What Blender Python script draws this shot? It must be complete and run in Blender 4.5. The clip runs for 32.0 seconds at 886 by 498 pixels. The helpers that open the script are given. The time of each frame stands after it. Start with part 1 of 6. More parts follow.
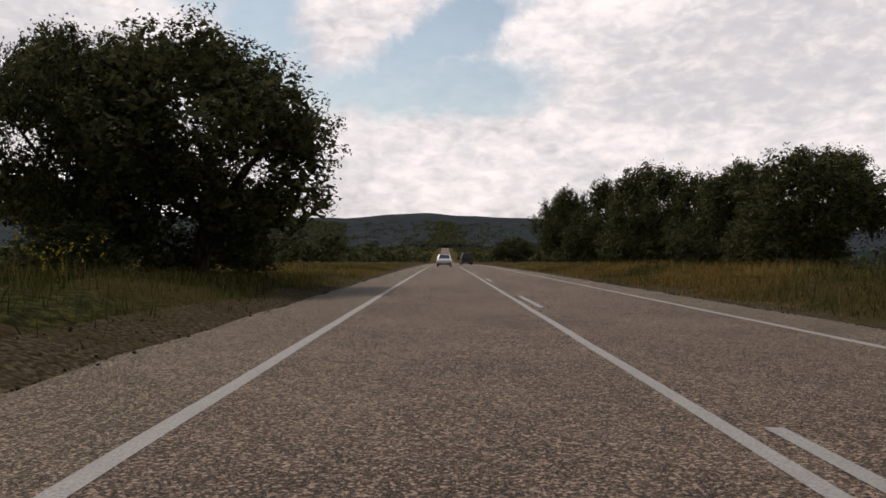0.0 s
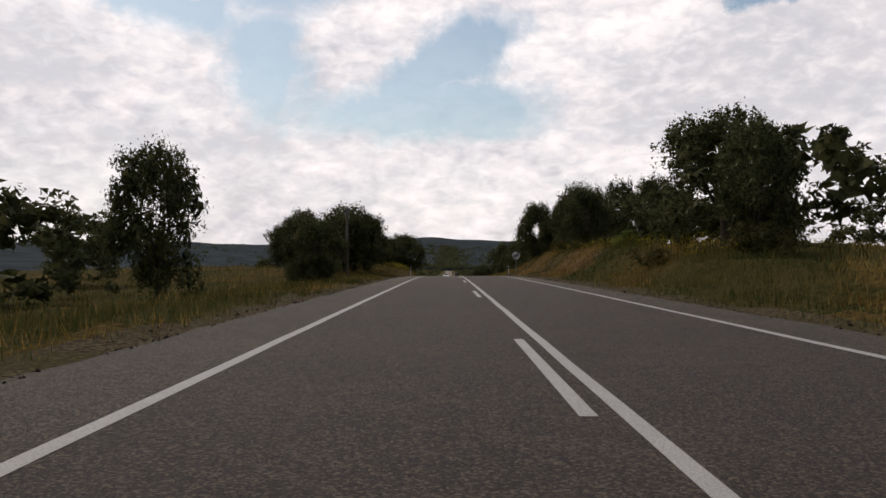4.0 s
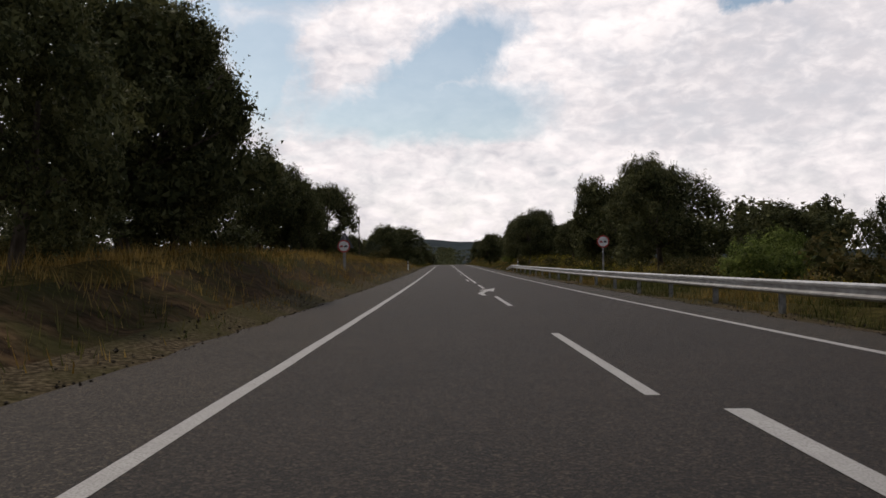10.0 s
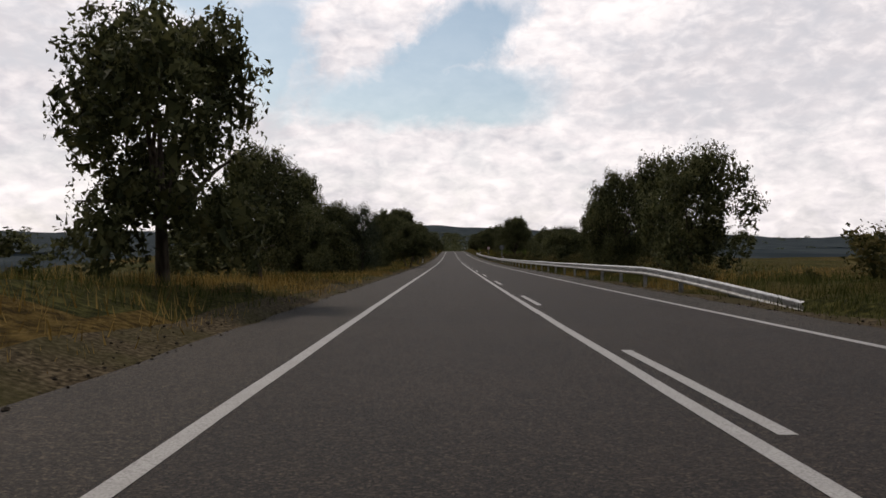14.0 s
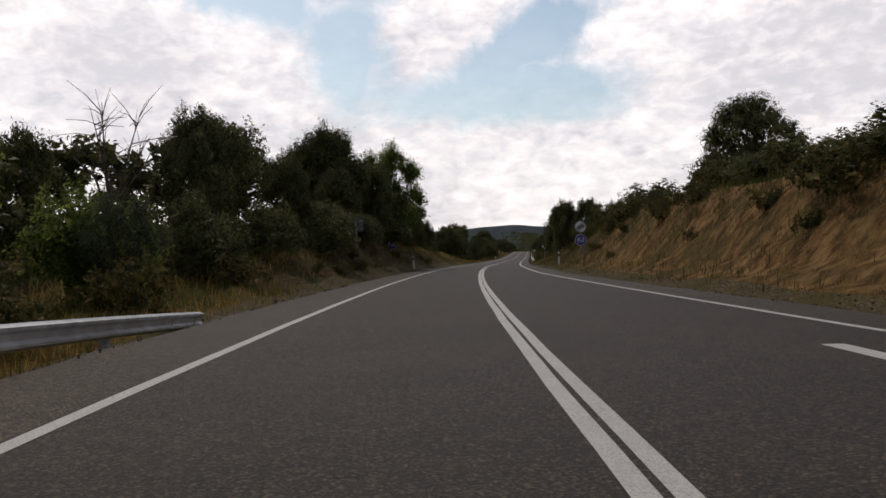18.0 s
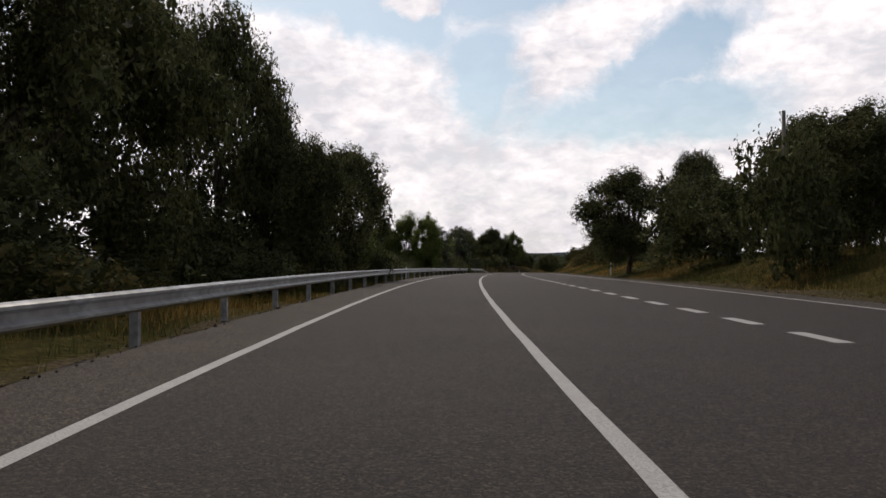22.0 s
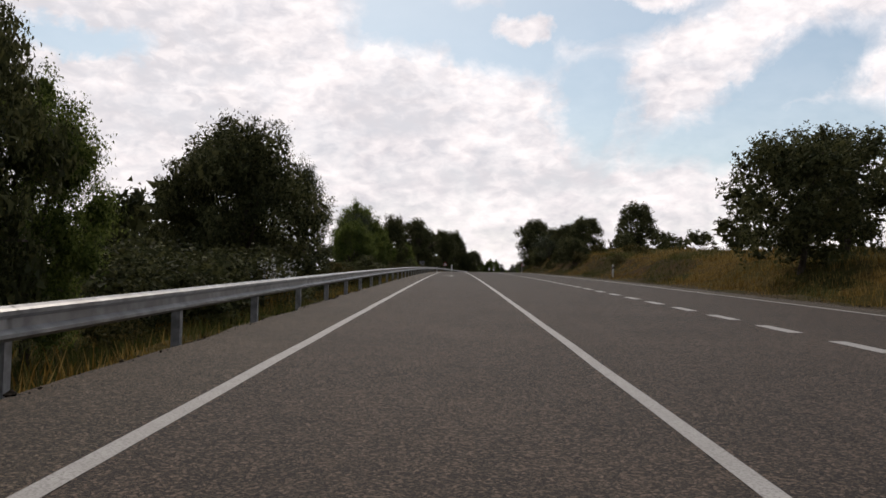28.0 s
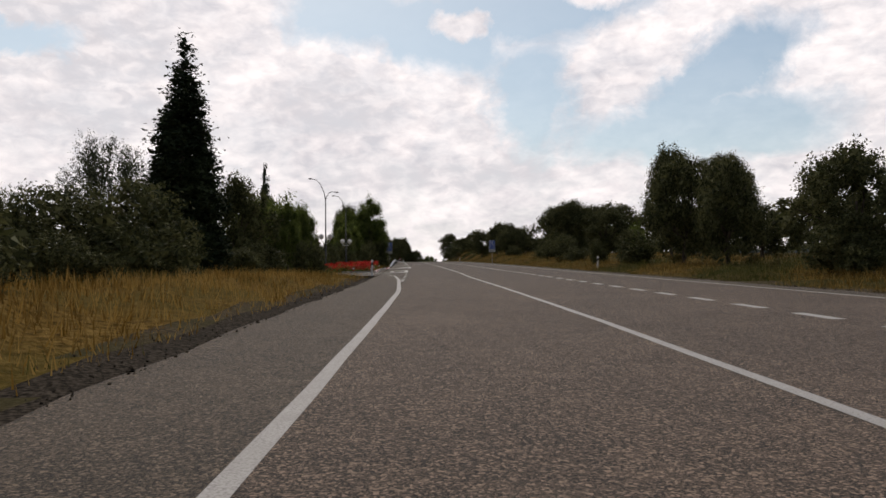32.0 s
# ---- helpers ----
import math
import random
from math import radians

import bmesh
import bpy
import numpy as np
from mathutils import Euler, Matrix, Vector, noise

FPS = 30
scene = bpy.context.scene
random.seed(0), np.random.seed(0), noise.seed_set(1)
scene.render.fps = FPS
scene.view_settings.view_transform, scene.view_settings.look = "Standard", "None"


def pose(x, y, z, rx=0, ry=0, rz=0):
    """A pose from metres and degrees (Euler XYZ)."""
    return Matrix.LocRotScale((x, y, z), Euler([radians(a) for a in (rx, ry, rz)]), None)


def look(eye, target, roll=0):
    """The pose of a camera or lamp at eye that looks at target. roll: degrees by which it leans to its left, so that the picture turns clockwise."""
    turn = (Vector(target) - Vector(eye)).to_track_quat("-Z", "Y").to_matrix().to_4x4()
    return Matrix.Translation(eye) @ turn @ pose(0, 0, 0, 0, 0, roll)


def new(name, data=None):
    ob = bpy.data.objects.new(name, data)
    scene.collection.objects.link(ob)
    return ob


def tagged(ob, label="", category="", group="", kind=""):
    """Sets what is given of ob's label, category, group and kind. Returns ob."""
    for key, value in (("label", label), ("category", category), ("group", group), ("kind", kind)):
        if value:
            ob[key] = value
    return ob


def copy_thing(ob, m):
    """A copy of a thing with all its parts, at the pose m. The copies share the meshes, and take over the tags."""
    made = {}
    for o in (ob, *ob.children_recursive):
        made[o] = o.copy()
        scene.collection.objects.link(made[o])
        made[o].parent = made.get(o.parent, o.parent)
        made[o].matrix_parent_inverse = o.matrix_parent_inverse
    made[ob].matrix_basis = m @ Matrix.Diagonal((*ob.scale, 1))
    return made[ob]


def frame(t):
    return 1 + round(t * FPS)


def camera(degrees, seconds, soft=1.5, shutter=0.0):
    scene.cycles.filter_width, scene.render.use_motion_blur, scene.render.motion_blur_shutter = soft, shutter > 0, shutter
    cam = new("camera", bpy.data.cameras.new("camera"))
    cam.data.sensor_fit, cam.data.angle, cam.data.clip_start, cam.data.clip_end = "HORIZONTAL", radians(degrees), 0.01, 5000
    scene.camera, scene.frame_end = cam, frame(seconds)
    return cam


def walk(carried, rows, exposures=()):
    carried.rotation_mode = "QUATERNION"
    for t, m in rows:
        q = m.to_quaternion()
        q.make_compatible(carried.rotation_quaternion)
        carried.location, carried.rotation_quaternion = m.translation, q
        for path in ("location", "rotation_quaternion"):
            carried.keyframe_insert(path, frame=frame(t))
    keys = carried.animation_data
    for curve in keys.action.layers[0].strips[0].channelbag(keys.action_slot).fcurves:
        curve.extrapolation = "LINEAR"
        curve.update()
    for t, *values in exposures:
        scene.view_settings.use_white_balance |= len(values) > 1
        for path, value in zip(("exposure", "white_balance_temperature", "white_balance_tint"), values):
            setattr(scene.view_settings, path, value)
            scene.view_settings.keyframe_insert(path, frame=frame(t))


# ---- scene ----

# ---------------------------------------------------------------- the way
# The road is a line of arc length s, in metres driven; u is across it, to the right of the view.
# The car drives towards larger s and its camera looks back towards smaller s.
SPEED = 32.0


def table(text):
    rows = [[float(v) for v in line.split()] for line in text.strip().split(";")]
    return np.array(rows).T


HEADING = table("-1300 -0.2205; 414.5 -0.2205; 472.3 0.441; 499.8 1.2495; 531.8 3.087; 563.8 5.586; 595.8 8.526; 627.8 11.172; 659.8 13.7445; 691.8 16.023; 723.8 18.5955; 755.8 21.5355; 787.8 23.7405; 819.8 24.402; 914.2 24.255; 947.8 23.961; 979.8 23.079; 1011.8 21.6825; 1097.2 20.2125; 1300 19.845")
GRADE = table("-1300 0; -640 0; -457.2 0.0345; -198.1 0.0379; -12.2 0.0283; 19.8 0.0297; 51.8 0.0242; 83.8 0.0083; 179.8 0; 243.8 0; 275.8 0.0028; 307.8 0.0076; 339.8 0.0103; 371.8 0.0159; 426.7 0.0172; 499.8 0.0214; 531.8 0.0172; 563.8 0.0152; 595.8 0.0055; 659.8 0.0014; 691.8 -0.0083; 723.8 -0.0145; 755.8 -0.0242; 787.8 -0.0297; 819.8 -0.0317; 883.8 -0.04; 947.8 -0.0414; 1011.8 -0.0373; 1158.1 -0.0207; 1300 0")
S0, S1 = -1300, 1300
ss = np.arange(S0, S1 + 1.0)


def smooth(a, n):
    k = np.ones(n) / n
    return np.convolve(np.pad(a, n // 2, mode="edge"), k, mode="valid")[: len(a)]


head = np.radians(smooth(np.interp(ss, *HEADING), 21))
fall = smooth(np.interp(ss, *GRADE), 21)
# towards larger s the line runs backwards along the heading, and climbs where the view falls away
cx = np.cumsum(np.sin(head))
cy = np.cumsum(-np.cos(head))
cz = np.cumsum(fall)
i0 = int(-S0)
cx, cy, cz = cx - cx[i0], cy - cy[i0], cz - cz[i0]


def at(s, u=0.0, z=0.0):
    """World place beside the line, z above its level."""
    a = np.interp(s, ss, head)
    return (float(np.interp(s, ss, cx) + u * np.cos(a)), float(np.interp(s, ss, cy) + u * np.sin(a)),
            float(np.interp(s, ss, cz) + z))


def at_many(s, u, z):
    a = np.interp(s, ss, head)
    return np.stack([np.interp(s, ss, cx) + u * np.cos(a), np.interp(s, ss, cy) + u * np.sin(a),
                     np.interp(s, ss, cz) + z], -1)


def turn_at(s):
    return math.degrees(float(np.interp(s, ss, head)))


# ---------------------------------------------------------------- camera
cam = camera(62.2, 32.0, soft=1.6)
# seconds, metres from the centre line, yaw, pitch, roll, height over the road
ROWS = [
    (0.0, 1.77, -0.14, -1.05, -0.20, 1.070),
    (1.0, 1.60, 0.44, -1.02, -0.08, 1.070),
    (2.0, 1.44, 0.18, -0.59, 0.11, 1.070),
    (3.0, 1.29, 0.17, 0.22, 0.18, 1.070),
    (6.0, 1.30, -0.00, 0.93, 0.23, 1.070),
    (7.0, 1.34, -0.06, 0.81, 0.30, 1.097),
    (8.0, 1.46, 0.05, 0.90, 0.36, 1.094),
    (9.0, 1.60, -0.00, 0.90, 0.41, 1.092),
    (10.0, 1.72, -0.09, 0.80, 0.47, 1.089),
    (11.0, 1.80, 0.04, 0.44, 0.20, 1.086),
    (12.0, 1.89, 0.26, -0.12, -0.09, 1.084),
    (13.0, 1.90, 0.26, -0.35, 0.15, 1.089),
    (16.0, 1.61, 1.46, -0.45, 1.17, 1.106),
    (17.0, 1.11, 4.13, -0.62, 1.45, 1.111),
    (18.0, 0.81, 6.56, -0.34, 1.52, 1.105),
    (19.0, 0.70, 9.51, 0.29, 1.50, 1.085),
    (20.0, 0.77, 11.69, 0.62, 1.24, 1.058),
    (21.0, 0.96, 14.36, 0.91, 0.77, 1.107),
    (22.0, 1.06, 16.90, 1.31, 0.23, 1.115),
    (23.0, 1.13, 19.41, 1.53, -0.09, 1.153),
    (24.0, 1.18, 22.56, 1.87, -0.30, 1.151),
    (25.0, 1.41, 24.51, 2.34, -0.49, 1.101),
    (26.0, 1.61, 25.24, 2.76, -0.69, 1.093),
    (28.5, 1.46, 25.18, 3.20, -0.93, 1.124),
    (29.0, 1.36, 25.11, 3.05, -1.07, 1.130),
    (30.0, 1.45, 24.51, 3.07, -1.20, 1.070),
    (30.5, 1.70, 24.05, 3.07, -1.28, 1.070),
    (31.0, 2.16, 23.17, 2.91, -1.15, 1.070),
    (32.0, 2.64, 20.79, 2.90, 0.63, 1.039),
]
walk(cam, [(t, pose(*at(SPEED * t, -u, h), 90 + p, r, y)) for t, u, y, p, r, h in ROWS],
     exposures=[(0.0, -0.12, 7000, 18), (2.0, -0.06, 6850, 17), (3.5, -0.07, 6850, 17), (6.0, -0.07, 6850, 17), (14.0, -0.04, 6880, 17), (19.0, 0.04, 6830, 17), (25.0, 0.05, 6840, 17), (29.0, 0.02, 6880, 17), (32.0, -0.03, 6900, 17)])

# ---------------------------------------------------------------- sky and sun
SUN_AZ, SUN_EL = radians(38), radians(52)
sun = new("sun", bpy.data.lights.new("sun", "SUN"))
sun.data.energy, sun.data.angle, sun.data.color = 1.7, radians(2.5), (1.0, 0.93, 0.82)
sun.matrix_basis = look((0, 0, 0), (math.sin(SUN_AZ) * math.cos(SUN_EL), -math.cos(SUN_AZ) * math.cos(SUN_EL), -math.sin(SUN_EL)))

world = bpy.data.worlds.new("sky")
scene.world = world
world.use_nodes = True


def sky_nodes(tree):
    n, link = tree.nodes, tree.links.new
    n.clear()

    def node(kind, **sets):
        made = n.new(kind)
        for key, value in sets.items():
            made.inputs[key].default_value = value
        return made

    def math_node(op, a, b=None, c=None, clamp=False):
        made = n.new("ShaderNodeMath")
        made.operation, made.use_clamp = op, clamp
        for i, v in enumerate((a, b, c)):
            if v is None:
                continue
            if isinstance(v, (int, float)):
                made.inputs[i].default_value = v
            else:
                link(v, made.inputs[i])
        return made.outputs[0]

    def ramp(value, *stops):
        made = n.new("ShaderNodeValToRGB")
        el = made.color_ramp.elements
        while len(el) < len(stops):
            el.new(0.5)
        for e, (p, c) in zip(el, stops):
            e.position, e.color = p, (c, c, c, 1)
        link(value, made.inputs[0])
        return made.outputs[0]

    sky = n.new("ShaderNodeTexSky")
    sky.sky_type, sky.sun_disc = "NISHITA", False
    sky.sun_elevation, sky.sun_rotation = SUN_EL, -SUN_AZ
    sky.altitude, sky.dust_density, sky.ozone_density = 300, 2.0, 2.5
    coord = n.new("ShaderNodeTexCoord")
    sep = n.new("ShaderNodeSeparateXYZ")
    link(coord.outputs["Generated"], sep.inputs[0])
    x, y, z = sep.outputs
    # the clouds' pattern, drawn out sideways a little
    flat = n.new("ShaderNodeCombineXYZ")
    link(x, flat.inputs[0])
    link(y, flat.inputs[1])
    link(math_node("MULTIPLY", z, 1.9), flat.inputs[2])

    def noise_of(vec, scale, detail, rough, distort=0.0):
        made = node("ShaderNodeTexNoise", Scale=scale, Detail=detail, Roughness=rough, Distortion=distort)
        link(vec, made.inputs["Vector"])
        return made.outputs[0]

    broad = noise_of(flat.outputs[0], 4.6, 6, 0.55, 0.3)
    fine = noise_of(flat.outputs[0], 17.0, 6, 0.6, 0.3)
    ripple = noise_of(flat.outputs[0], 36.0, 4, 0.55, 0.4)
    # angles of the view, bent by noise so that edges fray
    azim = math_node("ARCTAN2", math_node("MULTIPLY", x, -1.0), y)
    elev = math_node("ARCSINE", z)
    warp = noise_of(coord.outputs["Generated"], 13.0, 6, 0.62)
    warp2 = noise_of(coord.outputs["Generated"], 9.0, 6, 0.62, 0.5)
    azw = math_node("ADD", azim, math_node("MULTIPLY", math_node("SUBTRACT", warp, 0.5), 0.17))
    elw = math_node("ADD", elev, math_node("MULTIPLY", math_node("SUBTRACT", warp2, 0.5), 0.10))

    def patch(az, el, wide, tall, lean=0.0, soft=0.5):
        """1 inside an ellipse of the sky (degrees), 0 outside."""
        dx = math_node("SUBTRACT", azw, radians(az))
        dy = math_node("SUBTRACT", elw, radians(el))
        c, s_ = math.cos(radians(lean)), math.sin(radians(lean))
        ax = math_node("ADD", math_node("MULTIPLY", dx, c), math_node("MULTIPLY", dy, s_))
        ay = math_node("SUBTRACT", math_node("MULTIPLY", dy, c), math_node("MULTIPLY", dx, s_))
        qx, qy = math_node("DIVIDE", ax, radians(wide)), math_node("DIVIDE", ay, radians(tall))
        d = math_node("ADD", math_node("MULTIPLY", qx, qx), math_node("MULTIPLY", qy, qy))
        return math_node("MULTIPLY", math_node("SUBTRACT", 1.0 + soft, d), 0.5 / soft, clamp=True)

    # blue openings in the cloud sheet
    holes = None
    for args in HOLES:
        p = patch(*args)
        holes = p if holes is None else math_node("MAXIMUM", holes, p)
    for args in TUFTS:
        holes = math_node("MULTIPLY", holes, math_node("SUBTRACT", 1.0, patch(*args)), clamp=True)
    thin = ramp(fine, (0.36, 0.0), (0.62, 1.0))
    veil = math_node("SUBTRACT", 1.0, math_node("MULTIPLY", z, 3.2), clamp=True)
    cover = math_node("SUBTRACT", 1.0, math_node("MULTIPLY", holes, math_node("SUBTRACT", 0.95, math_node("MULTIPLY", veil, 0.35))), clamp=True)
    cover = math_node("MULTIPLY", cover, math_node("ADD", 0.86, math_node("MULTIPLY", thin, 0.14)), clamp=True)
    # overhead the sheet breaks up into open sky
    high = math_node("MULTIPLY", math_node("SUBTRACT", z, 0.38), 4.0, clamp=True)
    cover = math_node("MULTIPLY", cover, math_node("SUBTRACT", 1.0, math_node("MULTIPLY", high, ramp(broad, (0.42, 0.95), (0.66, 0.65)))), clamp=True)
    lit = math_node("ADD", math_node("MULTIPLY", broad, 0.40), math_node("ADD", math_node("MULTIPLY", ripple, 0.34), math_node("MULTIPLY", fine, 0.26)))
    shade = n.new("ShaderNodeValToRGB")
    el = shade.color_ramp.elements
    el[0].position, el[0].color = 0.39, (0.60, 0.615, 0.66, 1)
    el[1].position, el[1].color = 0.60, (0.98, 0.975, 0.98, 1)
    link(lit, shade.inputs[0])
    grey = None
    for args in GREYS:
        p = patch(*args)
        grey = p if grey is None else math_node("MAXIMUM", grey, p)
    dull = n.new("ShaderNodeMix")
    dull.data_type = "RGBA"
    link(math_node("MULTIPLY", grey, ramp(ripple, (0.38, 0.95), (0.62, 0.45))), dull.inputs[0])
    link(shade.outputs[0], dull.inputs[6])
    dull.inputs[7].default_value = (0.62, 0.64, 0.68, 1)
    blue = n.new("ShaderNodeBackground")
    tint = n.new("ShaderNodeMix")
    tint.data_type, tint.blend_type = "RGBA", "MULTIPLY"
    tint.inputs[0].default_value = 1.0
    link(sky.outputs[0], tint.inputs[6])
    tint.inputs[7].default_value = (1.06, 1.13, 0.98, 1)
    link(tint.outputs[2], blue.inputs[0])
    blue.inputs[1].default_value = SKY
    cloud = n.new("ShaderNodeBackground")
    link(dull.outputs[2], cloud.inputs[0])
    # clouds on the sun's side shine, those behind the camera are duller
    front = math_node("ADD", 0.5, math_node("MULTIPLY", y, 1.1), clamp=True)
    link(math_node("MULTIPLY", CLOUD, math_node("ADD", 0.42, math_node("MULTIPLY", front, 0.58))), cloud.inputs[1])
    mix = n.new("ShaderNodeMixShader")
    link(cover, mix.inputs[0])
    link(blue.outputs[0], mix.inputs[1])
    link(cloud.outputs[0], mix.inputs[2])
    out = n.new("ShaderNodeOutputWorld")
    link(mix.outputs[0], out.inputs[0])


SKY, CLOUD = 0.108, 1.10
# azimuth to the left, elevation, half width, half height, lean
HOLES = [(2, 11.6, 10, 2.3, 0), (13.5, 14, 3.6, 4.6, 15), (-1, 15.5, 6, 2.6, -25), (21, 19, 7, 2.6, 20), (28, 20, 5, 2.2, 0), (14, 21, 9, 3, 0), (-24, 18.5, 3, 1.2, 0), (52, 17, 5, 1.2, 0)]
TUFTS = [(6.4, 16.8, 3.1, 2.3, 0), (19.2, 19.6, 2.5, 1.1, 0), (9, 22, 3, 1.5, 10)]
GREYS = [(29, 14.2, 5, 2.2, 0), (-22, 12.5, 12, 5.0, -5), (20, 8.5, 9, 1.2, 0), (44, 12, 8, 2.0, 0), (48, 17, 10, 3.2, 0)]
sky_nodes(world.node_tree)

# ---------------------------------------------------------------- materials


def material(name, colours, scale=1.0, detail=6, rough=0.85, bump=0.3, bump_scale=None, metal=0.0, second=None,
             spread=(0.35, 0.65), per_object=0.0, per_island=0.0, coat=0.0, stretch=(1, 1, 1), depth=0.02, through_light=0.0):
    """A mottled surface: two noises mix the colours, a finer one gives relief."""
    m = bpy.data.materials.new(name)
    m.use_nodes = True
    n, link = m.node_tree.nodes, m.node_tree.links.new
    shader = n["Principled BSDF"]
    geo = n.new("ShaderNodeNewGeometry")
    mapping = n.new("ShaderNodeMapping")
    mapping.inputs["Scale"].default_value = stretch
    link(geo.outputs["Position"], mapping.inputs[0])

    def noise_node(sc, det=6.0):
        t = n.new("ShaderNodeTexNoise")
        t.inputs["Scale"].default_value, t.inputs["Detail"].default_value = sc, det
        link(mapping.outputs[0], t.inputs["Vector"])
        return t.outputs[0]

    def colour_ramp(value, cols, lo, hi):
        r = n.new("ShaderNodeValToRGB")
        el = r.color_ramp.elements
        while len(el) < len(cols):
            el.new(0.5)
        for i, (e, c) in enumerate(zip(el, cols)):
            e.position, e.color = lo + (hi - lo) * i / max(1, len(cols) - 1), (*c, 1)
        link(value, r.inputs[0])
        return r.outputs[0]

    value = noise_node(scale, detail)
    if per_island or per_object:
        add = n.new("ShaderNodeMath")
        add.operation = "MULTIPLY_ADD"
        if per_island:
            link(geo.outputs["Random Per Island"], add.inputs[0])
        else:
            info = n.new("ShaderNodeObjectInfo")
            link(info.outputs["Random"], add.inputs[0])
        add.inputs[1].default_value = per_island or per_object
        mid = n.new("ShaderNodeMath")
        mid.operation = "SUBTRACT"
        link(value, mid.inputs[0])
        mid.inputs[1].default_value = (per_island or per_object) / 2
        link(mid.outputs[0], add.inputs[2])
        value = add.outputs[0]
    col = colour_ramp(value, colours, *spread)
    if second:
        cols2, sc2, amount = second
        mix = n.new("ShaderNodeMix")
        mix.data_type = "RGBA"
        fac = colour_ramp(noise_node(sc2, 4), [(0, 0, 0), (amount,) * 3], 0.42, 0.62)
        link(fac, mix.inputs[0])
        link(col, mix.inputs[6])
        mix.inputs[7].default_value = (*cols2, 1)
        col = mix.outputs[2]
    link(col, shader.inputs["Base Color"])
    shader.inputs["Roughness"].default_value = rough
    shader.inputs["Metallic"].default_value = metal
    shader.inputs["Coat Weight"].default_value = coat
    shader.inputs["Specular IOR Level"].default_value = 0.08 if through_light else 0.02 if rough > 0.92 else 0.3 if rough > 0.6 else 0.5
    if bump:
        b = n.new("ShaderNodeBump")
        b.inputs["Strength"].default_value, b.inputs["Distance"].default_value = bump, depth
        link(noise_node(bump_scale or scale * 6, 4), b.inputs["Height"])
        link(b.outputs[0], shader.inputs["Normal"])
    if through_light:
        glow = n.new("ShaderNodeBsdfTranslucent")
        link(col, glow.inputs[0])
        mixs = n.new("ShaderNodeMixShader")
        mixs.inputs[0].default_value = through_light
        link(shader.outputs[0], mixs.inputs[1])
        link(glow.outputs[0], mixs.inputs[2])
        link(mixs.outputs[0], n["Material Output"].inputs[0])
    return m


PAINT = material("road_paint", [(0.22, 0.21, 0.20), (0.33, 0.32, 0.305), (0.38, 0.37, 0.35)], 60, 7, 0.7, 0.4, 110,
                 second=((0.24, 0.23, 0.215), 3.0, 0.3), depth=0.003)
WORN = material("worn_road_paint", [(0.096, 0.090, 0.084), (0.216, 0.208, 0.192), (0.304, 0.296, 0.276)], 16, 7, 0.8, 0.4, 110, depth=0.003)
GOLD = material("dry_meadow", [(0.038, 0.026, 0.009), (0.088, 0.058, 0.017), (0.155, 0.105, 0.034)], 5.0, 10, 0.95, 1.0, 16,
                second=((0.045, 0.045, 0.014), 0.16, 0.8), depth=0.16)
VERDANT = material("green_meadow", [(0.017, 0.019, 0.006), (0.042, 0.043, 0.013), (0.088, 0.080, 0.025)], 5.0, 10, 0.95, 1.0, 16,
                   second=((0.085, 0.060, 0.020), 0.16, 0.6), depth=0.16)
RICH_GROUND = material("gold_meadow", [(0.07, 0.042, 0.010), (0.16, 0.098, 0.024), (0.25, 0.16, 0.05)], 6.0, 10, 0.95, 1.0, 16, second=((0.09, 0.075, 0.02), 0.3, 0.6), depth=0.16)
EARTH = material("ground_earth", [(0.042, 0.032, 0.015), (0.084, 0.062, 0.028), (0.133, 0.098, 0.043)], 0.9, 8, 0.95, 0.8, 9,
                 second=((0.05, 0.056, 0.02), 0.12, 0.9), depth=0.06)
CUT = material("bank_earth", [(0.020, 0.013, 0.008), (0.048, 0.030, 0.016), (0.082, 0.053, 0.027)], 3.0, 10, 0.95, 1.0, 5,
               second=((0.032, 0.031, 0.011), 0.7, 0.9), depth=0.14, stretch=(1, 1, 0.5))
CLAY = material("clay_bank_earth", [(0.045, 0.026, 0.012), (0.105, 0.060, 0.026), (0.170, 0.104, 0.048)], 2.2, 10, 0.95, 1.0, 5,
                second=((0.050, 0.040, 0.016), 0.5, 0.8), depth=0.16, stretch=(1, 1, 0.5))
VERGE = material("verge_earth", [(0.022, 0.017, 0.010), (0.062, 0.047, 0.028), (0.120, 0.094, 0.058)], 14, 9, 0.95, 1.0, 30,
                 second=((0.045, 0.042, 0.016), 0.6, 0.7), depth=0.03)
GRAVEL = material("verge_gravel", [(0.010, 0.009, 0.007), (0.032, 0.026, 0.020), (0.072, 0.060, 0.046)], 18, 8, 0.95, 1.0, 30, depth=0.03)
STRAW = material("dry_grass", [(0.110, 0.066, 0.016), (0.230, 0.150, 0.038), (0.320, 0.220, 0.075)], 0.25, 4, 0.9, 0, per_island=0.5, through_light=0.35)
RICH = material("gold_grass", [(0.14, 0.080, 0.018), (0.28, 0.170, 0.042), (0.38, 0.250, 0.080)], 0.25, 4, 0.9, 0, per_island=0.5, through_light=0.35)
GREEN = material("green_grass", [(0.030, 0.039, 0.010), (0.060, 0.069, 0.018), (0.120, 0.108, 0.036)], 0.25, 4, 0.9, 0, per_island=0.5, through_light=0.35)
OAK = material("oak_leaves", [(0.036, 0.041, 0.017), (0.066, 0.073, 0.029), (0.120, 0.122, 0.052)], 0.7, 3, 0.7, 0, per_island=0.55, through_light=0.25)
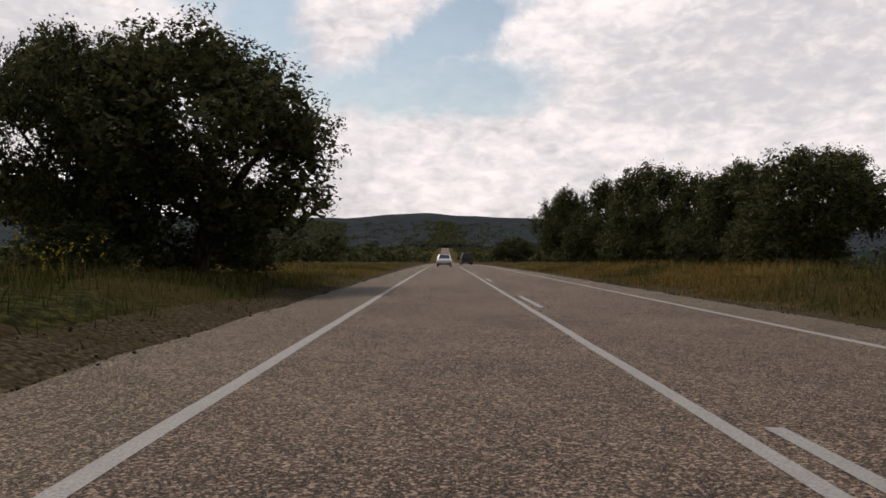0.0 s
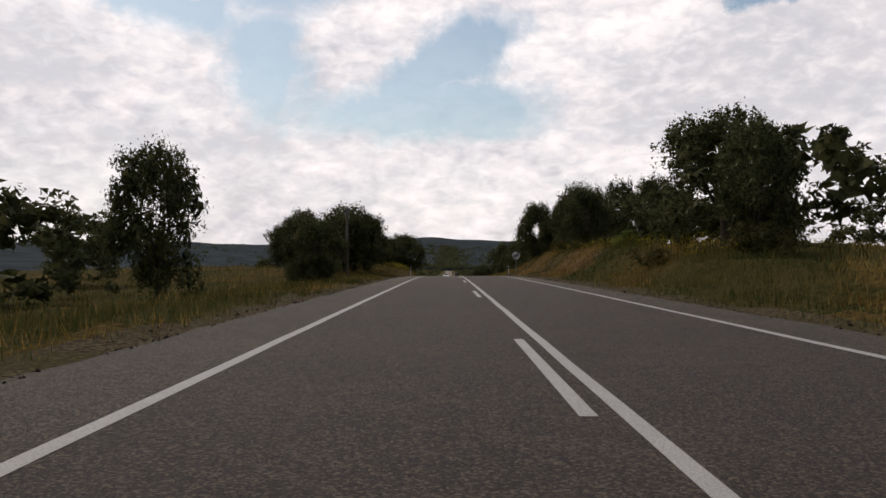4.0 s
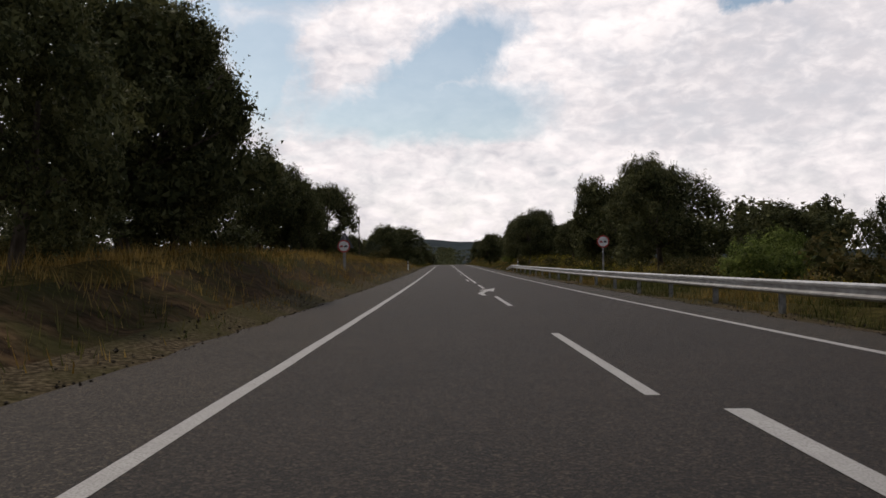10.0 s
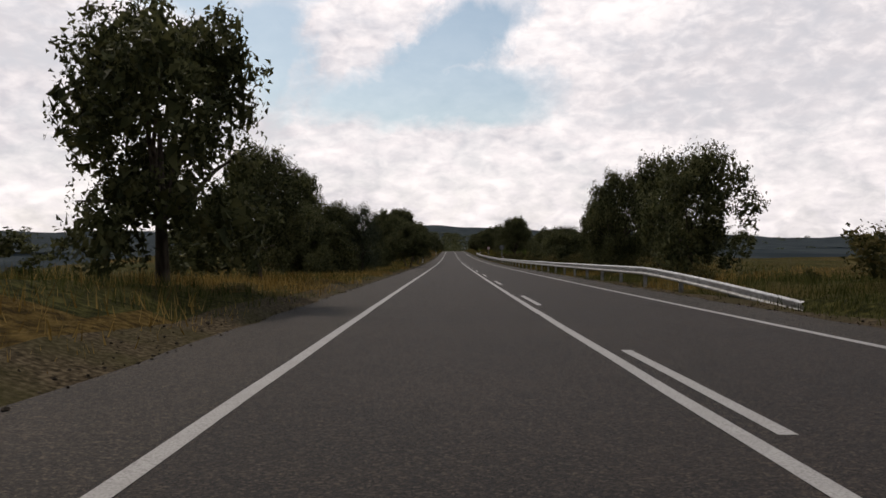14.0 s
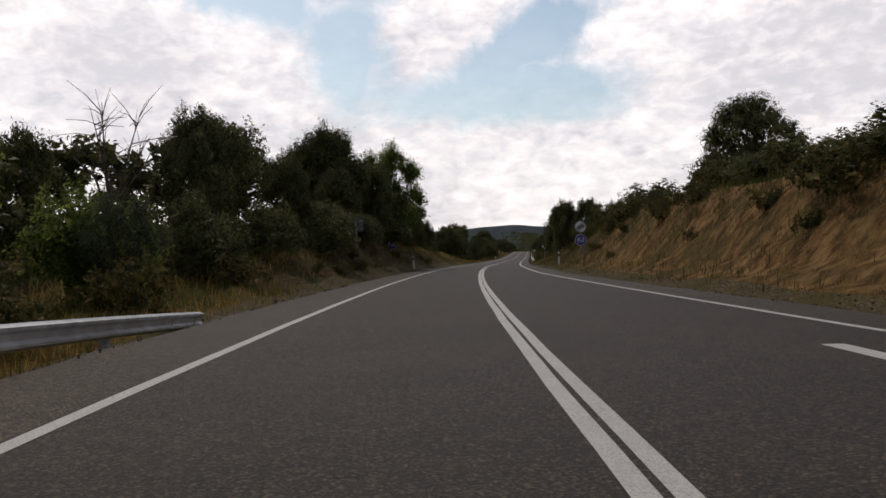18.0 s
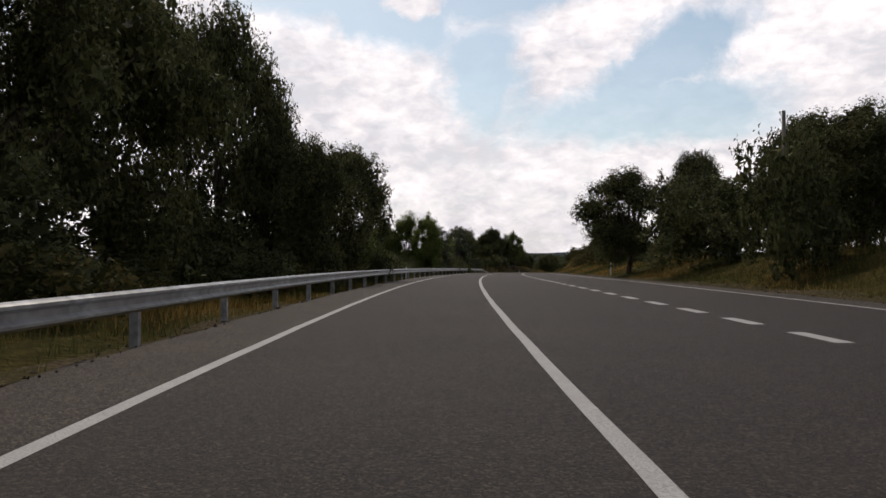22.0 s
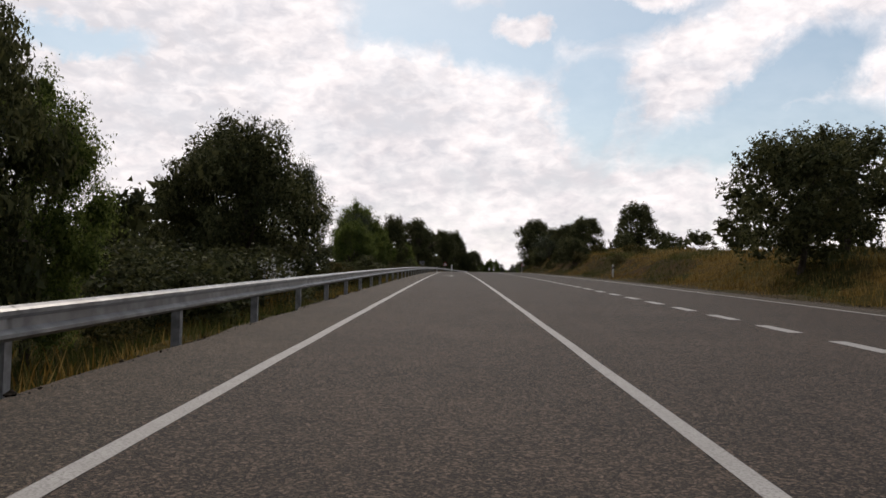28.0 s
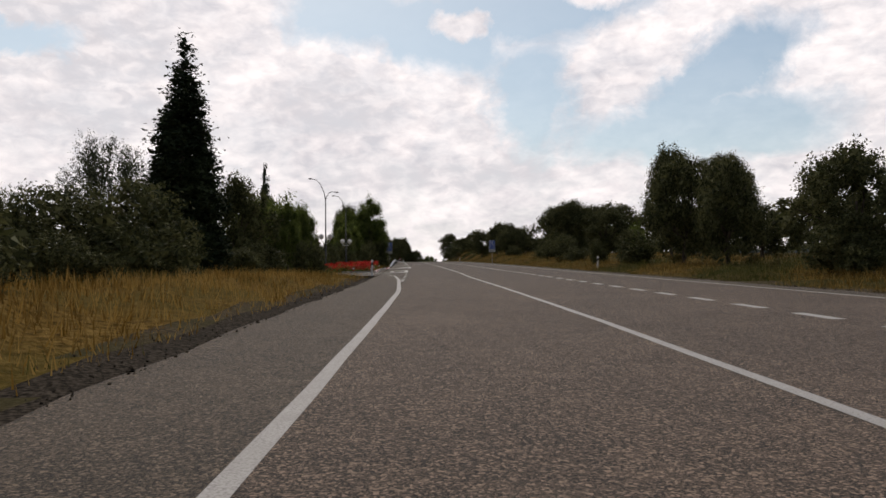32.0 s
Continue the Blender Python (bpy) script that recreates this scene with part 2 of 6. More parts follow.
OLIVE = material("grey_green_leaves", [(0.030, 0.038, 0.021), (0.055, 0.066, 0.038), (0.100, 0.112, 0.066)], 0.7, 3, 0.6, 0, per_island=0.55, through_light=0.18)
BRIGHT = material("bright_green_leaves", [(0.046, 0.066, 0.015), (0.092, 0.124, 0.028), (0.160, 0.190, 0.052)], 0.7, 3, 0.6, 0, per_island=0.55, through_light=0.5)
CONIFER = material("conifer_foliage", [(0.011, 0.020, 0.010), (0.021, 0.032, 0.015), (0.035, 0.048, 0.022)], 0.7, 3, 0.7, 0, per_island=0.5, through_light=0.1)
BARK = material("bark", [(0.035, 0.028, 0.022), (0.075, 0.06, 0.048), (0.13, 0.11, 0.09)], 6, 8, 0.95, 1.0, 14, stretch=(1, 1, 0.25), depth=0.05)
WEED = material("weed_leaves", [(0.030, 0.033, 0.011), (0.066, 0.063, 0.021), (0.120, 0.096, 0.036)], 0.5, 3, 0.8, 0, per_island=0.6, through_light=0.25)
GALV = material("galvanised_steel", [(0.26, 0.262, 0.265), (0.36, 0.363, 0.366), (0.46, 0.463, 0.466)], 4, 6, 0.42, 0.15, 40, metal=0.75,
                second=((0.28, 0.27, 0.26), 1.5, 0.6), depth=0.004)
STEEL = material("dull_steel", [(0.20, 0.20, 0.20), (0.30, 0.30, 0.30), (0.40, 0.40, 0.39)], 6, 6, 0.55, 0.2, 40, metal=0.6, depth=0.004)
WHITE = material("white_plastic", [(0.55, 0.55, 0.53), (0.72, 0.72, 0.70), (0.80, 0.80, 0.78)], 5, 6, 0.55, 0.1, 40, depth=0.003)
BLACK = material("black_plastic", [(0.012, 0.012, 0.013), (0.025, 0.025, 0.026)], 5, 5, 0.5, 0.1, 40, depth=0.003)
RED = material("red_enamel", [(0.38, 0.02, 0.018), (0.52, 0.035, 0.028)], 6, 5, 0.4, 0.05, 40, depth=0.002)
BLUE = material("blue_enamel", [(0.015, 0.06, 0.28), (0.025, 0.09, 0.36)], 6, 5, 0.4, 0.05, 40, depth=0.002)
GREY = material("grey_sign_back", [(0.088, 0.092, 0.096), (0.128, 0.132, 0.136)], 6, 5, 0.55, 0.1, 40, metal=0.3, depth=0.003)
WOOD = material("weathered_pole_wood", [(0.05, 0.04, 0.032), (0.10, 0.085, 0.07), (0.15, 0.13, 0.11)], 5, 8, 0.9, 0.6, 20, stretch=(1, 1, 0.1), depth=0.02)


# ---------------------------------------------------------------- mesh helpers
def mesh_object(name, verts, faces, mats, index=None, parent=None, flat=False):
    me = bpy.data.meshes.new(name)
    verts = np.asarray(verts, dtype=np.float32)
    faces = np.asarray(faces, dtype=np.int32)
    k = faces.shape[1]
    me.vertices.add(len(verts))
    me.vertices.foreach_set("co", verts.ravel())
    me.loops.add(faces.size)
    me.loops.foreach_set("vertex_index", faces.ravel())
    me.polygons.add(len(faces))
    me.polygons.foreach_set("loop_start", np.arange(0, faces.size, k, dtype=np.int32))
    me.polygons.foreach_set("loop_total", np.full(len(faces), k, dtype=np.int32))
    for m in (mats if isinstance(mats, (list, tuple)) else [mats]):
        me.materials.append(m)
    if index is not None:
        me.polygons.foreach_set("material_index", np.asarray(index, dtype=np.int32))
    me.polygons.foreach_set("use_smooth", np.full(len(faces), not flat))
    me.update(calc_edges=True)
    me.validate()
    ob = new(name, me)
    if parent is not None:
        ob.parent = parent
    return ob


def part(name, bm, mat, parent=None, label="", smooth=False):
    me = bpy.data.meshes.new(name)
    bmesh.ops.recalc_face_normals(bm, faces=bm.faces)
    bm.to_mesh(me)
    bm.free()
    for m in (mat if isinstance(mat, (list, tuple)) else [mat]):
        me.materials.append(m)
    if smooth:
        me.polygons.foreach_set("use_smooth", [True] * len(me.polygons))
    ob = new(name, me)
    if parent is not None:
        ob.parent = parent
    if label:
        ob["label"] = label
    return ob


def box(bm, x0, x1, y0, y1, z0, z1, bevel=0.0, matrix=None):
    made = bmesh.ops.create_cube(bm, size=1.0)["verts"]
    for v in made:
        v.co = Vector((x0 + (v.co.x + 0.5) * (x1 - x0), y0 + (v.co.y + 0.5) * (y1 - y0), z0 + (v.co.z + 0.5) * (z1 - z0)))
    if bevel:
        edges = list({e for v in made for e in v.link_edges})
        made = [v for f in bmesh.ops.bevel(bm, geom=edges, offset=bevel, segments=2, affect="EDGES")["faces"] for v in f.verts]
    if matrix is not None:
        bmesh.ops.transform(bm, matrix=matrix, verts=list(set(made)) if not bevel else bm.verts)
    return bm


def tube(bm, points, radii, sides=8, caps=True):
    """A tapered round rod through points."""
    rings = []
    pts = [Vector(p) for p in points]
    for i, p in enumerate(pts):
        d = (pts[min(i + 1, len(pts) - 1)] - pts[max(i - 1, 0)]).normalized()
        a = d.orthogonal().normalized()
        b = d.cross(a)
        if rings:
            # keep the seam from twisting
            ref = rings[-1][1]
            a = (ref - d * ref.dot(d)).normalized()
            b = d.cross(a)
        ring = [bm.verts.new(p + radii[i] * (math.cos(2 * math.pi * k / sides) * a + math.sin(2 * math.pi * k / sides) * b)) for k in range(sides)]
        rings.append((ring, a))
    for (r0, _), (r1, _) in zip(rings, rings[1:]):
        for k in range(sides):
            bm.faces.new((r0[k], r0[(k + 1) % sides], r1[(k + 1) % sides], r1[k]))
    if caps:
        bm.faces.new(rings[0][0][::-1])
        bm.faces.new(rings[-1][0])
    return bm


def disc(bm, centre, radius, depth, sides=32, y=None):
    """A round plate that faces along -y and +y, its front at centre's y."""
    x, y0, z = centre
    ring0 = [bm.verts.new((x + radius * math.cos(2 * math.pi * k / sides), y0, z + radius * math.sin(2 * math.pi * k / sides))) for k in range(sides)]
    ring1 = [bm.verts.new((v.co.x, y0 + depth, v.co.z)) for v in ring0]
    bm.faces.new(ring0)
    bm.faces.new(ring1[::-1])
    for k in range(sides):
        bm.faces.new((ring0[k], ring1[k], ring1[(k + 1) % sides], ring0[(k + 1) % sides]))
    return bm


def plate(bm, outline, y0, depth):
    """A flat plate with an outline in x, z; its front at y0."""
    a = [bm.verts.new((x, y0, z)) for x, z in outline]
    b = [bm.verts.new((x, y0 + depth, z)) for x, z in outline]
    bm.faces.new(a)
    bm.faces.new(b[::-1])
    for k in range(len(a)):
        j = (k + 1) % len(a)
        bm.faces.new((a[k], b[k], b[j], a[j]))
    return bm


def thing(name, label, category, m=None, group=""):
    ob = new(name)
    ob.empty_display_size = 0.2
    if m is not None:
        ob.matrix_basis = m
    return tagged(ob, label, category, group)


# ---------------------------------------------------------------- ground
# height of the land beside the road: foot of the bank, top of the bank, land behind, at arc lengths
LEFT = table("""-1300 0 0 0; -91.4 0.1 0.2 0.3; -30.5 0 0.1 0.2; -12.2 0.2 0.6 0.5; 3.1 0.3 1.25 1.1; 36.6 0.2 1.15 1.0; 51.8 0.1 0.9 0.6; 64 0 0.1 -0.5; 83.8 0 -0.2 -0.9; 152.3 0 -0.2 -0.8; 179.8 0 0 -0.2; 192 0.1 0.8 0.5; 207.3 0.3 1.25 0.9; 243.8 0.3 1.3 0.9; 268.2 0.3 1.6 1.2; 298.7 0.25 1.5 1.0; 320 0.0 0.3 0.2; 342.8 0 0.0 -0.3; 399.3 0 -0.2 -0.6; 426.7 0.1 0.3 0.2; 457.2 0.3 1.6 1.5; 490.7 0.4 2.2 2.6; 518.1 0.6 3.0 3.8; 536.3 0.4 2.4 3.0; 551.7 0.1 0.5 0.4; 566.8 -0.2 -0.7 -1.2; 670.5 -0.2 -0.8 -1.4; 688.7 -0.1 -0.1 -0.2; 746.7 -0.05 0.1 0.2; 769.5 -0.2 -0.3 -0.6; 912 -0.3 -1.2 -2.2; 932 -0.1 -0.7 -2.0; 946 0.0 0.05 -1.2; 960 0.0 0.06 -0.8; 972 0.0 0.0 -0.5; 980 0.02 0.12 -0.2; 1000 0.06 0.45 0.3; 1008.7 0.06 0.5 0.4; 1300 0.1 0.5 0.3""")
RIGHT = table("""-1300 0 0 0; -60.9 0 0.3 0.5; -18.2 0.05 0.4 0.6; 6.1 0.2 1.0 1.0; 24.3 0.3 1.6 1.8; 45.8 0.4 2.4 2.8; 79.3 0.3 2.0 2.4; 106.7 0.1 0.8 0.9; 140.2 0 0.0 0.0; 170.7 0 0.1 0.5; 192 0.1 0.9 1.1; 216.3 0.1 1.0 1.2; 251.4 0.1 0.6 1.0; 289.5 0 0.0 0.2; 327.7 -0.1 -0.2 0.0; 399.3 -0.2 -0.4 -0.4; 441.9 0.1 0.6 0.5; 463.3 0.3 1.6 1.8; 502.8 0.4 2.6 3.0; 536.3 0.5 3.8 4.4; 569.9 0.4 3.0 3.1; 594.2 0.3 1.3 1.5; 627.8 0.2 0.7 0.9; 664.3 0.2 1.2 1.8; 688.7 0.3 1.9 2.4; 716.2 0.4 3.0 3.6; 761.9 0.4 3.2 4.0; 801.5 0.3 2.6 3.4; 830.5 0.2 1.7 2.4; 883.8 0.1 1.0 1.6; 944.7 0.05 0.5 0.9; 975.3 0 0.15 0.3; 1013.3 0.05 0.25 0.5; 1300 0 0.2 0.3""")
WIDE = table("-1300 5.0; 535 5.0; 566 6.1; 596 7.8; 626 9.1; 665 9.7; 1300 9.7")       # right edge of the asphalt
WEST = table("-1300 -5.3; 560 -5.3; 690 -5.1; 905 -5.1; 936 -5.7; 985 -5.7; 1012 -5.75; 1022 -5.45; 1300 -5.5")              # left edge of the asphalt
R_EDGE = table("-1300 3.5; 535 3.5; 566 4.6; 596 6.3; 626 7.6; 665 8.2; 1300 8.2")     # right edge line


# share of dry straw against green grass along the road
DRY_L = table("-1300 0.5; -35 0.5; -25 0.2; -5 0.25; 8 0.7; 60 0.75; 72 0.3; 150 0.22; 184 0.3; 195 0.8; 300 0.85; 320 0.5; 345 0.35; 380 0.3; 400 0.7; 440 0.6; 470 0.55; 500 0.3; 545 0.3; 555 0.75; 570 0.4; 640 0.35; 690 0.6; 745 0.65; 765 0.4; 900 0.3; 975 0.7; 990 0.95; 1300 0.95")
DRY_R = table("-1300 0.8; 5 0.7; 30 0.6; 80 0.55; 95 0.35; 150 0.3; 190 0.35; 240 0.25; 330 0.3; 400 0.35; 470 0.3; 500 0.2; 570 0.25; 600 0.5; 640 0.45; 680 0.3; 700 0.15; 790 0.2; 830 0.5; 870 0.8; 950 0.85; 975 0.5; 1300 0.55")


def rolling(x, y):
    return 1.6 * np.sin(x / 47.0 + 1.3) * np.cos(y / 61.0) + 0.7 * np.sin(x / 19.0 + y / 23.0)


def land(s, u):
    """Height of the ground over the road's level at the same s."""
    s, u = np.broadcast_arrays(np.asarray(s, float), np.asarray(u, float))
    z = np.full(s.shape, -0.07)
    for tab, side, edge in ((LEFT, -1, -np.interp(s, *WEST)), (RIGHT, 1, np.interp(s, *WIDE))):
        d = u * side - edge
        foot, top, back = (np.interp(s, tab[0], smooth(row, 1)) for row in tab[1:])
        stops = (0.0, 0.8, 3.4, 9.0, 40.0) if side < 0 else (0.0, 1.9, 5.0, 11.0, 42.0)
        levels = (np.full(s.shape, -0.06), foot - 0.03, top, back, back * 0.8)
        zz = np.full(s.shape, -0.06)
        for a, b, la, lb in zip(stops, stops[1:], levels, levels[1:]):
            k = np.clip((d - a) / (b - a), 0, 1)
            k = k if a in (0.0, 40.0) else k * k * (3 - 2 * k) * 0.6 + k * 0.4
            zz = np.where(d > a, la + (lb - la) * k, zz)
        z = np.where(d > 0, zz, z)
        amount = np.clip((d - 10) / 60, 0, 1)
        z = np.where(d > 10, z + amount * (rolling(s * 1.0, u * 1.0) - 1.0), z)
    return z


def jitter(s, u):
    return 0.10 * np.sin(s * 1.9 + u * 2.7) * np.sin(s * 0.7 - u * 1.3) + 0.06 * np.sin(s * 4.1 - u * 3.3)


def stand(s, u, dz=0.0):
    """World place on the ground."""
    return at(s, u, float(land(s, u)) + dz)


def build_ground():
    left = [-170, -130, -100, -78, -60, -47, -37, -30, -25, -21, -18, -15.5, -13.5, -12, -10.8, -9.9, -9.2, -8.6, -8.0, -7.4, -6.8, -6.3, -5.8]
    gs = np.concatenate([np.arange(-1200, -120, 12.0), np.arange(-120, 1060, 2.0), np.arange(1060, 1250, 12.0)])
    us = np.array(left + [-5.25, -2.5, 0.0, 2.5, 4.9] + [5.4 + v for v in (0.0, 0.5, 1.0, 1.5, 2.0, 2.6, 3.2, 3.8, 4.4, 5.0, 5.6, 6.4, 7.4, 8.6, 10.2, 12.2, 15, 18.5, 23, 29, 37, 48, 62, 80, 104, 134, 165)])
    sg, ug = np.meshgrid(gs, us, indexing="ij")
    # the columns right of the asphalt follow its edge where the road widens
    shift = np.interp(sg, *WIDE) - 5.0
    ug = np.where(ug > 5.0, ug + shift, np.where(ug > 0, ug * np.interp(sg, *WIDE) / 5.0, ug))
    z = land(sg, ug)
    off = np.maximum(ug - np.interp(sg, *WIDE), np.interp(sg, *WEST) - ug)
    slope = np.clip(off / 1.5, 0, 1)
    z = z + slope * jitter(sg, ug) * np.where(off > 12, 2.0, 1.2)
    # level ground where the side road joins
    level = (sg > 936) & (sg < 986) & (ug < -4) & (ug > -36)
    z = np.where(level, land(sg, ug) - 0.04, z)
    pts = at_many(sg, ug, z)
    rows, cols = sg.shape
    verts = pts.reshape(-1, 3)
    idx = np.arange(rows * cols).reshape(rows, cols)
    quads = np.stack([idx[:-1, :-1], idx[:-1, 1:], idx[1:, 1:], idx[1:, :-1]], -1).reshape(-1, 4)
    offc = 0.25 * (off[:-1, :-1] + off[1:, :-1] + off[:-1, 1:] + off[1:, 1:]).ravel()
    sc = sg[:-1, :-1].ravel()
    side = np.where(ug[:-1, :-1].ravel() < 0, 0, 1)
    rise = np.where(side == 0, np.interp(sc, LEFT[0], LEFT[2]), np.interp(sc, RIGHT[0], RIGHT[2]))
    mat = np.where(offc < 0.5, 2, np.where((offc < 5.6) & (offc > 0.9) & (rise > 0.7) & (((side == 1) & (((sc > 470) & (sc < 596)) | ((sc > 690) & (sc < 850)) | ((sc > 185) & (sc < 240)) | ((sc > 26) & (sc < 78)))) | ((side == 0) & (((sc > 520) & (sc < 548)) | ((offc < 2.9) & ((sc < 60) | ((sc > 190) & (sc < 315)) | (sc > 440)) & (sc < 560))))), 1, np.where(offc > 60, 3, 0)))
    share = np.where(side == 0, np.interp(sc, *DRY_L), np.interp(sc, *DRY_R)) + 0.35 * np.sin(sc * 0.31 + ug[:-1, :-1].ravel() * 0.5)
    mat = np.where((mat == 0) & (offc > 0.9), np.where(share > 0.5, 4, 5), mat)
    mat = np.where(mat == 0, 7, mat)
    mat = np.where((side == 0) & (sc > -8) & (sc < 32) & (offc > 0.5) & (offc < 3.0), 7, mat)
    mat = np.where((mat == 2) & ~((sc > 700) & (side == 0)), 7, mat)
    mat = np.where((mat == 4) & (sc > 975) & (side == 0), 6, mat)
    mat = np.where((mat == 1) & (side == 1) & (((sc > 522) & (sc < 600)) | (sc < 80)), 8, mat)
    mat = np.where((mat == 8) & (offc > 3.4) & (sc > 564), 5, mat)
    # rings that carry the sheet out to the horizon
    border = np.concatenate([idx[0, :], idx[1:, -1], idx[-1, -2::-1], idx[-2:0:-1, 0]])
    mid = np.array([cx[i0 + 100], cy[i0 + 100]])
    allv, ring = [verts], border
    shells = [verts[border]]
    count = len(verts)
    base = verts[border]
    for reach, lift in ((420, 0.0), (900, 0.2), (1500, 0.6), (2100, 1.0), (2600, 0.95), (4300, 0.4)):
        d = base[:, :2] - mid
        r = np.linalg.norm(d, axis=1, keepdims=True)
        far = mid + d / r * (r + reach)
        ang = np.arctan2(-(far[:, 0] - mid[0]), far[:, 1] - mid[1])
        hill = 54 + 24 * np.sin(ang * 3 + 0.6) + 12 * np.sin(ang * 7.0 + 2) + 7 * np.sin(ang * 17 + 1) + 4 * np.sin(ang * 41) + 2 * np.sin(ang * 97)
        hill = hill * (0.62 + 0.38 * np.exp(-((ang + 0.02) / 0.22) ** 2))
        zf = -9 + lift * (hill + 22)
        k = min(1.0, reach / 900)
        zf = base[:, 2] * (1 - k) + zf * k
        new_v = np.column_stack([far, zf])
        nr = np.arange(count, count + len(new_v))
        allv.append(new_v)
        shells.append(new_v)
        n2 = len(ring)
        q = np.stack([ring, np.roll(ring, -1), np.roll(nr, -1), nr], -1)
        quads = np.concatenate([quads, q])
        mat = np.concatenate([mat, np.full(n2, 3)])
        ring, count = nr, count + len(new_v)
    # dark woodland; its bluish tone is aerial haze put into the colour
    far_mat = material("hazed_wooded_land", [(0.016, 0.023, 0.027), (0.026, 0.036, 0.041), (0.042, 0.052, 0.054)], 0.02, 9, 1.0, 0.6, 0.08, depth=3.0)
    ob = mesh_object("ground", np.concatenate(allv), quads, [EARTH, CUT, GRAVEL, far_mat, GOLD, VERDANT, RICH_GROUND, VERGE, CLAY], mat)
    tagged(ob, "dry grassy ground with earth banks rolling off to wooded hills", "ground", kind="structure")
    return (border,), shells


RINGS = build_ground()


# ---------------------------------------------------------------- road
def chippings(name, low, high, tint, light_run=()):
    """Coarse stone chips in dark binder, with broad worn patches."""
    m = bpy.data.materials.new(name)
    m.use_nodes = True
    n, link = m.node_tree.nodes, m.node_tree.links.new
    shader = n["Principled BSDF"]
    geo = n.new("ShaderNodeNewGeometry")

    def cells(scale):
        v = n.new("ShaderNodeTexVoronoi")
        v.inputs["Scale"].default_value = scale
        link(geo.outputs["Position"], v.inputs["Vector"])
        return v

    def noise_at(scale, detail):
        v = n.new("ShaderNodeTexNoise")
        v.inputs["Scale"].default_value, v.inputs["Detail"].default_value = scale, detail
        link(geo.outputs["Position"], v.inputs["Vector"])
        return v.outputs[0]

    def calc(op, a, b):
        v = n.new("ShaderNodeMath")
        v.operation = op
        for i, x in enumerate((a, b)):
            if isinstance(x, (int, float)):
                v.inputs[i].default_value = x
            else:
                link(x, v.inputs[i])
        return v.outputs[0]

    coarse, small = cells(58.0), cells(125.0)
    mono = n.new("ShaderNodeSeparateColor")
    link(coarse.outputs["Color"], mono.inputs[0])
    mono2 = n.new("ShaderNodeSeparateColor")
    link(small.outputs["Color"], mono2.inputs[0])
    chip = calc("ADD", calc("MULTIPLY", calc("POWER", mono.outputs[0], 4.5), 0.84), calc("MULTIPLY", calc("POWER", mono2.outputs[0], 3.0), 0.52))
    worn = calc("MULTIPLY", calc("SUBTRACT", noise_at(0.45, 5), 0.5), 0.30)
    patchy = calc("MULTIPLY", calc("SUBTRACT", noise_at(4.0, 6), 0.5), 0.25)
    value = calc("ADD", chip, calc("ADD", worn, patchy))
    if light_run:
        # changing light along the way is put into the colour; y runs against it
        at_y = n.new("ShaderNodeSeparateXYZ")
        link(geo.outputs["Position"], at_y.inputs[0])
        road_pos = n.new("ShaderNodeMapRange")
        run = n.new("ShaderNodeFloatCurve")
        road_pos.inputs["From Min"].default_value, road_pos.inputs["From Max"].default_value = 100.0, -1000.0
        link(at_y.outputs[1], road_pos.inputs["Value"])
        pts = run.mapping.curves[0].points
        while len(pts) < len(light_run):
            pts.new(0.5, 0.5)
        for q, (s_, v_) in zip(pts, light_run):
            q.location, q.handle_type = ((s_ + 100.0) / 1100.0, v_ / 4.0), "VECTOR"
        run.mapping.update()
        link(road_pos.outputs[0], run.inputs["Value"])
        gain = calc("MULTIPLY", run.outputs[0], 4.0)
    r = n.new("ShaderNodeValToRGB")
    el = r.color_ramp.elements
    el[0].position, el[0].color = 0.02, tuple(low * c for c in tint) + (1,)
    el[1].position, el[1].color = 0.95, tuple(high * c for c in tint) + (1,)
    link(value, r.inputs[0])
    if light_run:
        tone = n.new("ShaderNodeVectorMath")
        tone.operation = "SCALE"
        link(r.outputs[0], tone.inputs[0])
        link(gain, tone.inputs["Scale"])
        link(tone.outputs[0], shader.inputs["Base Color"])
    else:
        link(r.outputs[0], shader.inputs["Base Color"])
    shader.inputs["Roughness"].default_value = 0.80
    shader.inputs["Specular IOR Level"].default_value = 0.27
    b = n.new("ShaderNodeBump")
    b.inputs["Strength"].default_value, b.inputs["Distance"].default_value = 0.8, 0.009
    link(calc("ADD", calc("MULTIPLY", mono.outputs[1], 0.6), calc("MULTIPLY", small.outputs["Distance"], -0.8)), b.inputs["Height"])
    link(b.outputs[0], shader.inputs["Normal"])
    return m


# gains by road length: light and shade of each stretch put into the tone
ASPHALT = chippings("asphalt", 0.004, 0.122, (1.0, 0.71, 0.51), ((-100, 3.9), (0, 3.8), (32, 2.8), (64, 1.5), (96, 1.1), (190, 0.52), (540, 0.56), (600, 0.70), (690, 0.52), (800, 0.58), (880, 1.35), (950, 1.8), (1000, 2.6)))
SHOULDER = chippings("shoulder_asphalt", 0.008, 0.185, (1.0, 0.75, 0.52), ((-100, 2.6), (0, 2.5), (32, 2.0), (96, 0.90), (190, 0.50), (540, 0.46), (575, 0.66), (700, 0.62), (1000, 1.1)))


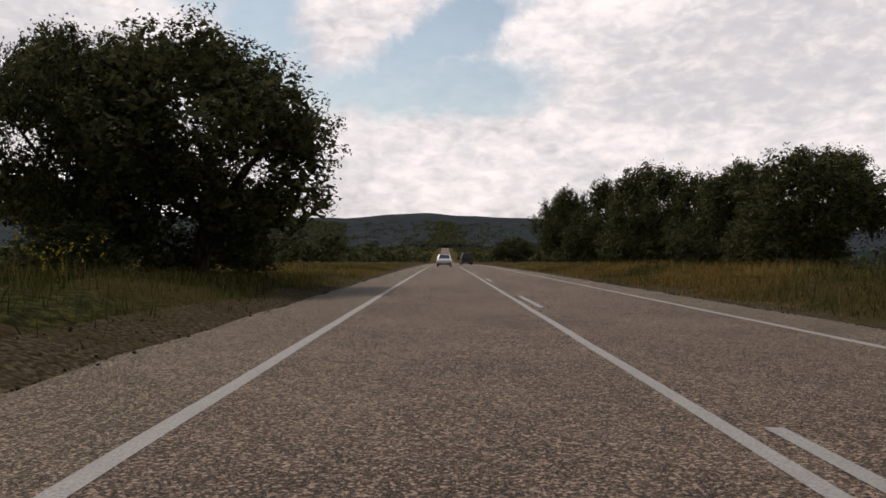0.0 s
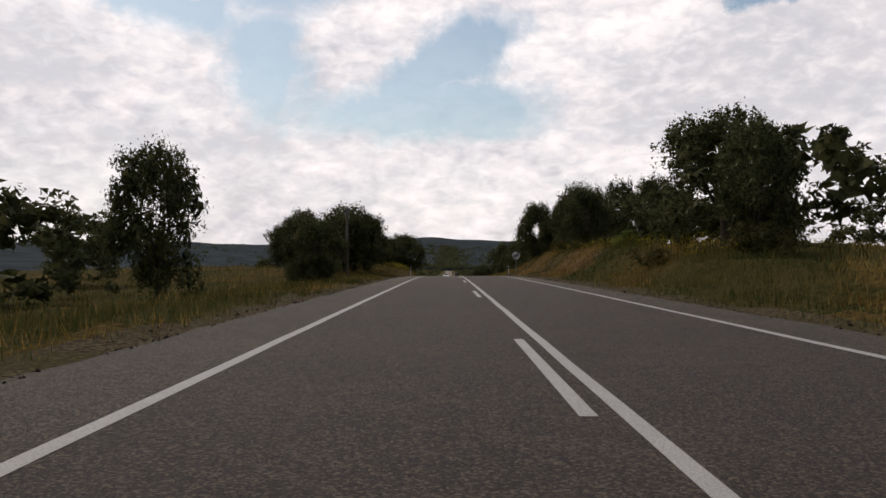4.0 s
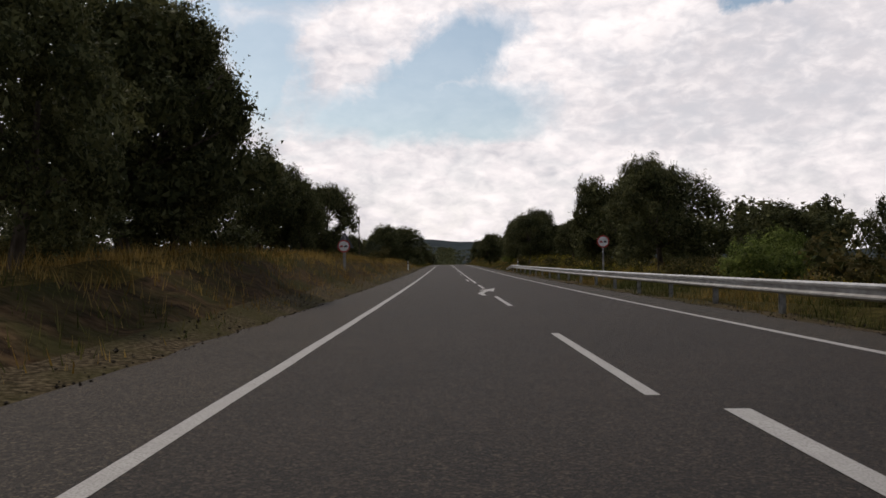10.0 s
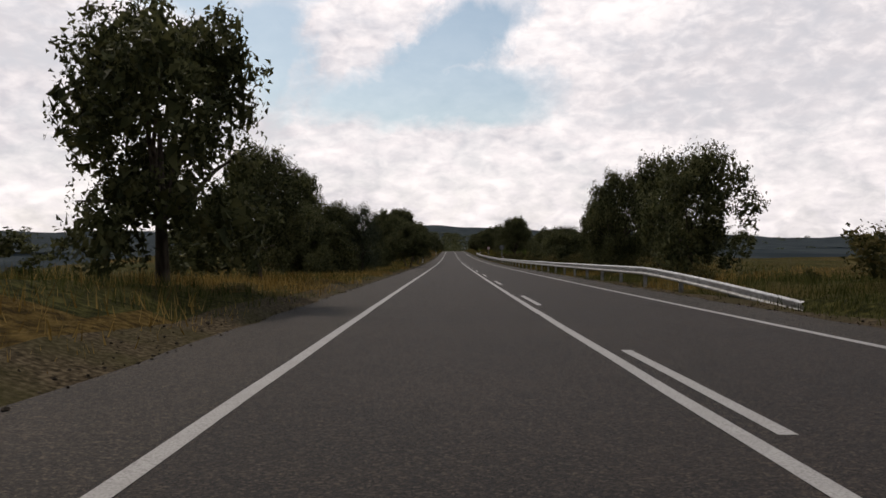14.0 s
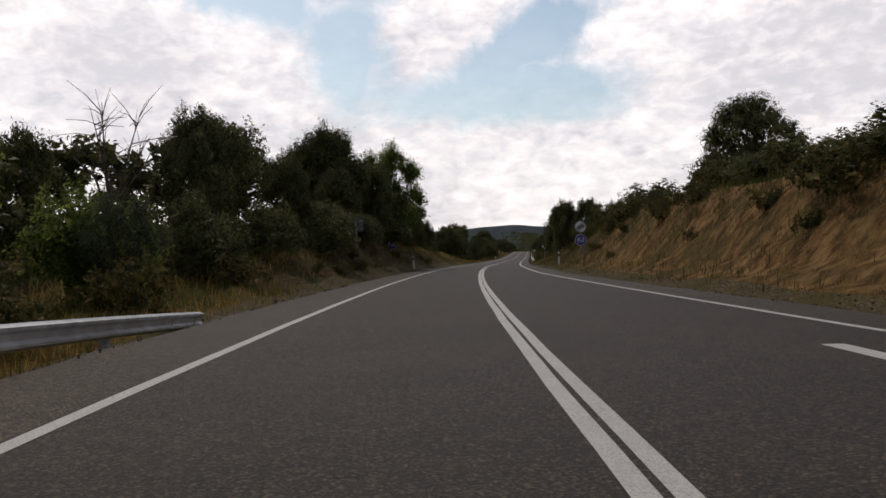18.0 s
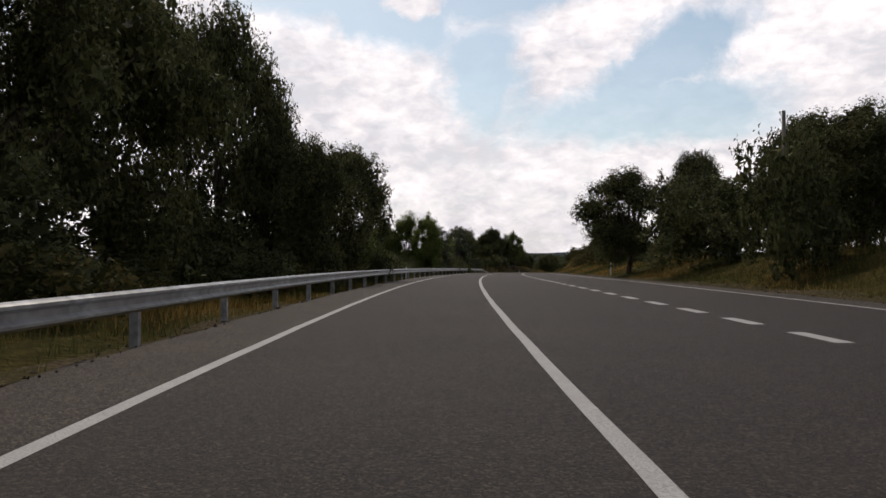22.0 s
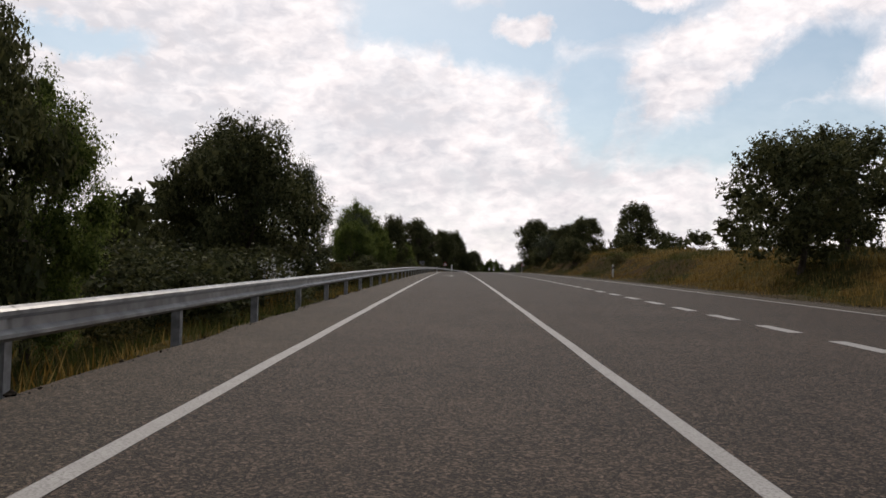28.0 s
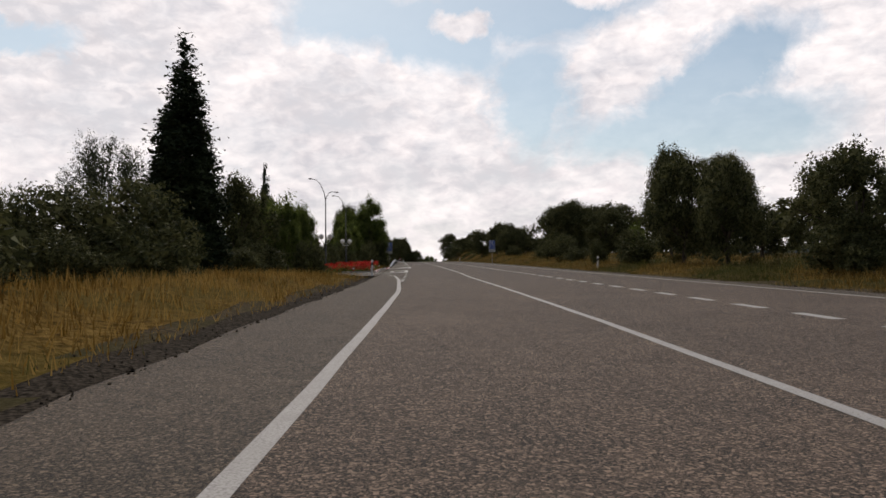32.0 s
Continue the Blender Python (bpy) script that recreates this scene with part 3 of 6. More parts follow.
def build_road():
    gs = np.concatenate([np.arange(-1180, -60, 4.0), np.arange(-60, 1060, 1.0), np.arange(1060, 1230, 4.0)])
    cols = []
    west, east = np.interp(gs, *WEST), np.interp(gs, *WIDE)
    rough_edge = 0.10 * np.sin(gs * 1.7) * np.sin(gs * 0.53) + 0.05 * np.sin(gs * 3.9)
    cols = [(west + rough_edge, -0.14), (west + rough_edge + 0.03, -0.02), (np.full_like(gs, -3.62), 0), (np.full_like(gs, -1.75), 0), (np.zeros_like(gs), 0),
            (0.5 * np.interp(gs, *R_EDGE), 0), (np.interp(gs, *R_EDGE) + 0.12, 0), (east - rough_edge - 0.03, -0.02), (east - rough_edge, -0.14)]
    ug = np.stack([c[0] for c in cols], 1)
    zg = np.stack([np.full_like(gs, c[1]) for c in cols], 1)
    sg = np.repeat(gs[:, None], len(cols), 1)
    pts = at_many(sg, ug, zg)
    idx = np.arange(sg.size).reshape(sg.shape)
    quads = np.stack([idx[:-1, :-1], idx[:-1, 1:], idx[1:, 1:], idx[1:, :-1]], -1)
    mat = np.zeros(quads.shape[:2], int)
    mat[:, :2] = 1
    mat[:, 6:] = 1
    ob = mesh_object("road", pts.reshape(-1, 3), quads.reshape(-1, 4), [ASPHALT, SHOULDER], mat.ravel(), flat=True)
    tagged(ob, "worn grey asphalt country road with coarse chippings", "road", kind="structure")
    return ob


ROAD = build_road()


def paved(s, u):
    """Level of the asphalt across the road."""
    west, east, line = np.interp(s, *WEST), np.interp(s, *WIDE), np.interp(s, *R_EDGE) + 0.12
    drop = np.where(u < 0, (-3.62 - u) / (-3.62 - west), (u - line) / (east - line))
    return -0.02 * np.clip(drop, 0, 1)


def stripe(s0, s1, u0, u1=None, width=0.14, mat=None, name="road_line", z=0.006, step=2.0, taper=None):
    """A painted line from s0 to s1; u may change on the way."""
    n = max(2, int(abs(s1 - s0) / step) + 1)
    s = np.linspace(s0, s1, n)
    u = np.interp(s, *u0) if isinstance(u0, np.ndarray) else np.linspace(u0, u0 if u1 is None else u1, n)
    ragged = 0.006 * np.sin(s * 5.1)
    a, b = at_many(s, u - width / 2 + ragged, paved(s, u) + z - 0.002), at_many(s, u + width / 2 + ragged, paved(s, u) + z - 0.002)
    idx = np.arange(n)
    q = np.stack([idx[:-1], idx[:-1] + n, idx[1:] + n, idx[1:]], -1)
    ob = mesh_object(name, np.concatenate([a, b]), q, mat or PAINT, flat=True)
    ob.parent = ROAD
    return ob


def painted(points, name="painted_marking", mat=None, z=0.007):
    """A painted shape with its outline in s, u."""
    bm = bmesh.new()
    bm.faces.new([bm.verts.new(at(s, u, float(paved(s, u)) + (z - 0.002 if u > -5.5 else 0.012))) for s, u in points])
    bmesh.ops.triangulate(bm, faces=bm.faces)
    return part(name, bm, mat or PAINT, ROAD)


# edge lines
stripe(-300, 924, -3.5, width=0.15, name="edge_line")
stripe(-300, 1060, R_EDGE, width=0.15, name="edge_line")
# centre line
stripe(-80, 33.7, 0.0, width=0.13, name="centre_line")
for s, e in ((-52, -47.5), (-36, -31.5), (-20, -15.5), (-4.6, -0.5), (7.5, 12.0), (16.5, 21.0), (24.3, 28.5)):
    stripe(s, e, 0.30, width=0.13, name="dash")
stripe(39.2, 44.0, 0.0, width=0.13, name="dash")
stripe(48.0, 279.5, 0.0, width=0.13, name="centre_line")
for s in (33.0, 49.2, 67.0, 84.0, 101.0, 118.0, 135.0, 148.0, 161.0, 178.0, 197.0, 216.0, 235.0, 250.2, 270.5):
    stripe(s, s + 5.0, -0.27, width=0.13, name="dash")
for s in (282.0, 295.2, 308.4):
    stripe(s, s + 5.5, 0.0, width=0.13, name="dash")
CENTRE = table("332 0; 500 0; 540 0.1; 590 0.04; 620 0; 940 0; 955 -0.09; 972 -0.10; 984 -0.26; 998 -0.06; 1012 0.12; 1300 0.12")
stripe(332.0, 1060, CENTRE, width=0.14, name="centre_line")
for k in range(15):
    stripe(340.0 + 12.4 * k, 344.2 + 12.4 * k, 0.30, width=0.13, name="dash")
stripe(518.8, 580.0, 0.25, width=0.13, name="centre_line")
LANE = table("540 3.35; 570 3.42; 600 3.5; 632 3.6; 660 3.85; 690 4.1; 755 4.28; 815 4.36; 870 4.15; 912 3.95; 1300 3.95")
for k in range(176):
    s = 567.9 + 2.72 * min(k, 92) + 2.675 * max(k - 92, 0)
    stripe(s, s + 1.4, LANE, width=0.26, name="lane_dash", mat=PAINT)

# ---------------------------------------------------------------- guard rails
def make_rail(s0, s1, u, side, label):
    """A W-beam guard rail: beam sections of 4 m, each on a post; side is +1 where the road lies to the right."""
    root = thing("guard_rail", label, "guard rail")
    prof = [(0.00, 0.00), (0.030, 0.022), (0.075, 0.040), (0.075, 0.075), (0.012, 0.115), (0.012, 0.195), (0.075, 0.235), (0.075, 0.272), (0.030, 0.290), (0.0, 0.312)]
    n = int(round((s1 - s0) / 4.0))
    for k in range(n):
        a, b = s0 + 4.0 * k, s0 + 4.0 * (k + 1) + 0.10
        bm = bmesh.new()
        rings = []
        for s in (a, (a + b) / 2, b):
            end = min(s - s0, s1 - s)
            drop = max(0.0, 1 - end / 12.0)
            low = 0.42 - 0.60 * drop ** 1.3
            flare = 0.35 * drop
            g = float(land(s, u - side * 0.1)) * 0.3
            rings.append([bm.verts.new(at(s, u + side * (x + 0.08 - flare), low + z + g)) for x, z in prof]
                         + [bm.verts.new(at(s, u + side * (x + 0.074 - flare), low + z + g)) for x, z in prof[::-1]])
        m = len(rings[0])
        for r0, r1 in zip(rings, rings[1:]):
            for i in range(m):
                bm.faces.new((r0[i], r0[(i + 1) % m], r1[(i + 1) % m], r1[i]))
        bm.faces.new(rings[0])
        bm.faces.new(rings[-1][::-1])
        part("beam", bm, GALV, root)
        end = min(a - s0, s1 - a)
        if end > 2.0:
            drop = max(0.0, 1 - end / 12.0)
            top = 0.70 - 0.60 * drop ** 1.3 + float(land(a, u)) * 0.3
            low = float(land(a, u)) - 0.25
            bm = bmesh.new()
            flare = 0.35 * drop
            box(bm, -0.055, 0.055, -0.06, -0.052, low, top)
            box(bm, -0.055, -0.047, -0.06, 0.06, low, top)
            box(bm, 0.047, 0.055, -0.06, 0.06, low, top)
            bmesh.ops.transform(bm, matrix=Matrix.Translation(Vector(at(a, u - side * flare))) @ pose(0, 0, 0, 0, 0, turn_at(a) + 90), verts=bm.verts)
            part("post", bm, STEEL, root)
            if drop == 0:
                bm = bmesh.new()
                box(bm, -0.04, 0.04, -0.03, 0.09 if side > 0 else 0.09, top - 0.2, top - 0.06)
                bmesh.ops.transform(bm, matrix=Matrix.Translation(Vector(at(a, u))) @ pose(0, 0, 0, 0, 0, turn_at(a) - 90 * side), verts=bm.verts)
                part("spacer", bm, STEEL, root)
    return root


make_rail(227.7, 431.7, 5.75, -1, "long galvanised steel guard rail on posts beside the oncoming lane")
make_rail(561.7, 937.7, -5.45, 1, "long galvanised steel guard rail on posts beside the shoulder")


# ---------------------------------------------------------------- delineator posts
def delineator(front_dark=True):
    root = thing("delineator_post", "white plastic roadside delineator post with black band and reflector", "delineator", group="delineator posts along the road")
    bm = bmesh.new()
    outline = [(-0.06, 0), (0.06, 0), (0.06, 0.98), (0.045, 1.03), (0.0, 1.07), (-0.045, 1.04), (-0.06, 1.0)]
    plate(bm, [(x, z - 0.3 if z == 0 else z) for x, z in outline], -0.045, 0.09)
    bmesh.ops.bevel(bm, geom=[e for e in bm.edges if abs(e.verts[0].co.z - e.verts[1].co.z) > 0.5], offset=0.015, segments=2, affect="EDGES")
    part("body", bm, WHITE, root)
    bm = bmesh.new()
    plate(bm, [(-0.064, 0.66), (0.064, 0.72), (0.064, 0.92), (-0.064, 0.86)], -0.050, 0.10)
    part("black_band", bm, BLACK, root)
    for z in (0.77, 0.84):
        bm = bmesh.new()
        disc(bm, (0, -0.056, z), 0.026, 0.006, 12)
        part("reflector", bm, GALV, root)
    return root


post = delineator()
first = True
for s, u in ((38.8, -5.75), (236.0, -5.9), (335.5, -6.0), (516.2, -5.6), (645.0, -6.2), (759.3, -5.75), (977.9, -5.95),
             (38.4, 6.2), (233.0, 6.9), (334.5, 6.35), (518.3, 6.0), (643.0, 10.4), (748.8, 10.4), (838.0, 10.9), (963.5, 12.0)):
    m = Matrix.Translation(Vector(stand(s, u))) @ pose(0, 0, 0, random.uniform(-2, 2), random.uniform(-3, 3), turn_at(s))
    if first:
        post.matrix_basis, first = m, False
    else:
        copy_thing(post, m)


# ---------------------------------------------------------------- signs
def lettering(words, size, mat, parent, m, name="lettering"):
    cu = bpy.data.curves.new(name, "FONT")
    cu.body, cu.size, cu.align_x, cu.align_y, cu.extrude, cu.offset = words, size, "CENTER", "CENTER", 0.001, 0.012 * size
    tmp = new(name + "_curve", cu)
    bpy.context.view_layer.update()
    me = bpy.data.meshes.new_from_object(tmp.evaluated_get(bpy.context.evaluated_depsgraph_get()))
    bpy.data.objects.remove(tmp)
    me.materials.clear()
    me.materials.append(mat)
    ob = new(name, me)
    ob.parent, ob.matrix_basis = parent, m
    return ob


def sign_post(root, top, low=-0.5, x=0.0):
    bm = bmesh.new()
    box(bm, x - 0.04, x + 0.04, 0.01, 0.05, low, top, bevel=0.006)
    part("post", bm, STEEL, root)


def flat(root, name, outline, mat, y, label="", depth=0.003):
    bm = bmesh.new()
    plate(bm, outline, y, depth)
    return part(name, bm, mat, root, label)


def round_face(root, z, ring, face, radius=0.45):
    bm = bmesh.new()
    disc(bm, (0, -0.012, z), radius, 0.02, 40)
    part("plate", bm, [ring] if ring else [face], root)
    bm = bmesh.new()
    disc(bm, (0, -0.016, z), radius * (0.80 if ring is RED else 0.93), 0.003, 40)
    part("face", bm, face, root)


def car_shape(cx_, cz_, k=1.0):
    return [(cx_ + x * k, cz_ + z * k) for x, z in ((-0.13, -0.06), (0.13, -0.06), (0.13, 0.01), (0.09, 0.02), (0.06, 0.09), (-0.06, 0.09), (-0.09, 0.02), (-0.13, 0.01))]


def no_overtaking(s, u, z, triangle=False):
    root = thing("traffic_sign", "round white no-overtaking sign with red rim on a steel post", "road sign", Matrix.Translation(Vector(at(s, u))) @ pose(0, 0, 0, 0, 0, turn_at(s)))
    g = float(land(s, u))
    sign_post(root, z + 0.3, g - 0.4)
    round_face(root, z, RED, WHITE, 0.34)
    flat(root, "car_symbol", car_shape(-0.115, z - 0.02, 0.75), RED, -0.021)
    flat(root, "car_symbol", car_shape(0.115, z - 0.02, 0.75), BLACK, -0.021)
    if triangle:
        flat(root, "triangle_back", [(-0.45, z - 0.1), (0.55, z - 0.1), (0.05, z + 0.78)], GREY, 0.055, "grey back of a triangular sign", 0.012)
        sign_post(root, z + 0.6, g - 0.4, 0.06)


def end_overtaking_face(root, z):
    round_face(root, z, BLACK, WHITE)
    for dx in (-0.15, 0.15):
        flat(root, "car_symbol", car_shape(dx, z - 0.02), GREY, -0.021)
    for k in (-2, -1, 0, 1, 2):
        o = 0.075 * k
        h = 0.40 * math.sqrt(max(0.1, 1 - (o / 0.45) ** 2)) * 0.7071
        n = 0.014
        flat(root, "diagonal_bar", [(-h + o * 0.7 + n, -h - o * 0.7 - n + z), (h + o * 0.7 + n, h - o * 0.7 - n + z), (h + o * 0.7 - n, h - o * 0.7 + n + z), (-h + o * 0.7 - n, -h - o * 0.7 + n + z)], BLACK, -0.025)


def end_overtaking(s, u, z):
    root = thing("traffic_sign", "round white sign with black diagonal bars on a steel post", "road sign", Matrix.Translation(Vector(at(s, u))) @ pose(0, 0, 0, 0, 0, turn_at(s) - 4))
    sign_post(root, z + 0.3, float(land(s, u)) - 0.4)
    end_overtaking_face(root, z)


def end_sixty(s, u, z, double=False):
    what = ("round blue sixty sign with red slash below a white sign" if double else "round blue sixty sign with red slash on a post")
    root = thing("traffic_sign", what, "road sign", Matrix.Translation(Vector(at(s, u))) @ pose(0, 0, 0, 0, 0, turn_at(s) + (3 if u < 0 else -3)))
    sign_post(root, z + (1.4 if double else 0.3), float(land(s, u)) - 0.4)
    round_face(root, z, WHITE, BLUE)
    lettering("60", 0.56, WHITE, root, Matrix.Translation((0, -0.021, z)) @ pose(0, 0, 0, 90, 0, 0))
    flat(root, "red_slash", [(-0.26, z - 0.32), (-0.20, z - 0.36), (0.27, z + 0.31), (0.21, z + 0.35)], RED, -0.027)
    if double:
        end_overtaking_face(root, z + 1.02)


def sign_back(s, u, z, rx=0.45, rz=0.45, yaw=0.0):
    root = thing("traffic_sign", "back of a round grey metal road sign on a post", "road sign", Matrix.Translation(Vector(at(s, u))) @ pose(0, 0, 0, 0, 0, turn_at(s) + yaw))
    sign_post(root, z + 0.3, float(land(s, u)) - 0.4)
    bm = bmesh.new()
    disc(bm, (0, 0.052, z), rx, 0.012, 40)
    part("plate", bm, GREY, root)
    for dz in (-0.18, 0.18):
        bm = bmesh.new()
        box(bm, -0.25, 0.25, 0.0, 0.05, z + dz - 0.02, z + dz + 0.02)
        part("bracket", bm, STEEL, root)


def triangle_sign(s, u, z):
    root = thing("traffic_sign", "white triangular road-narrows warning sign with red border", "road sign", Matrix.Translation(Vector(at(s, u))) @ pose(0, 0, 0, 0, 0, turn_at(s)))
    sign_post(root, z + 0.3, float(land(s, u)) - 0.4)

    def tri(r):
        pts = []
        for a in (90, 210, 330):
            for da in (-9, 0, 9):
                pts.append((r * (0.97 if da == 0 else 0.93) * math.cos(radians(a + da)), z - 0.05 + r * (0.97 if da == 0 else 0.93) * math.sin(radians(a + da))))
        return pts

    bm = bmesh.new()
    plate(bm, tri(0.62), -0.012, 0.02)
    part("plate", bm, RED, root)
    flat(root, "face", tri(0.44), WHITE, -0.016)
    flat(root, "lane_symbol", [(-0.14, z - 0.22), (-0.09, z - 0.22), (-0.07, z + 0.12), (-0.11, z + 0.12)], BLACK, -0.021)
    flat(root, "lane_symbol", [(0.14, z - 0.22), (0.08, z - 0.22), (0.08, z - 0.08), (0.02, z + 0.0), (0.02, z + 0.12), (0.07, z + 0.12), (0.07, z + 0.02), (0.14, z - 0.05)], BLACK, -0.021)


def lane_panel(s, u, z, plate_below=True):
    root = thing("lane_sign", "blue rectangular lane-ends panel with white arrows", "road sign", Matrix.Translation(Vector(at(s, u))) @ pose(0, 0, 0, 0, 0, turn_at(s)))
    sign_post(root, z + 0.5, float(land(s, u)) - 0.4)
    bm = bmesh.new()
    box(bm, -0.47, 0.47, -0.012, 0.008, z - 0.7, z + 0.7, bevel=0.004)
    part("plate", bm, WHITE, root)
    bm = bmesh.new()
    box(bm, -0.44, 0.44, -0.016, -0.012, z - 0.67, z + 0.67)
    part("face", bm, BLUE, root)
    for x in (-0.28, -0.02):
        flat(root, "lane_line", [(x - 0.025, z - 0.55), (x + 0.025, z - 0.55), (x + 0.025, z + 0.45), (x + 0.07, z + 0.42), (x, z + 0.58), (x - 0.07, z + 0.42), (x - 0.025, z + 0.45)], WHITE, -0.021)
    flat(root, "lane_line", [(0.23, z - 0.55), (0.28, z - 0.55), (0.28, z - 0.05), (0.10, z + 0.18), (0.10, z + 0.50), (0.05, z + 0.50), (0.05, z + 0.16), (0.23, z - 0.08)], WHITE, -0.021)
    if plate_below:
        bm = bmesh.new()
        box(bm, -0.47, 0.47, -0.012, 0.006, z - 1.05, z - 0.75, bevel=0.004)
        part("plate", bm, WHITE, root, "small white distance plate")
        bm = bmesh.new()
        for k in range(5):
            box(bm, -0.28 + 0.12 * k, -0.20 + 0.12 * k, -0.017, -0.012, z - 0.98, z - 0.83)
        part("printed_bars", bm, BLACK, root)


end_overtaking(48.2, 6.2, 2.2)
no_overtaking(280.1, -7.2, 2.1, triangle=True)
no_overtaking(279.6, 7.0, 2.25)
sign_back(336.5, -6.0, 1.88, 0.40, yaw=6)
sign_back(334.5, 6.2, 2.3, 0.38, yaw=-4)
end_overtaking(433.0, 8.0, 2.8)
end_sixty(516.5, -7.4, 2.2)
end_sixty(518.6, 7.7, 2.1, double=True)
sign_back(612.4, -7.0, 2.55, yaw=35)
triangle_sign(721.0, -7.6, 1.98)
triangle_sign(716.5, 10.9, 2.2)
lane_panel(908.5, -6.2, 2.7)
lane_panel(909.3, 9.95, 2.9, plate_below=True)


def panel_back(s, u, z, w, h):
    root = thing("sign_panel", "back of a grey rectangular road sign panel on two posts", "road sign", Matrix.Translation(Vector(at(s, u))) @ pose(0, 0, 0, 0, 0, turn_at(s)))
    for x in (-w * 0.3, w * 0.3):
        sign_post(root, z + h / 2 - 0.05, float(land(s, u)) - 0.4, x)
    bm = bmesh.new()
    box(bm, -w / 2, w / 2, 0.052, 0.08, z - h / 2, z + h / 2, bevel=0.005)
    part("panel", bm, GREY, root)
    for dz in (-h * 0.3, 0, h * 0.3):
        bm = bmesh.new()
        box(bm, -w / 2, w / 2, 0.03, 0.052, z + dz - 0.02, z + dz + 0.02)
        part("rail", bm, STEEL, root)


panel_back(533.0, -7.75, 3.05, 2.0, 0.8)
panel_back(755.5, -8.9, 1.55, 1.0, 0.9)

block = thing("culvert_block", "small dark weathered concrete culvert block in the verge", "block", Matrix.Translation(Vector(stand(342.6, -6.5))) @ pose(0, 0, 0, 0, 0, turn_at(342)))
bm = bmesh.new()
box(bm, -0.14, 0.14, -0.2, 0.2, -0.2, 0.28, bevel=0.02)
part("body", bm, BARK, block)

# white marker pillar behind the rail
pillar = thing("marker_pillar", "plain white upright concrete marker pillar", "pillar", Matrix.Translation(Vector(stand(707.0, -7.7))) @ pose(0, 0, 0, 0, 1, turn_at(707)))
bm = bmesh.new()
box(bm, -0.19, 0.19, -0.08, 0.08, -0.3, 2.15, bevel=0.02)
part("shaft", bm, WHITE, pillar)
bm = bmesh.new()
box(bm, -0.21, 0.21, -0.10, 0.10, 2.10, 2.22, bevel=0.02)
part("cap", bm, WHITE, pillar)


# ---------------------------------------------------------------- utility poles
def utility_pole(s, u, h, lean=0.0, shaggy=False):
    if shaggy:
        root = thing("bare_tree", "bare slender dead trunk with a ragged tip in dry grass", "tree", Matrix.Translation(Vector(stand(s, u))) @ pose(0, 0, 0, 0, lean, turn_at(s)))
        bm = bmesh.new()
        tube(bm, [(0, 0, -0.4), (0.02, 0, h * 0.3), (-0.03, 0, h * 0.7), (0.02, 0, h)], [0.085, 0.07, 0.055, 0.03], 9)
        part("trunk", bm, BARK, root, smooth=True)
        r = random.Random(4)
        for k in range(26):
            z = h - 0.95 + 0.95 * r.random()
            a = r.uniform(0, 6.28)
            bm = bmesh.new()
            tube(bm, [(0, 0, z), (0.06 * math.cos(a), 0.06 * math.sin(a), z + 0.08), (0.12 * math.cos(a), 0.12 * math.sin(a), z + r.uniform(0.15, 0.28))], [0.03, 0.025, 0.006], 5)
            part("stub", bm, BARK, root)
        return
    root = thing("utility_pole", "weathered wooden utility pole with small insulators at its top", "pole", Matrix.Translation(Vector(stand(s, u))) @ pose(0, 0, 0, 0, lean, turn_at(s)), group="utility poles")
    bm = bmesh.new()
    tube(bm, [(0, 0, -0.5), (0, 0, h * 0.4), (0, 0, h)], [0.15, 0.13, 0.10], 10)
    part("shaft", bm, WOOD, root, smooth=True)
    for k, (x, z) in enumerate(((-0.2, h - 0.15), (0.2, h - 0.35), (-0.2, h - 0.55), (0.2, h - 0.75))):
        bm = bmesh.new()
        tube(bm, [(0, 0, z - 0.1), (x * 0.8, 0, z - 0.1), (x, 0, z)], [0.016, 0.016, 0.016], 6)
        part("bracket", bm, STEEL, root)
        bm = bmesh.new()
        tube(bm, [(x, 0, z), (x, 0, z + 0.05), (x, 0, z + 0.12)], [0.045, 0.05, 0.03], 8)
        part("insulator", bm, STEEL, root)


utility_pole(2.4, -12.7, 6.0)
utility_pole(64.0, -10.0, 6.0)
utility_pole(236.7, -11.4, 5.15, shaggy=True)
utility_pole(662.2, 17.0, 8.1)


# ---------------------------------------------------------------- junction with its flower bed, lamps and house
def side_road():
    a = [(966.5, -5.6), (978.0, -5.6), (980.0, -9), (980.5, -14), (981, -22), (982, -34), (973, -34), (972.0, -22), (970.5, -14), (968.8, -9)]
    bm = bmesh.new()
    top = [bm.verts.new(at(s, u, -0.012 if u > -10 else float(land(s, u)) + 0.05)) for s, u in a]
    low = [bm.verts.new(at(s, u, float(land(s, u)) - 0.3)) for s, u in a]
    bm.faces.new(top)
    for i in range(len(a)):
        j = (i + 1) % len(a)
        bm.faces.new((top[i], low[i], low[j], top[j]))
    bmesh.ops.triangulate(bm, faces=bm.faces)
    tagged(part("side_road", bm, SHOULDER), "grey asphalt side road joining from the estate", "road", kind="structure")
    bm = bmesh.new()
    bm.faces.new([bm.verts.new(at(s, u, -0.017)) for s, u in ((938, -5.4), (968, -5.4), (968, -6.2), (954, -6.2), (938, -5.9))])
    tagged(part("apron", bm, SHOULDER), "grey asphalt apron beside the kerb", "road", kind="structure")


side_road()
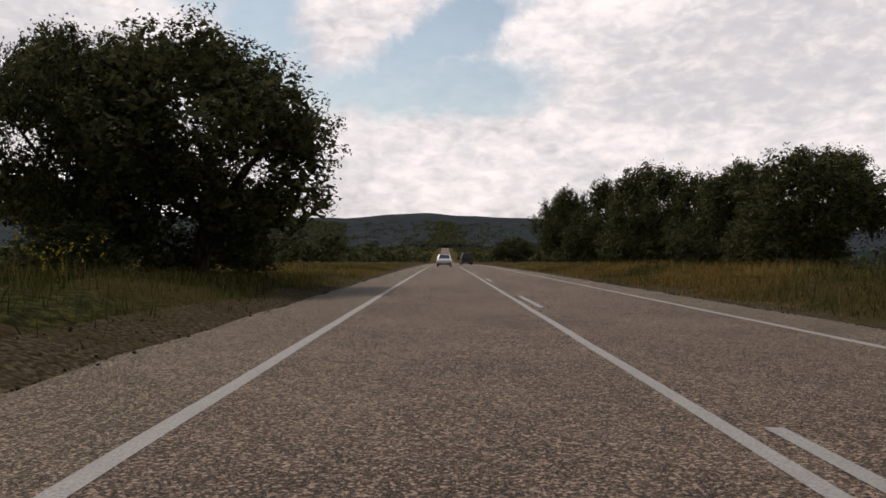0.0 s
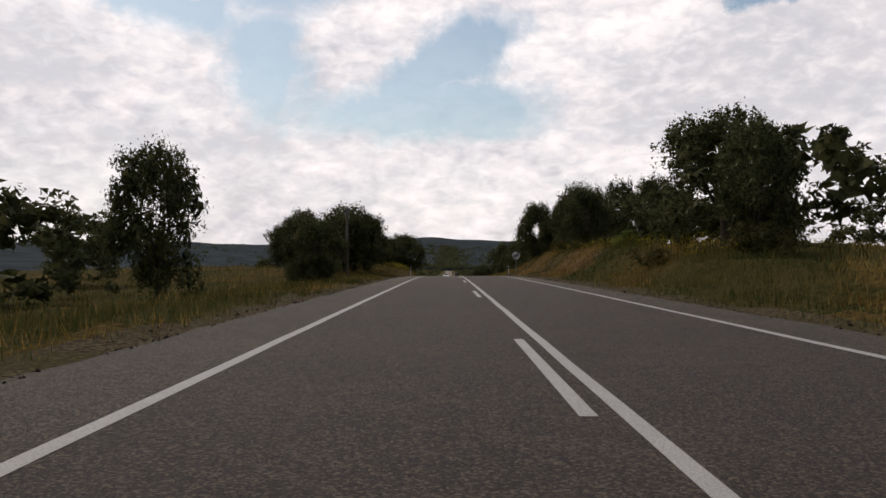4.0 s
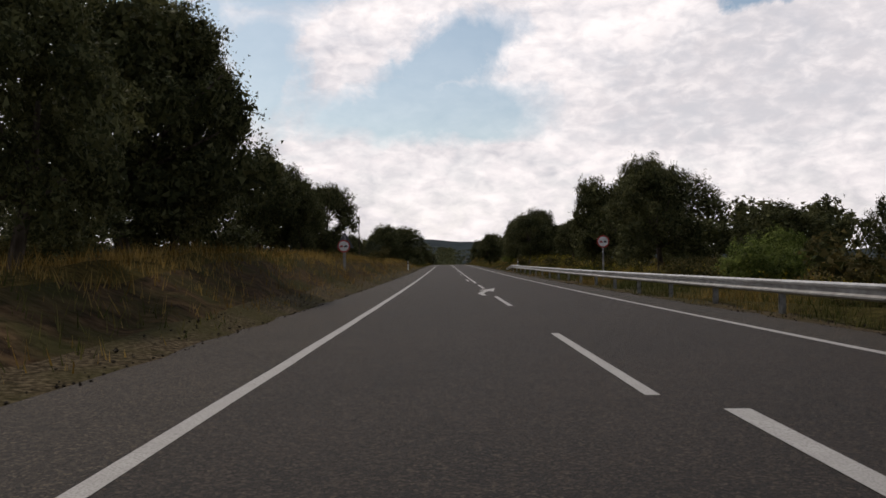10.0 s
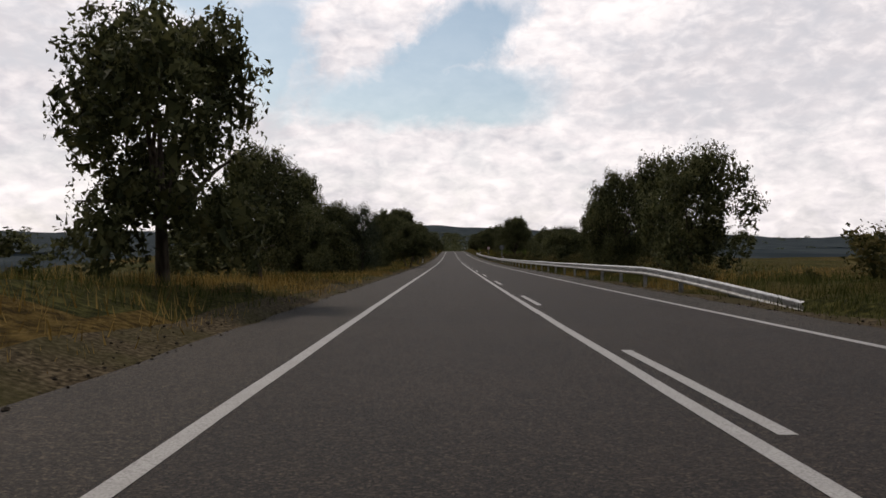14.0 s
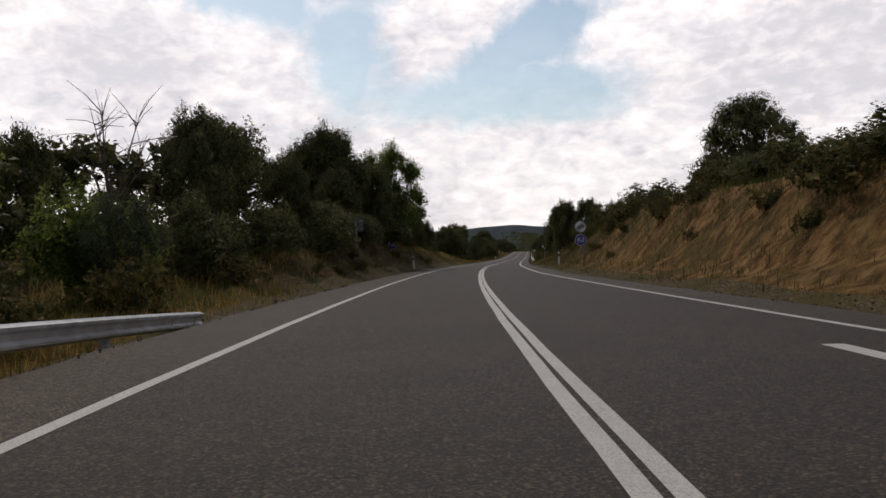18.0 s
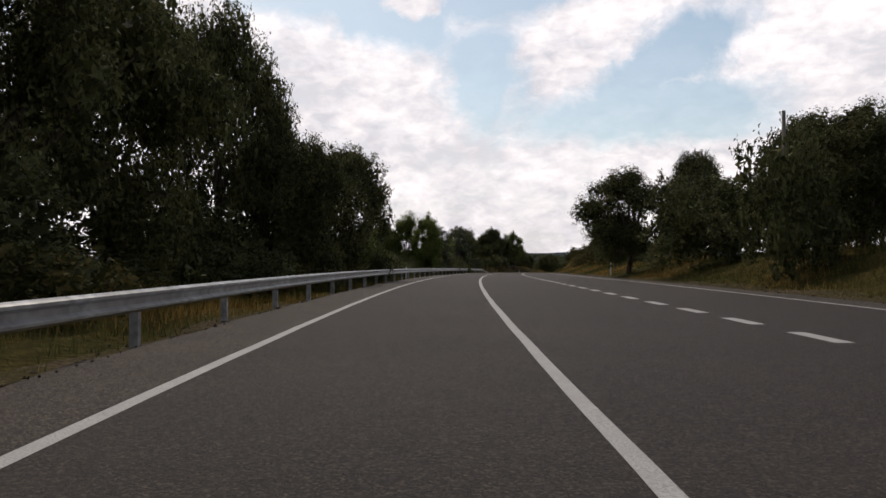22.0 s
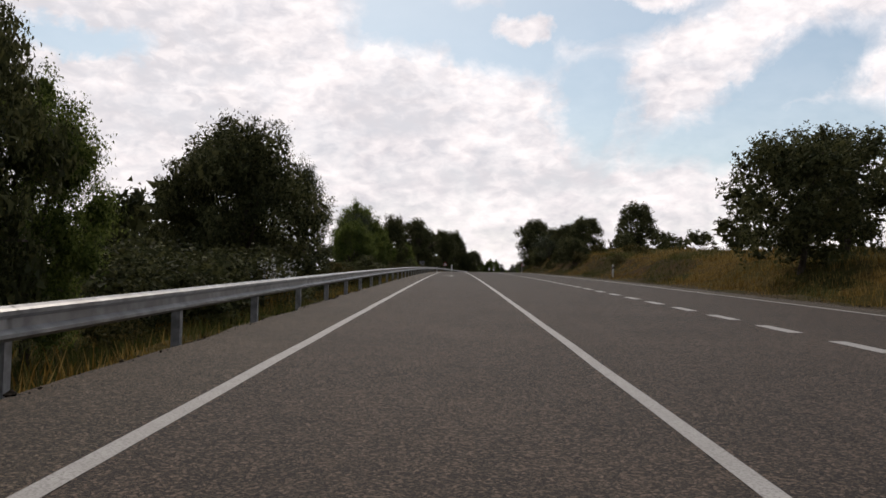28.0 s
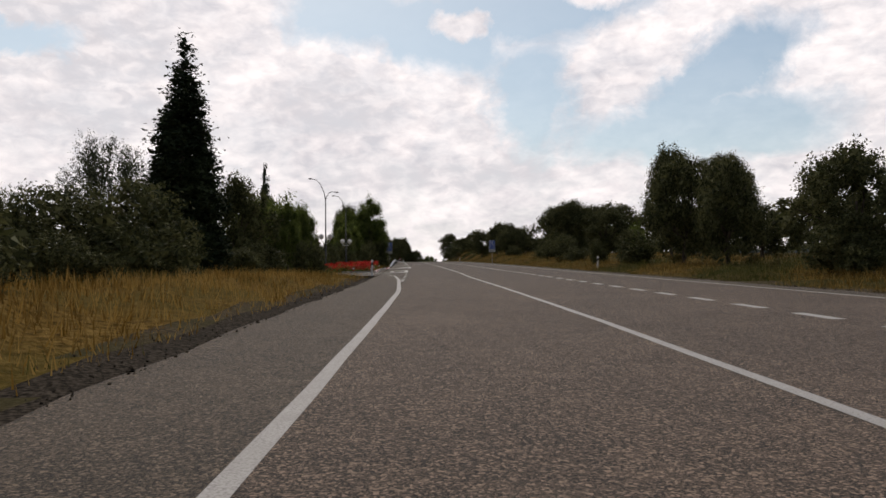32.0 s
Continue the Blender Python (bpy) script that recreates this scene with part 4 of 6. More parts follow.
# gore markings
painted([(969.3, -3.73), (969.0, -4.05), (960.3, -3.98), (959.5, -3.77)])
painted([(967.4, -5.22), (966.9, -5.0), (962.3, -4.8), (962.5, -5.02)])
painted([(962.5, -5.02), (962.3, -4.8), (959.9, -3.9), (959.3, -3.9)])
painted([(969.3, -3.9), (966.4, -4.05), (967.0, -4.95), (967.4, -5.2)])
painted([(963.4, -4.05), (960.6, -4.0), (961.8, -4.7)], mat=WORN)
painted([(938.0, -3.42), (950.5, -3.34), (950.5, -3.62), (939.0, -3.58)])
painted([(950.5, -3.6), (946.2, -3.7), (948.6, -4.95), (950.2, -5.2), (950.4, -4.4)], mat=WORN)
painted([(945.0, -3.7), (942.2, -3.62), (944.2, -4.6), (945.6, -4.5)], mat=PAINT)
painted([(951.9, -5.55), (951.6, -5.3), (939.6, -3.66), (938.6, -3.6)], mat=WORN)
for s in (925.6, 928.6, 931.6, 934.4):
    stripe(s, s + 1.4, -3.6, width=0.14, name="dash", mat=WORN)
stripe(915.0, 926.0, -3.85, width=0.13, name="edge_line", mat=WORN)
stripe(926.0, 938.0, -3.9, -5.3, width=0.12, name="edge_line", mat=WORN)
for s, e in ((970.3, 971.6), (972.5, 973.8), (975.2, 976.4), (978.5, 981.3), (983.0, 984.4)):
    stripe(s, e, -3.85, width=0.16, name="dash", mat=WORN)
painted([(969.2, -3.98), (969.45, -3.9), (970.75, -5.0), (971.9, -6.2), (971.6, -6.4), (970.5, -5.1)], name="stop_line", z=0.006)
stripe(976.6, 979.0, -5.0, -4.5, width=0.15, name="edge_line")
stripe(979.0, 986.0, -4.5, -4.12, width=0.15, name="edge_line")
stripe(986.0, 1000.0, -4.12, -3.68, width=0.15, name="edge_line")
stripe(1000.0, 1060.0, -3.68, -3.5, width=0.15, name="edge_line")
stripe(975.2, 976.6, -6.2, -5.0, width=0.15, name="edge_line", step=0.3)
stripe(986.3, 990.0, -3.87, -3.87, width=0.2, name="dash", mat=WORN)
# the word lies in the plane of the sloping asphalt
here = Vector(at(969.5, -6.05, -0.004))
along_x, along_y = Vector(at(970.1, -6.85, -0.004)) - here, Vector(at(970.3, -5.45, -0.004)) - here
lie = Matrix((along_x, along_y, along_x.cross(along_y))).transposed().to_4x4()
word = lettering("STOP", 1.75, PAINT, ROAD, Matrix.Translation(here) @ lie @ Matrix.Diagonal((0.54, 1.22, 1.0, 1)), "stop_lettering")


def lane_arrow(s, u, k=1.0):
    """Merge arrow: a straight head and a branch that bends to the left of the view."""
    q = lambda pts: [(s + a, u + b) for a, b in pts]
    painted(q([(8.7, -0.08), (5.5, -0.44), (5.2, 0.30)]), name="lane_arrow", mat=WORN)
    painted(q([(5.4, -0.14), (5.4, 0.0), (0.0, 0.09), (0.0, -0.07)]), name="lane_arrow", mat=WORN)
    painted(q([(1.4, -0.05), (0.3, -0.04), (1.0, -0.45), (1.9, -0.62), (2.6, -0.60), (1.8, -0.35)]), name="lane_arrow", mat=WORN)
    painted(q([(3.4, -0.88), (1.2, -0.80), (2.2, -0.42)]), name="lane_arrow", mat=WORN)


lane_arrow(914.7, -1.75)
lane_arrow(829.8, -1.75)


def return_arrow(s):
    q = lambda pts: [(s + a, b) for a, b in pts]
    painted(q([(0, 0.35), (0, 0.55), (3.6, 0.45), (3.6, 0.28)]), name="lane_arrow")
    painted(q([(3.6, 0.45), (3.6, 0.25), (5.0, -0.15), (5.4, 0.0)]), name="lane_arrow")
    painted(q([(4.3, -0.35), (6.6, -0.25), (5.5, 0.25)]), name="lane_arrow")


painted([(287.3, 0.50), (289.6, -0.36), (290.1, -0.12), (290.5, 0.03), (290.8, 0.22)], name="lane_arrow")
painted([(290.1, -0.12), (291.4, -0.36), (292.8, -0.50), (294.4, -0.42), (294.4, -0.26), (292.8, -0.28), (291.6, -0.16), (290.5, 0.03)], name="lane_arrow")
return_arrow(314.5)


CONCRETE = material("kerb_concrete", [(0.16, 0.155, 0.145), (0.25, 0.24, 0.225), (0.32, 0.31, 0.29)], 6, 7, 0.9, 0.5, 40, depth=0.01)


def kerbs():
    root = tagged(thing("kerb", "concrete kerb painted in red and white blocks", "kerb"), kind="structure")
    line = table("968.6 -8.6; 967.4 -6.9; 966.8 -6.25; 964.0 -6.2; 961.0 -6.35; 958 -6.3; 956 -6.15; 954.2 -6.0; 953.0 -5.85; 952.3 -5.66; 949.4 -5.5")
    sv = np.linspace(949.4, 968.6, 44)
    for k, (a, b) in enumerate(zip(sv, sv[1:])):
        ua, ub = (float(np.interp(v, line[0][::-1], line[1][::-1])) for v in (a, b - 0.02))
        bm = bmesh.new()
        q = [(a, ua), (b - 0.02, ub), (b - 0.02, ub - 0.16), (a, ua - 0.16)]
        lo = [bm.verts.new(at(s, u, -0.1)) for s, u in q]
        hi = [bm.verts.new(at(s, u + (-0.015 if i < 2 else 0), 0.10)) for i, (s, u) in enumerate(q)]
        bm.faces.new(hi)
        for i in range(4):
            bm.faces.new((lo[i], lo[(i + 1) % 4], hi[(i + 1) % 4], hi[i]))
        painted_here = 962.2 < a < 966.7 or 957.0 < a < 961.2 or a < 953
        part("kerb_block", bm, (RED if k % 2 else WHITE) if painted_here else CONCRETE, root)


kerbs()
for s in (949.9, 954.5, 961.6, 966.9, 967.8):
    root = thing("bollard", "short red and white concrete bollard", "bollard", Matrix.Translation(Vector(stand(s, -6.6 if s < 967 else -7.9))), group="bollards at the flower bed")
    bm = bmesh.new()
    tube(bm, [(0, 0, -0.2), (0, 0, 0.24)], [0.05, 0.045], 12)
    part("shaft", bm, RED, root)
    bm = bmesh.new()
    tube(bm, [(0, 0, 0.24), (0, 0, 0.32), (0, 0, 0.36)], [0.052, 0.052, 0.03], 12)
    part("cap", bm, WHITE, root)

IRON = material("black_iron", [(0.012, 0.012, 0.013), (0.03, 0.03, 0.03)], 6, 5, 0.5, 0.2, 40, depth=0.003)
GLOBE = material("opal_globe", [(0.72, 0.71, 0.68), (0.80, 0.79, 0.76)], 3, 4, 0.25, 0, through_light=0.3)


def street_lamp(s, u, h, arms=2, globes=True, turn=0):
    root = thing("street_lamp", "tall black iron street lamp with curved arms and white globes", "street lamp", Matrix.Translation(Vector(stand(s, u))) @ pose(0, 0, 0, 0, 0, turn_at(s) + turn), group="street lamps at the junction")
    bm = bmesh.new()
    tube(bm, [(0, 0, -0.3), (0, 0, 0.9), (0, 0, 0.95), (0, 0, h * 0.5), (0, 0, h - 0.7)], [0.11, 0.10, 0.075, 0.06, 0.045], 12)
    part("pole", bm, IRON, root, smooth=True)
    for k in range(arms):
        d = 1 if k == 0 else -1
        lift, reach = (0.0, 1.0) if k == 0 else (1.1, 1.35)
        bm = bmesh.new()
        pts = [(0, 0, h - 0.75), (d * reach * 0.10, 0, h - 0.45 + lift * 0.3), (d * reach * 0.34, 0, h - 0.10 + lift * 0.66), (d * reach * 0.62, 0, h + lift * 0.9), (d * reach * 0.95, 0, h - 0.02 + lift)]
        tube(bm, pts, [0.04, 0.035, 0.032, 0.03, 0.028], 8)
        part("arm", bm, IRON, root, smooth=True)
        bm = bmesh.new()
        made = bmesh.ops.create_uvsphere(bm, u_segments=12, v_segments=8, radius=1.0)["verts"]
        for v in made:
            v.co = Vector((d * reach * 1.03 + v.co.x * 0.17, v.co.y * 0.08, h - 0.03 + lift + v.co.z * 0.07))
        part("lamp_head", bm, STEEL, root, smooth=True)
    if globes:
        for d in (-1, 1):
            bm = bmesh.new()
            tube(bm, [(0, 0, 3.02), (d * 0.14, 0, 2.76), (d * 0.32, 0, 2.76), (d * 0.40, 0, 3.0)], [0.022, 0.022, 0.022, 0.03], 8)
            arm = part("globe_arm", bm, WHITE, root, smooth=True)
            bm = bmesh.new()
            bmesh.ops.create_uvsphere(bm, u_segments=20, v_segments=14, radius=0.235)
            bmesh.ops.translate(bm, verts=bm.verts, vec=(d * 0.40, 0, 3.22))
            part("globe", bm, GLOBE, arm, "white opal glass globe", smooth=True)


street_lamp(958.5, -11.0, 7.25, turn=20)
street_lamp(943.2, -10.4, 7.1, turn=20)
street_lamp(950.0, -23.0, 6.0, arms=1, turn=190)


def house(s, u, base):
    wall_m = material("house_plaster", [(0.13, 0.10, 0.075), (0.20, 0.155, 0.115)], 2, 7, 0.9, 0.3, 30, depth=0.01)
    roof_m = material("ochre_roof_tiles", [(0.09, 0.062, 0.014), (0.14, 0.10, 0.022), (0.18, 0.135, 0.04)], 3, 6, 0.85, 0.5, 12, per_object=0.4, depth=0.02)
    glass = material("dark_window_glass", [(0.02, 0.022, 0.025), (0.04, 0.042, 0.045)], 3, 3, 0.08, 0)
    root = thing("house", "low plastered house with an ochre tiled hip roof", "house", Matrix.Translation(Vector(at(s, u, base))) @ pose(0, 0, 0, 0, 0, turn_at(s) + 14) @ Matrix.Scale(0.75, 4))
    bm = bmesh.new()
    box(bm, -4.2, 4.2, -3.2, 3.2, -1.5, 2.7)
    part("wall", bm, wall_m, root)
    bm = bmesh.new()
    lo = [(-4.9, -3.9, 2.55), (4.9, -3.9, 2.55), (4.9, 3.9, 2.55), (-4.9, 3.9, 2.55)]
    a = [bm.verts.new(v) for v in lo]
    b = [bm.verts.new((x, y, z + 0.14)) for x, y, z in lo]
    r = [bm.verts.new((-1.8, 0, 4.0)), bm.verts.new((1.8, 0, 4.0))]
    bm.faces.new(a[::-1])
    for i in range(4):
        bm.faces.new((a[i], a[(i + 1) % 4], b[(i + 1) % 4], b[i]))
    for f in ((b[0], b[1], r[1], r[0]), (b[1], b[2], r[1]), (b[2], b[3], r[0], r[1]), (b[3], b[0], r[0])):
        bm.faces.new(f)
    roof = part("roof", bm, roof_m, root)
    for k in range(24):
        x = -4.75 + 0.41 * k
        top = min(1.0, (4.9 - abs(x)) / 3.1)
        bm = bmesh.new()
        tube(bm, [(x, -3.92, 2.74), (x + (0 if abs(x) < 1.8 else -math.copysign(0.0, x)), -3.9 + 3.85 * top, 2.72 + 1.33 * top)], [0.09, 0.07], 6)
        part("tile_row", bm, roof_m, roof)
    for x in (-2.6, 0.4, 2.8):
        bm = bmesh.new()
        box(bm, x - 0.55, x + 0.55, -3.26, -3.20, 0.9, 2.1)
        w = part("window", bm, glass, root)
        bm = bmesh.new()
        box(bm, x - 0.65, x + 0.65, -3.30, -3.21, 0.78, 0.88)
        part("sill", bm, WHITE, w)
        bm = bmesh.new()
        box(bm, x - 0.03, x + 0.03, -3.29, -3.26, 0.9, 2.1)
        part("frame", bm, WHITE, w)
    bm = bmesh.new()
    tube(bm, [(3.4, -1.0, 3.0), (3.4, -1.0, 6.2)], [0.025, 0.015], 6)
    part("antenna_mast", bm, STEEL, root)
    bm = bmesh.new()
    for z in (5.6, 5.85, 6.1):
        tube(bm, [(2.9, -1.0, z), (3.9, -1.0, z)], [0.012, 0.012], 4)
    part("antenna", bm, STEEL, root)
    bm = bmesh.new()
    disc(bm, (0, 0, 0), 0.42, 0.04, 20)
    bmesh.ops.transform(bm, matrix=Matrix.Translation((5.0, -3.6, 2.2)) @ pose(0, 0, 0, 20, 0, 30), verts=bm.verts)
    part("satellite_dish", bm, WHITE, root)


house(937.0, -22.5, -0.85)


# ---------------------------------------------------------------- vehicles standing far down the road
def car_body(bm, outline, half, tuck):
    """A car shell from its side outline (y along, z up): narrower towards the roof."""
    rings = []
    for x, k in ((-half, 0.92), (-half * 0.86, 1.0), (half * 0.86, 1.0), (half, 0.92)):
        ring = []
        for y, z in outline:
            w = 1 - tuck * max(0.0, (z - 0.85)) / 0.6
            ring.append(bm.verts.new((x * w, y * (0.985 if abs(x) == half else 1), 0.3 + (z - 0.3) * (k if z > 0.6 else 1))))
        rings.append(ring)
    n = len(outline)
    for a, b in zip(rings, rings[1:]):
        for i in range(n):
            bm.faces.new((a[i], a[(i + 1) % n], b[(i + 1) % n], b[i]))
    bm.faces.new(rings[0])
    bm.faces.new(rings[-1][::-1])


def vehicle(name, label, s, u, outline, half, paint, glass_boxes, heading):
    root = thing(name, label, "car", Matrix.Translation(Vector(at(s, u))) @ pose(0, 0, 0, 0, 0, turn_at(s) + heading))
    bm = bmesh.new()
    car_body(bm, outline, half, 0.22)
    bmesh.ops.bevel(bm, geom=bm.edges, offset=0.03, segments=1, affect="EDGES")
    body = part("body", bm, paint, root)
    glass = material("car_glass", [(0.015, 0.017, 0.02), (0.03, 0.032, 0.035)], 3, 3, 0.06, 0)
    for nm, pts in glass_boxes:
        bm = bmesh.new()
        bm.faces.new([bm.verts.new(p) for p in pts])
        geo = bmesh.ops.extrude_face_region(bm, geom=bm.faces)["geom"]
        bmesh.ops.translate(bm, verts=[g for g in geo if isinstance(g, bmesh.types.BMVert)], vec=(0, -0.02, 0.012))
        part(nm, bm, glass, root)
    front = min(y for y, z in outline)
    for x in (-half * 0.72, half * 0.72):
        bm = bmesh.new()
        box(bm, x - 0.2, x + 0.2, front - 0.012, front + 0.1, 0.62, 0.78, bevel=0.02)
        part("light", bm, WHITE if heading == 0 else RED, root)
    bm = bmesh.new()
    box(bm, -0.26, 0.26, front - 0.02, front + 0.02, 0.38, 0.49)
    part("number_plate", bm, WHITE, root)
    bm = bmesh.new()
    box(bm, -half * 0.9, half * 0.9, front - 0.03, front + 0.1, 0.30, 0.46, bevel=0.03)
    part("bumper", bm, BLACK, root)
    back = max(y for y, z in outline)
    for y in (front + 0.85, back - 0.85):
        for x in (-half * 0.88, half * 0.88):
            bm = bmesh.new()
            tube(bm, [(x - 0.1, y, 0.32), (x + 0.1, y, 0.32)], [0.32, 0.32], 18)
            wheel = part("wheel", bm, BLACK, root)
            bm = bmesh.new()
            o = 0.105 if x > 0 else -0.105
            tube(bm, [(x + o * 0.9, y, 0.32), (x + o * 1.05, y, 0.32)], [0.2, 0.18], 14)
            part("rim", bm, GALV, wheel)


SILVER = material("silver_car_paint", [(0.46, 0.47, 0.48), (0.56, 0.57, 0.58)], 3, 3, 0.3, 0, metal=0.6, coat=0.6)
DARKVAN = material("dark_van_paint", [(0.03, 0.032, 0.035), (0.05, 0.052, 0.055)], 3, 3, 0.35, 0, coat=0.5)
vehicle("car", "silver saloon car facing along the lane on the asphalt", -88.0, -1.75,
        [(-2.2, 0.30), (2.2, 0.30), (2.22, 0.85), (2.0, 0.98), (1.45, 1.02), (0.75, 1.42), (-0.45, 1.44), (-1.15, 1.0), (-2.05, 0.84), (-2.22, 0.62)], 0.88, SILVER,
        [("windscreen", [(-0.66, -1.13, 1.02), (0.66, -1.13, 1.02), (0.55, -0.50, 1.40), (-0.55, -0.50, 1.40)])], 0)
vehicle("van", "dark tall van facing away on the oncoming lane", -118.0, 1.75,
        [(-2.4, 0.32), (2.4, 0.32), (2.42, 0.9), (1.9, 1.1), (1.3, 1.95), (-2.3, 2.05), (-2.42, 1.2)], 0.95, DARKVAN,
        [("rear_window", [(-0.6, -2.43, 1.25), (0.6, -2.43, 1.25), (0.52, -2.36, 1.8), (-0.52, -2.36, 1.8)])], 1)

# ---------------------------------------------------------------- trees


def leaf_quads(centres, normals, size, r):
    """A small folded leaf spray at each centre."""
    n = len(centres)
    rand = r.normal(size=(n, 3))
    t = np.cross(normals + 0.9 * rand, r.normal(size=(n, 3)))
    t /= np.linalg.norm(t, axis=1, keepdims=True) + 1e-9
    b = np.cross(t, r.normal(size=(n, 3)))
    b /= np.linalg.norm(b, axis=1, keepdims=True) + 1e-9
    sz = size * r.uniform(0.55, 1.4, (n, 1))
    v = np.stack([centres - t * sz - b * sz * 0.45, centres + t * sz, centres - t * sz * 0.5 + b * sz * 0.7], 1)
    return v.reshape(-1, 3), np.arange(3 * n).reshape(n, 3)


def blobs_oak(r, spread, low, high, count):
    """Clumps over a broad dome, with smaller ones that close it from below."""
    out = []
    swing = r.uniform(0, 6.28)
    tall = high - low
    for i in range(count):
        a = 2.399963 * i + r.uniform(-0.4, 0.4)
        q = math.sqrt((i + 0.5) / count)
        lobe = 1 + 0.13 * math.sin(2 * a + swing) + 0.10 * math.sin(3 * a + 2 * swing)
        size = spread * r.choice([0.17, 0.21, 0.25, 0.31]) * r.uniform(0.9, 1.1)
        rad = max(0.0, spread * q * lobe * r.uniform(0.90, 1.05) - size * 0.75 * q)
        top = low + tall * (0.24 + 0.62 * math.sqrt(max(0.0, 1 - 0.92 * q * q)) + r.uniform(-0.10, 0.07))
        out.append((rad * math.cos(a), rad * math.sin(a), min(top, high - size * 0.75), size, size * r.uniform(0.72, 0.95)))
    for i in range(count * 2 // 3):
        a = 2.4 * i + r.uniform(-0.4, 0.4)
        rad = spread * r.uniform(0.15, 0.78)
        size = spread * r.uniform(0.18, 0.28)
        out.append((rad * math.cos(a), rad * math.sin(a), low + tall * r.uniform(0.10, 0.48), size, size * 0.85))
    return out


def make_tree(name, label, seed, height=8.0, spread=4.5, trunk=2.0, blobs=16, leaves=9000, leaf=0.10, mat=None, stems=1,
              shell=0.72, core=0.60, shape="oak", bare=False, limbs=7, inner=5000, tuft=0.16, base=None, limb=0.6):
    """One tree round the origin: trunk, limbs, crown."""
    r = np.random.default_rng(seed)
    mat = mat or OAK
    root = thing(name, label, "tree" if height > 3.4 else "shrub")
    low = trunk * 0.75
    if shape == "oak":
        bl = blobs_oak(r, spread, low, height, blobs)
    elif shape == "tall":
        bl = []
        for i in range(blobs):
            k = (i + 0.5) / blobs
            w = spread * (0.35 + 0.75 * math.sin(math.pi * min(1, 0.22 + 0.78 * k)) ** 0.8)
            a = 2.4 * i
            rr = w * r.uniform(0.2, 0.6)
            sz = w * r.uniform(0.4, 0.62)
            bl.append((rr * math.cos(a), rr * math.sin(a), low + (height - low) * k * 0.95, sz, sz * 0.9))
    elif shape == "cone":
        bl = []
        for i in range(blobs):
            k = i / (blobs - 1)
            w = spread * (1.0 - 0.93 * k ** 1.3) * (0.75 + 0.25 * min(1, k * 6))
            bl.append((r.uniform(-0.1, 0.1) * w, r.uniform(-0.1, 0.1) * w, low + 0.2 + (height - low - 0.3) * k, w * 0.92, max(0.35, height / blobs * 1.1)))
    else:
        bl = []
        for i in range(blobs):
            a, rr = r.uniform(0, 6.28), spread * math.sqrt(r.uniform(0, 0.65))
            sz = spread * r.uniform(0.28, 0.5)
            zz = r.uniform(0.15, 0.8) * height * (1 - 0.4 * (rr / spread) ** 2)
            bl.append((rr * math.cos(a), rr * math.sin(a), zz, sz, min(sz, height * 0.35)))
    if trunk > 0.1:
        for k in range(stems):
            bm = bmesh.new()
            a = r.uniform(0, 6.28) if stems == 1 else 0.6 + k * 2.6
            off = 0.0 if stems == 1 else 0.32
            rad = 0.030 * height * r.uniform(0.7, 0.95) * (1.0 if stems == 1 else 0.58)
            lean = Vector((math.cos(a), math.sin(a), 0)) * (r.uniform(0.1, 0.45) if stems == 1 else r.uniform(0.5, 0.8))
            p = [Vector((math.cos(a) * off, math.sin(a) * off, -0.35)), Vector((math.cos(a) * off, math.sin(a) * off, 0.15)) + lean * 0.15,
                 Vector((0, 0, trunk * 0.6)) + lean * 0.8 + Vector((math.cos(a) * off, math.sin(a) * off, 0)), Vector((0, 0, trunk * 1.05)) + lean * 1.6, Vector((0, 0, height * 0.55)) + lean * 2.2]
            tube(bm, p, [rad * 1.5, rad * 1.15, rad, rad * 0.85, rad * 0.35], 9)
            part("trunk", bm, BARK, root, smooth=True)
            if shape != "cone":
                picks = [bl[j] for j in r.choice(len(bl), size=min(len(bl), limbs if not bare else 9), replace=False)]
                for bx, by, bz, sz, _ in picks:
                    bm = bmesh.new()
                    start = p[3] * 0.8 + p[2] * 0.2
                    end = Vector((bx, by, bz))
                    midp = (start + end) / 2 + Vector((r.uniform(-0.4, 0.4), r.uniform(-0.4, 0.4), r.uniform(0.0, 0.5)))
                    tube(bm, [start, start.lerp(midp, 0.5) + Vector((0, 0, -0.1)), midp, end], [rad * limb, rad * limb * 0.78, rad * limb * 0.55, rad * 0.10], 7)
                    if bare:
                        for _ in range(9):
                            q0 = midp.lerp(end, r.uniform(0, 1))
                            d = Vector(r.normal(size=3)) * 0.9
                            d.z = abs(d.z) * 0.6
                            tube(bm, [q0, q0 + d * 0.6 + Vector((0, 0, 0.1)), q0 + d * 1.3], [rad * 0.16, rad * 0.09, 0.008], 4)
                    part("limb", bm, BARK, root, smooth=True)
    if bare:
        return root
    weights = np.array([b[3] ** 2 for b in bl])
    weights = weights / weights.sum()
    cs, ns = [], []
    per = 20
    for (bx, by, bz, sz, st), w in zip(bl, weights):
        # sprays of leaves round twig ends on the clump's skin
        m = max(2, int(leaves * w / per))
        d = r.normal(size=(m, 3)) + np.array([0, 0, 0.25])
        d /= np.linalg.norm(d, axis=1, keepdims=True)
        lump = 1 + 0.12 * np.sin(d[:, :1] * 5 + bx * 3) * np.sin(d[:, 1:2] * 5 + by * 2) + 0.10 * np.sin(d[:, 2:] * 9 + bx)
        rad = shell + (1 - shell) * r.uniform(0, 1, (m, 1)) ** 0.6
        stray = np.where(r.uniform(0, 1, (m, 1)) < 0.03, r.uniform(1.02, 1.06, (m, 1)), 1.0)
        q = d * rad * lump * stray * np.array([sz, sz, st])
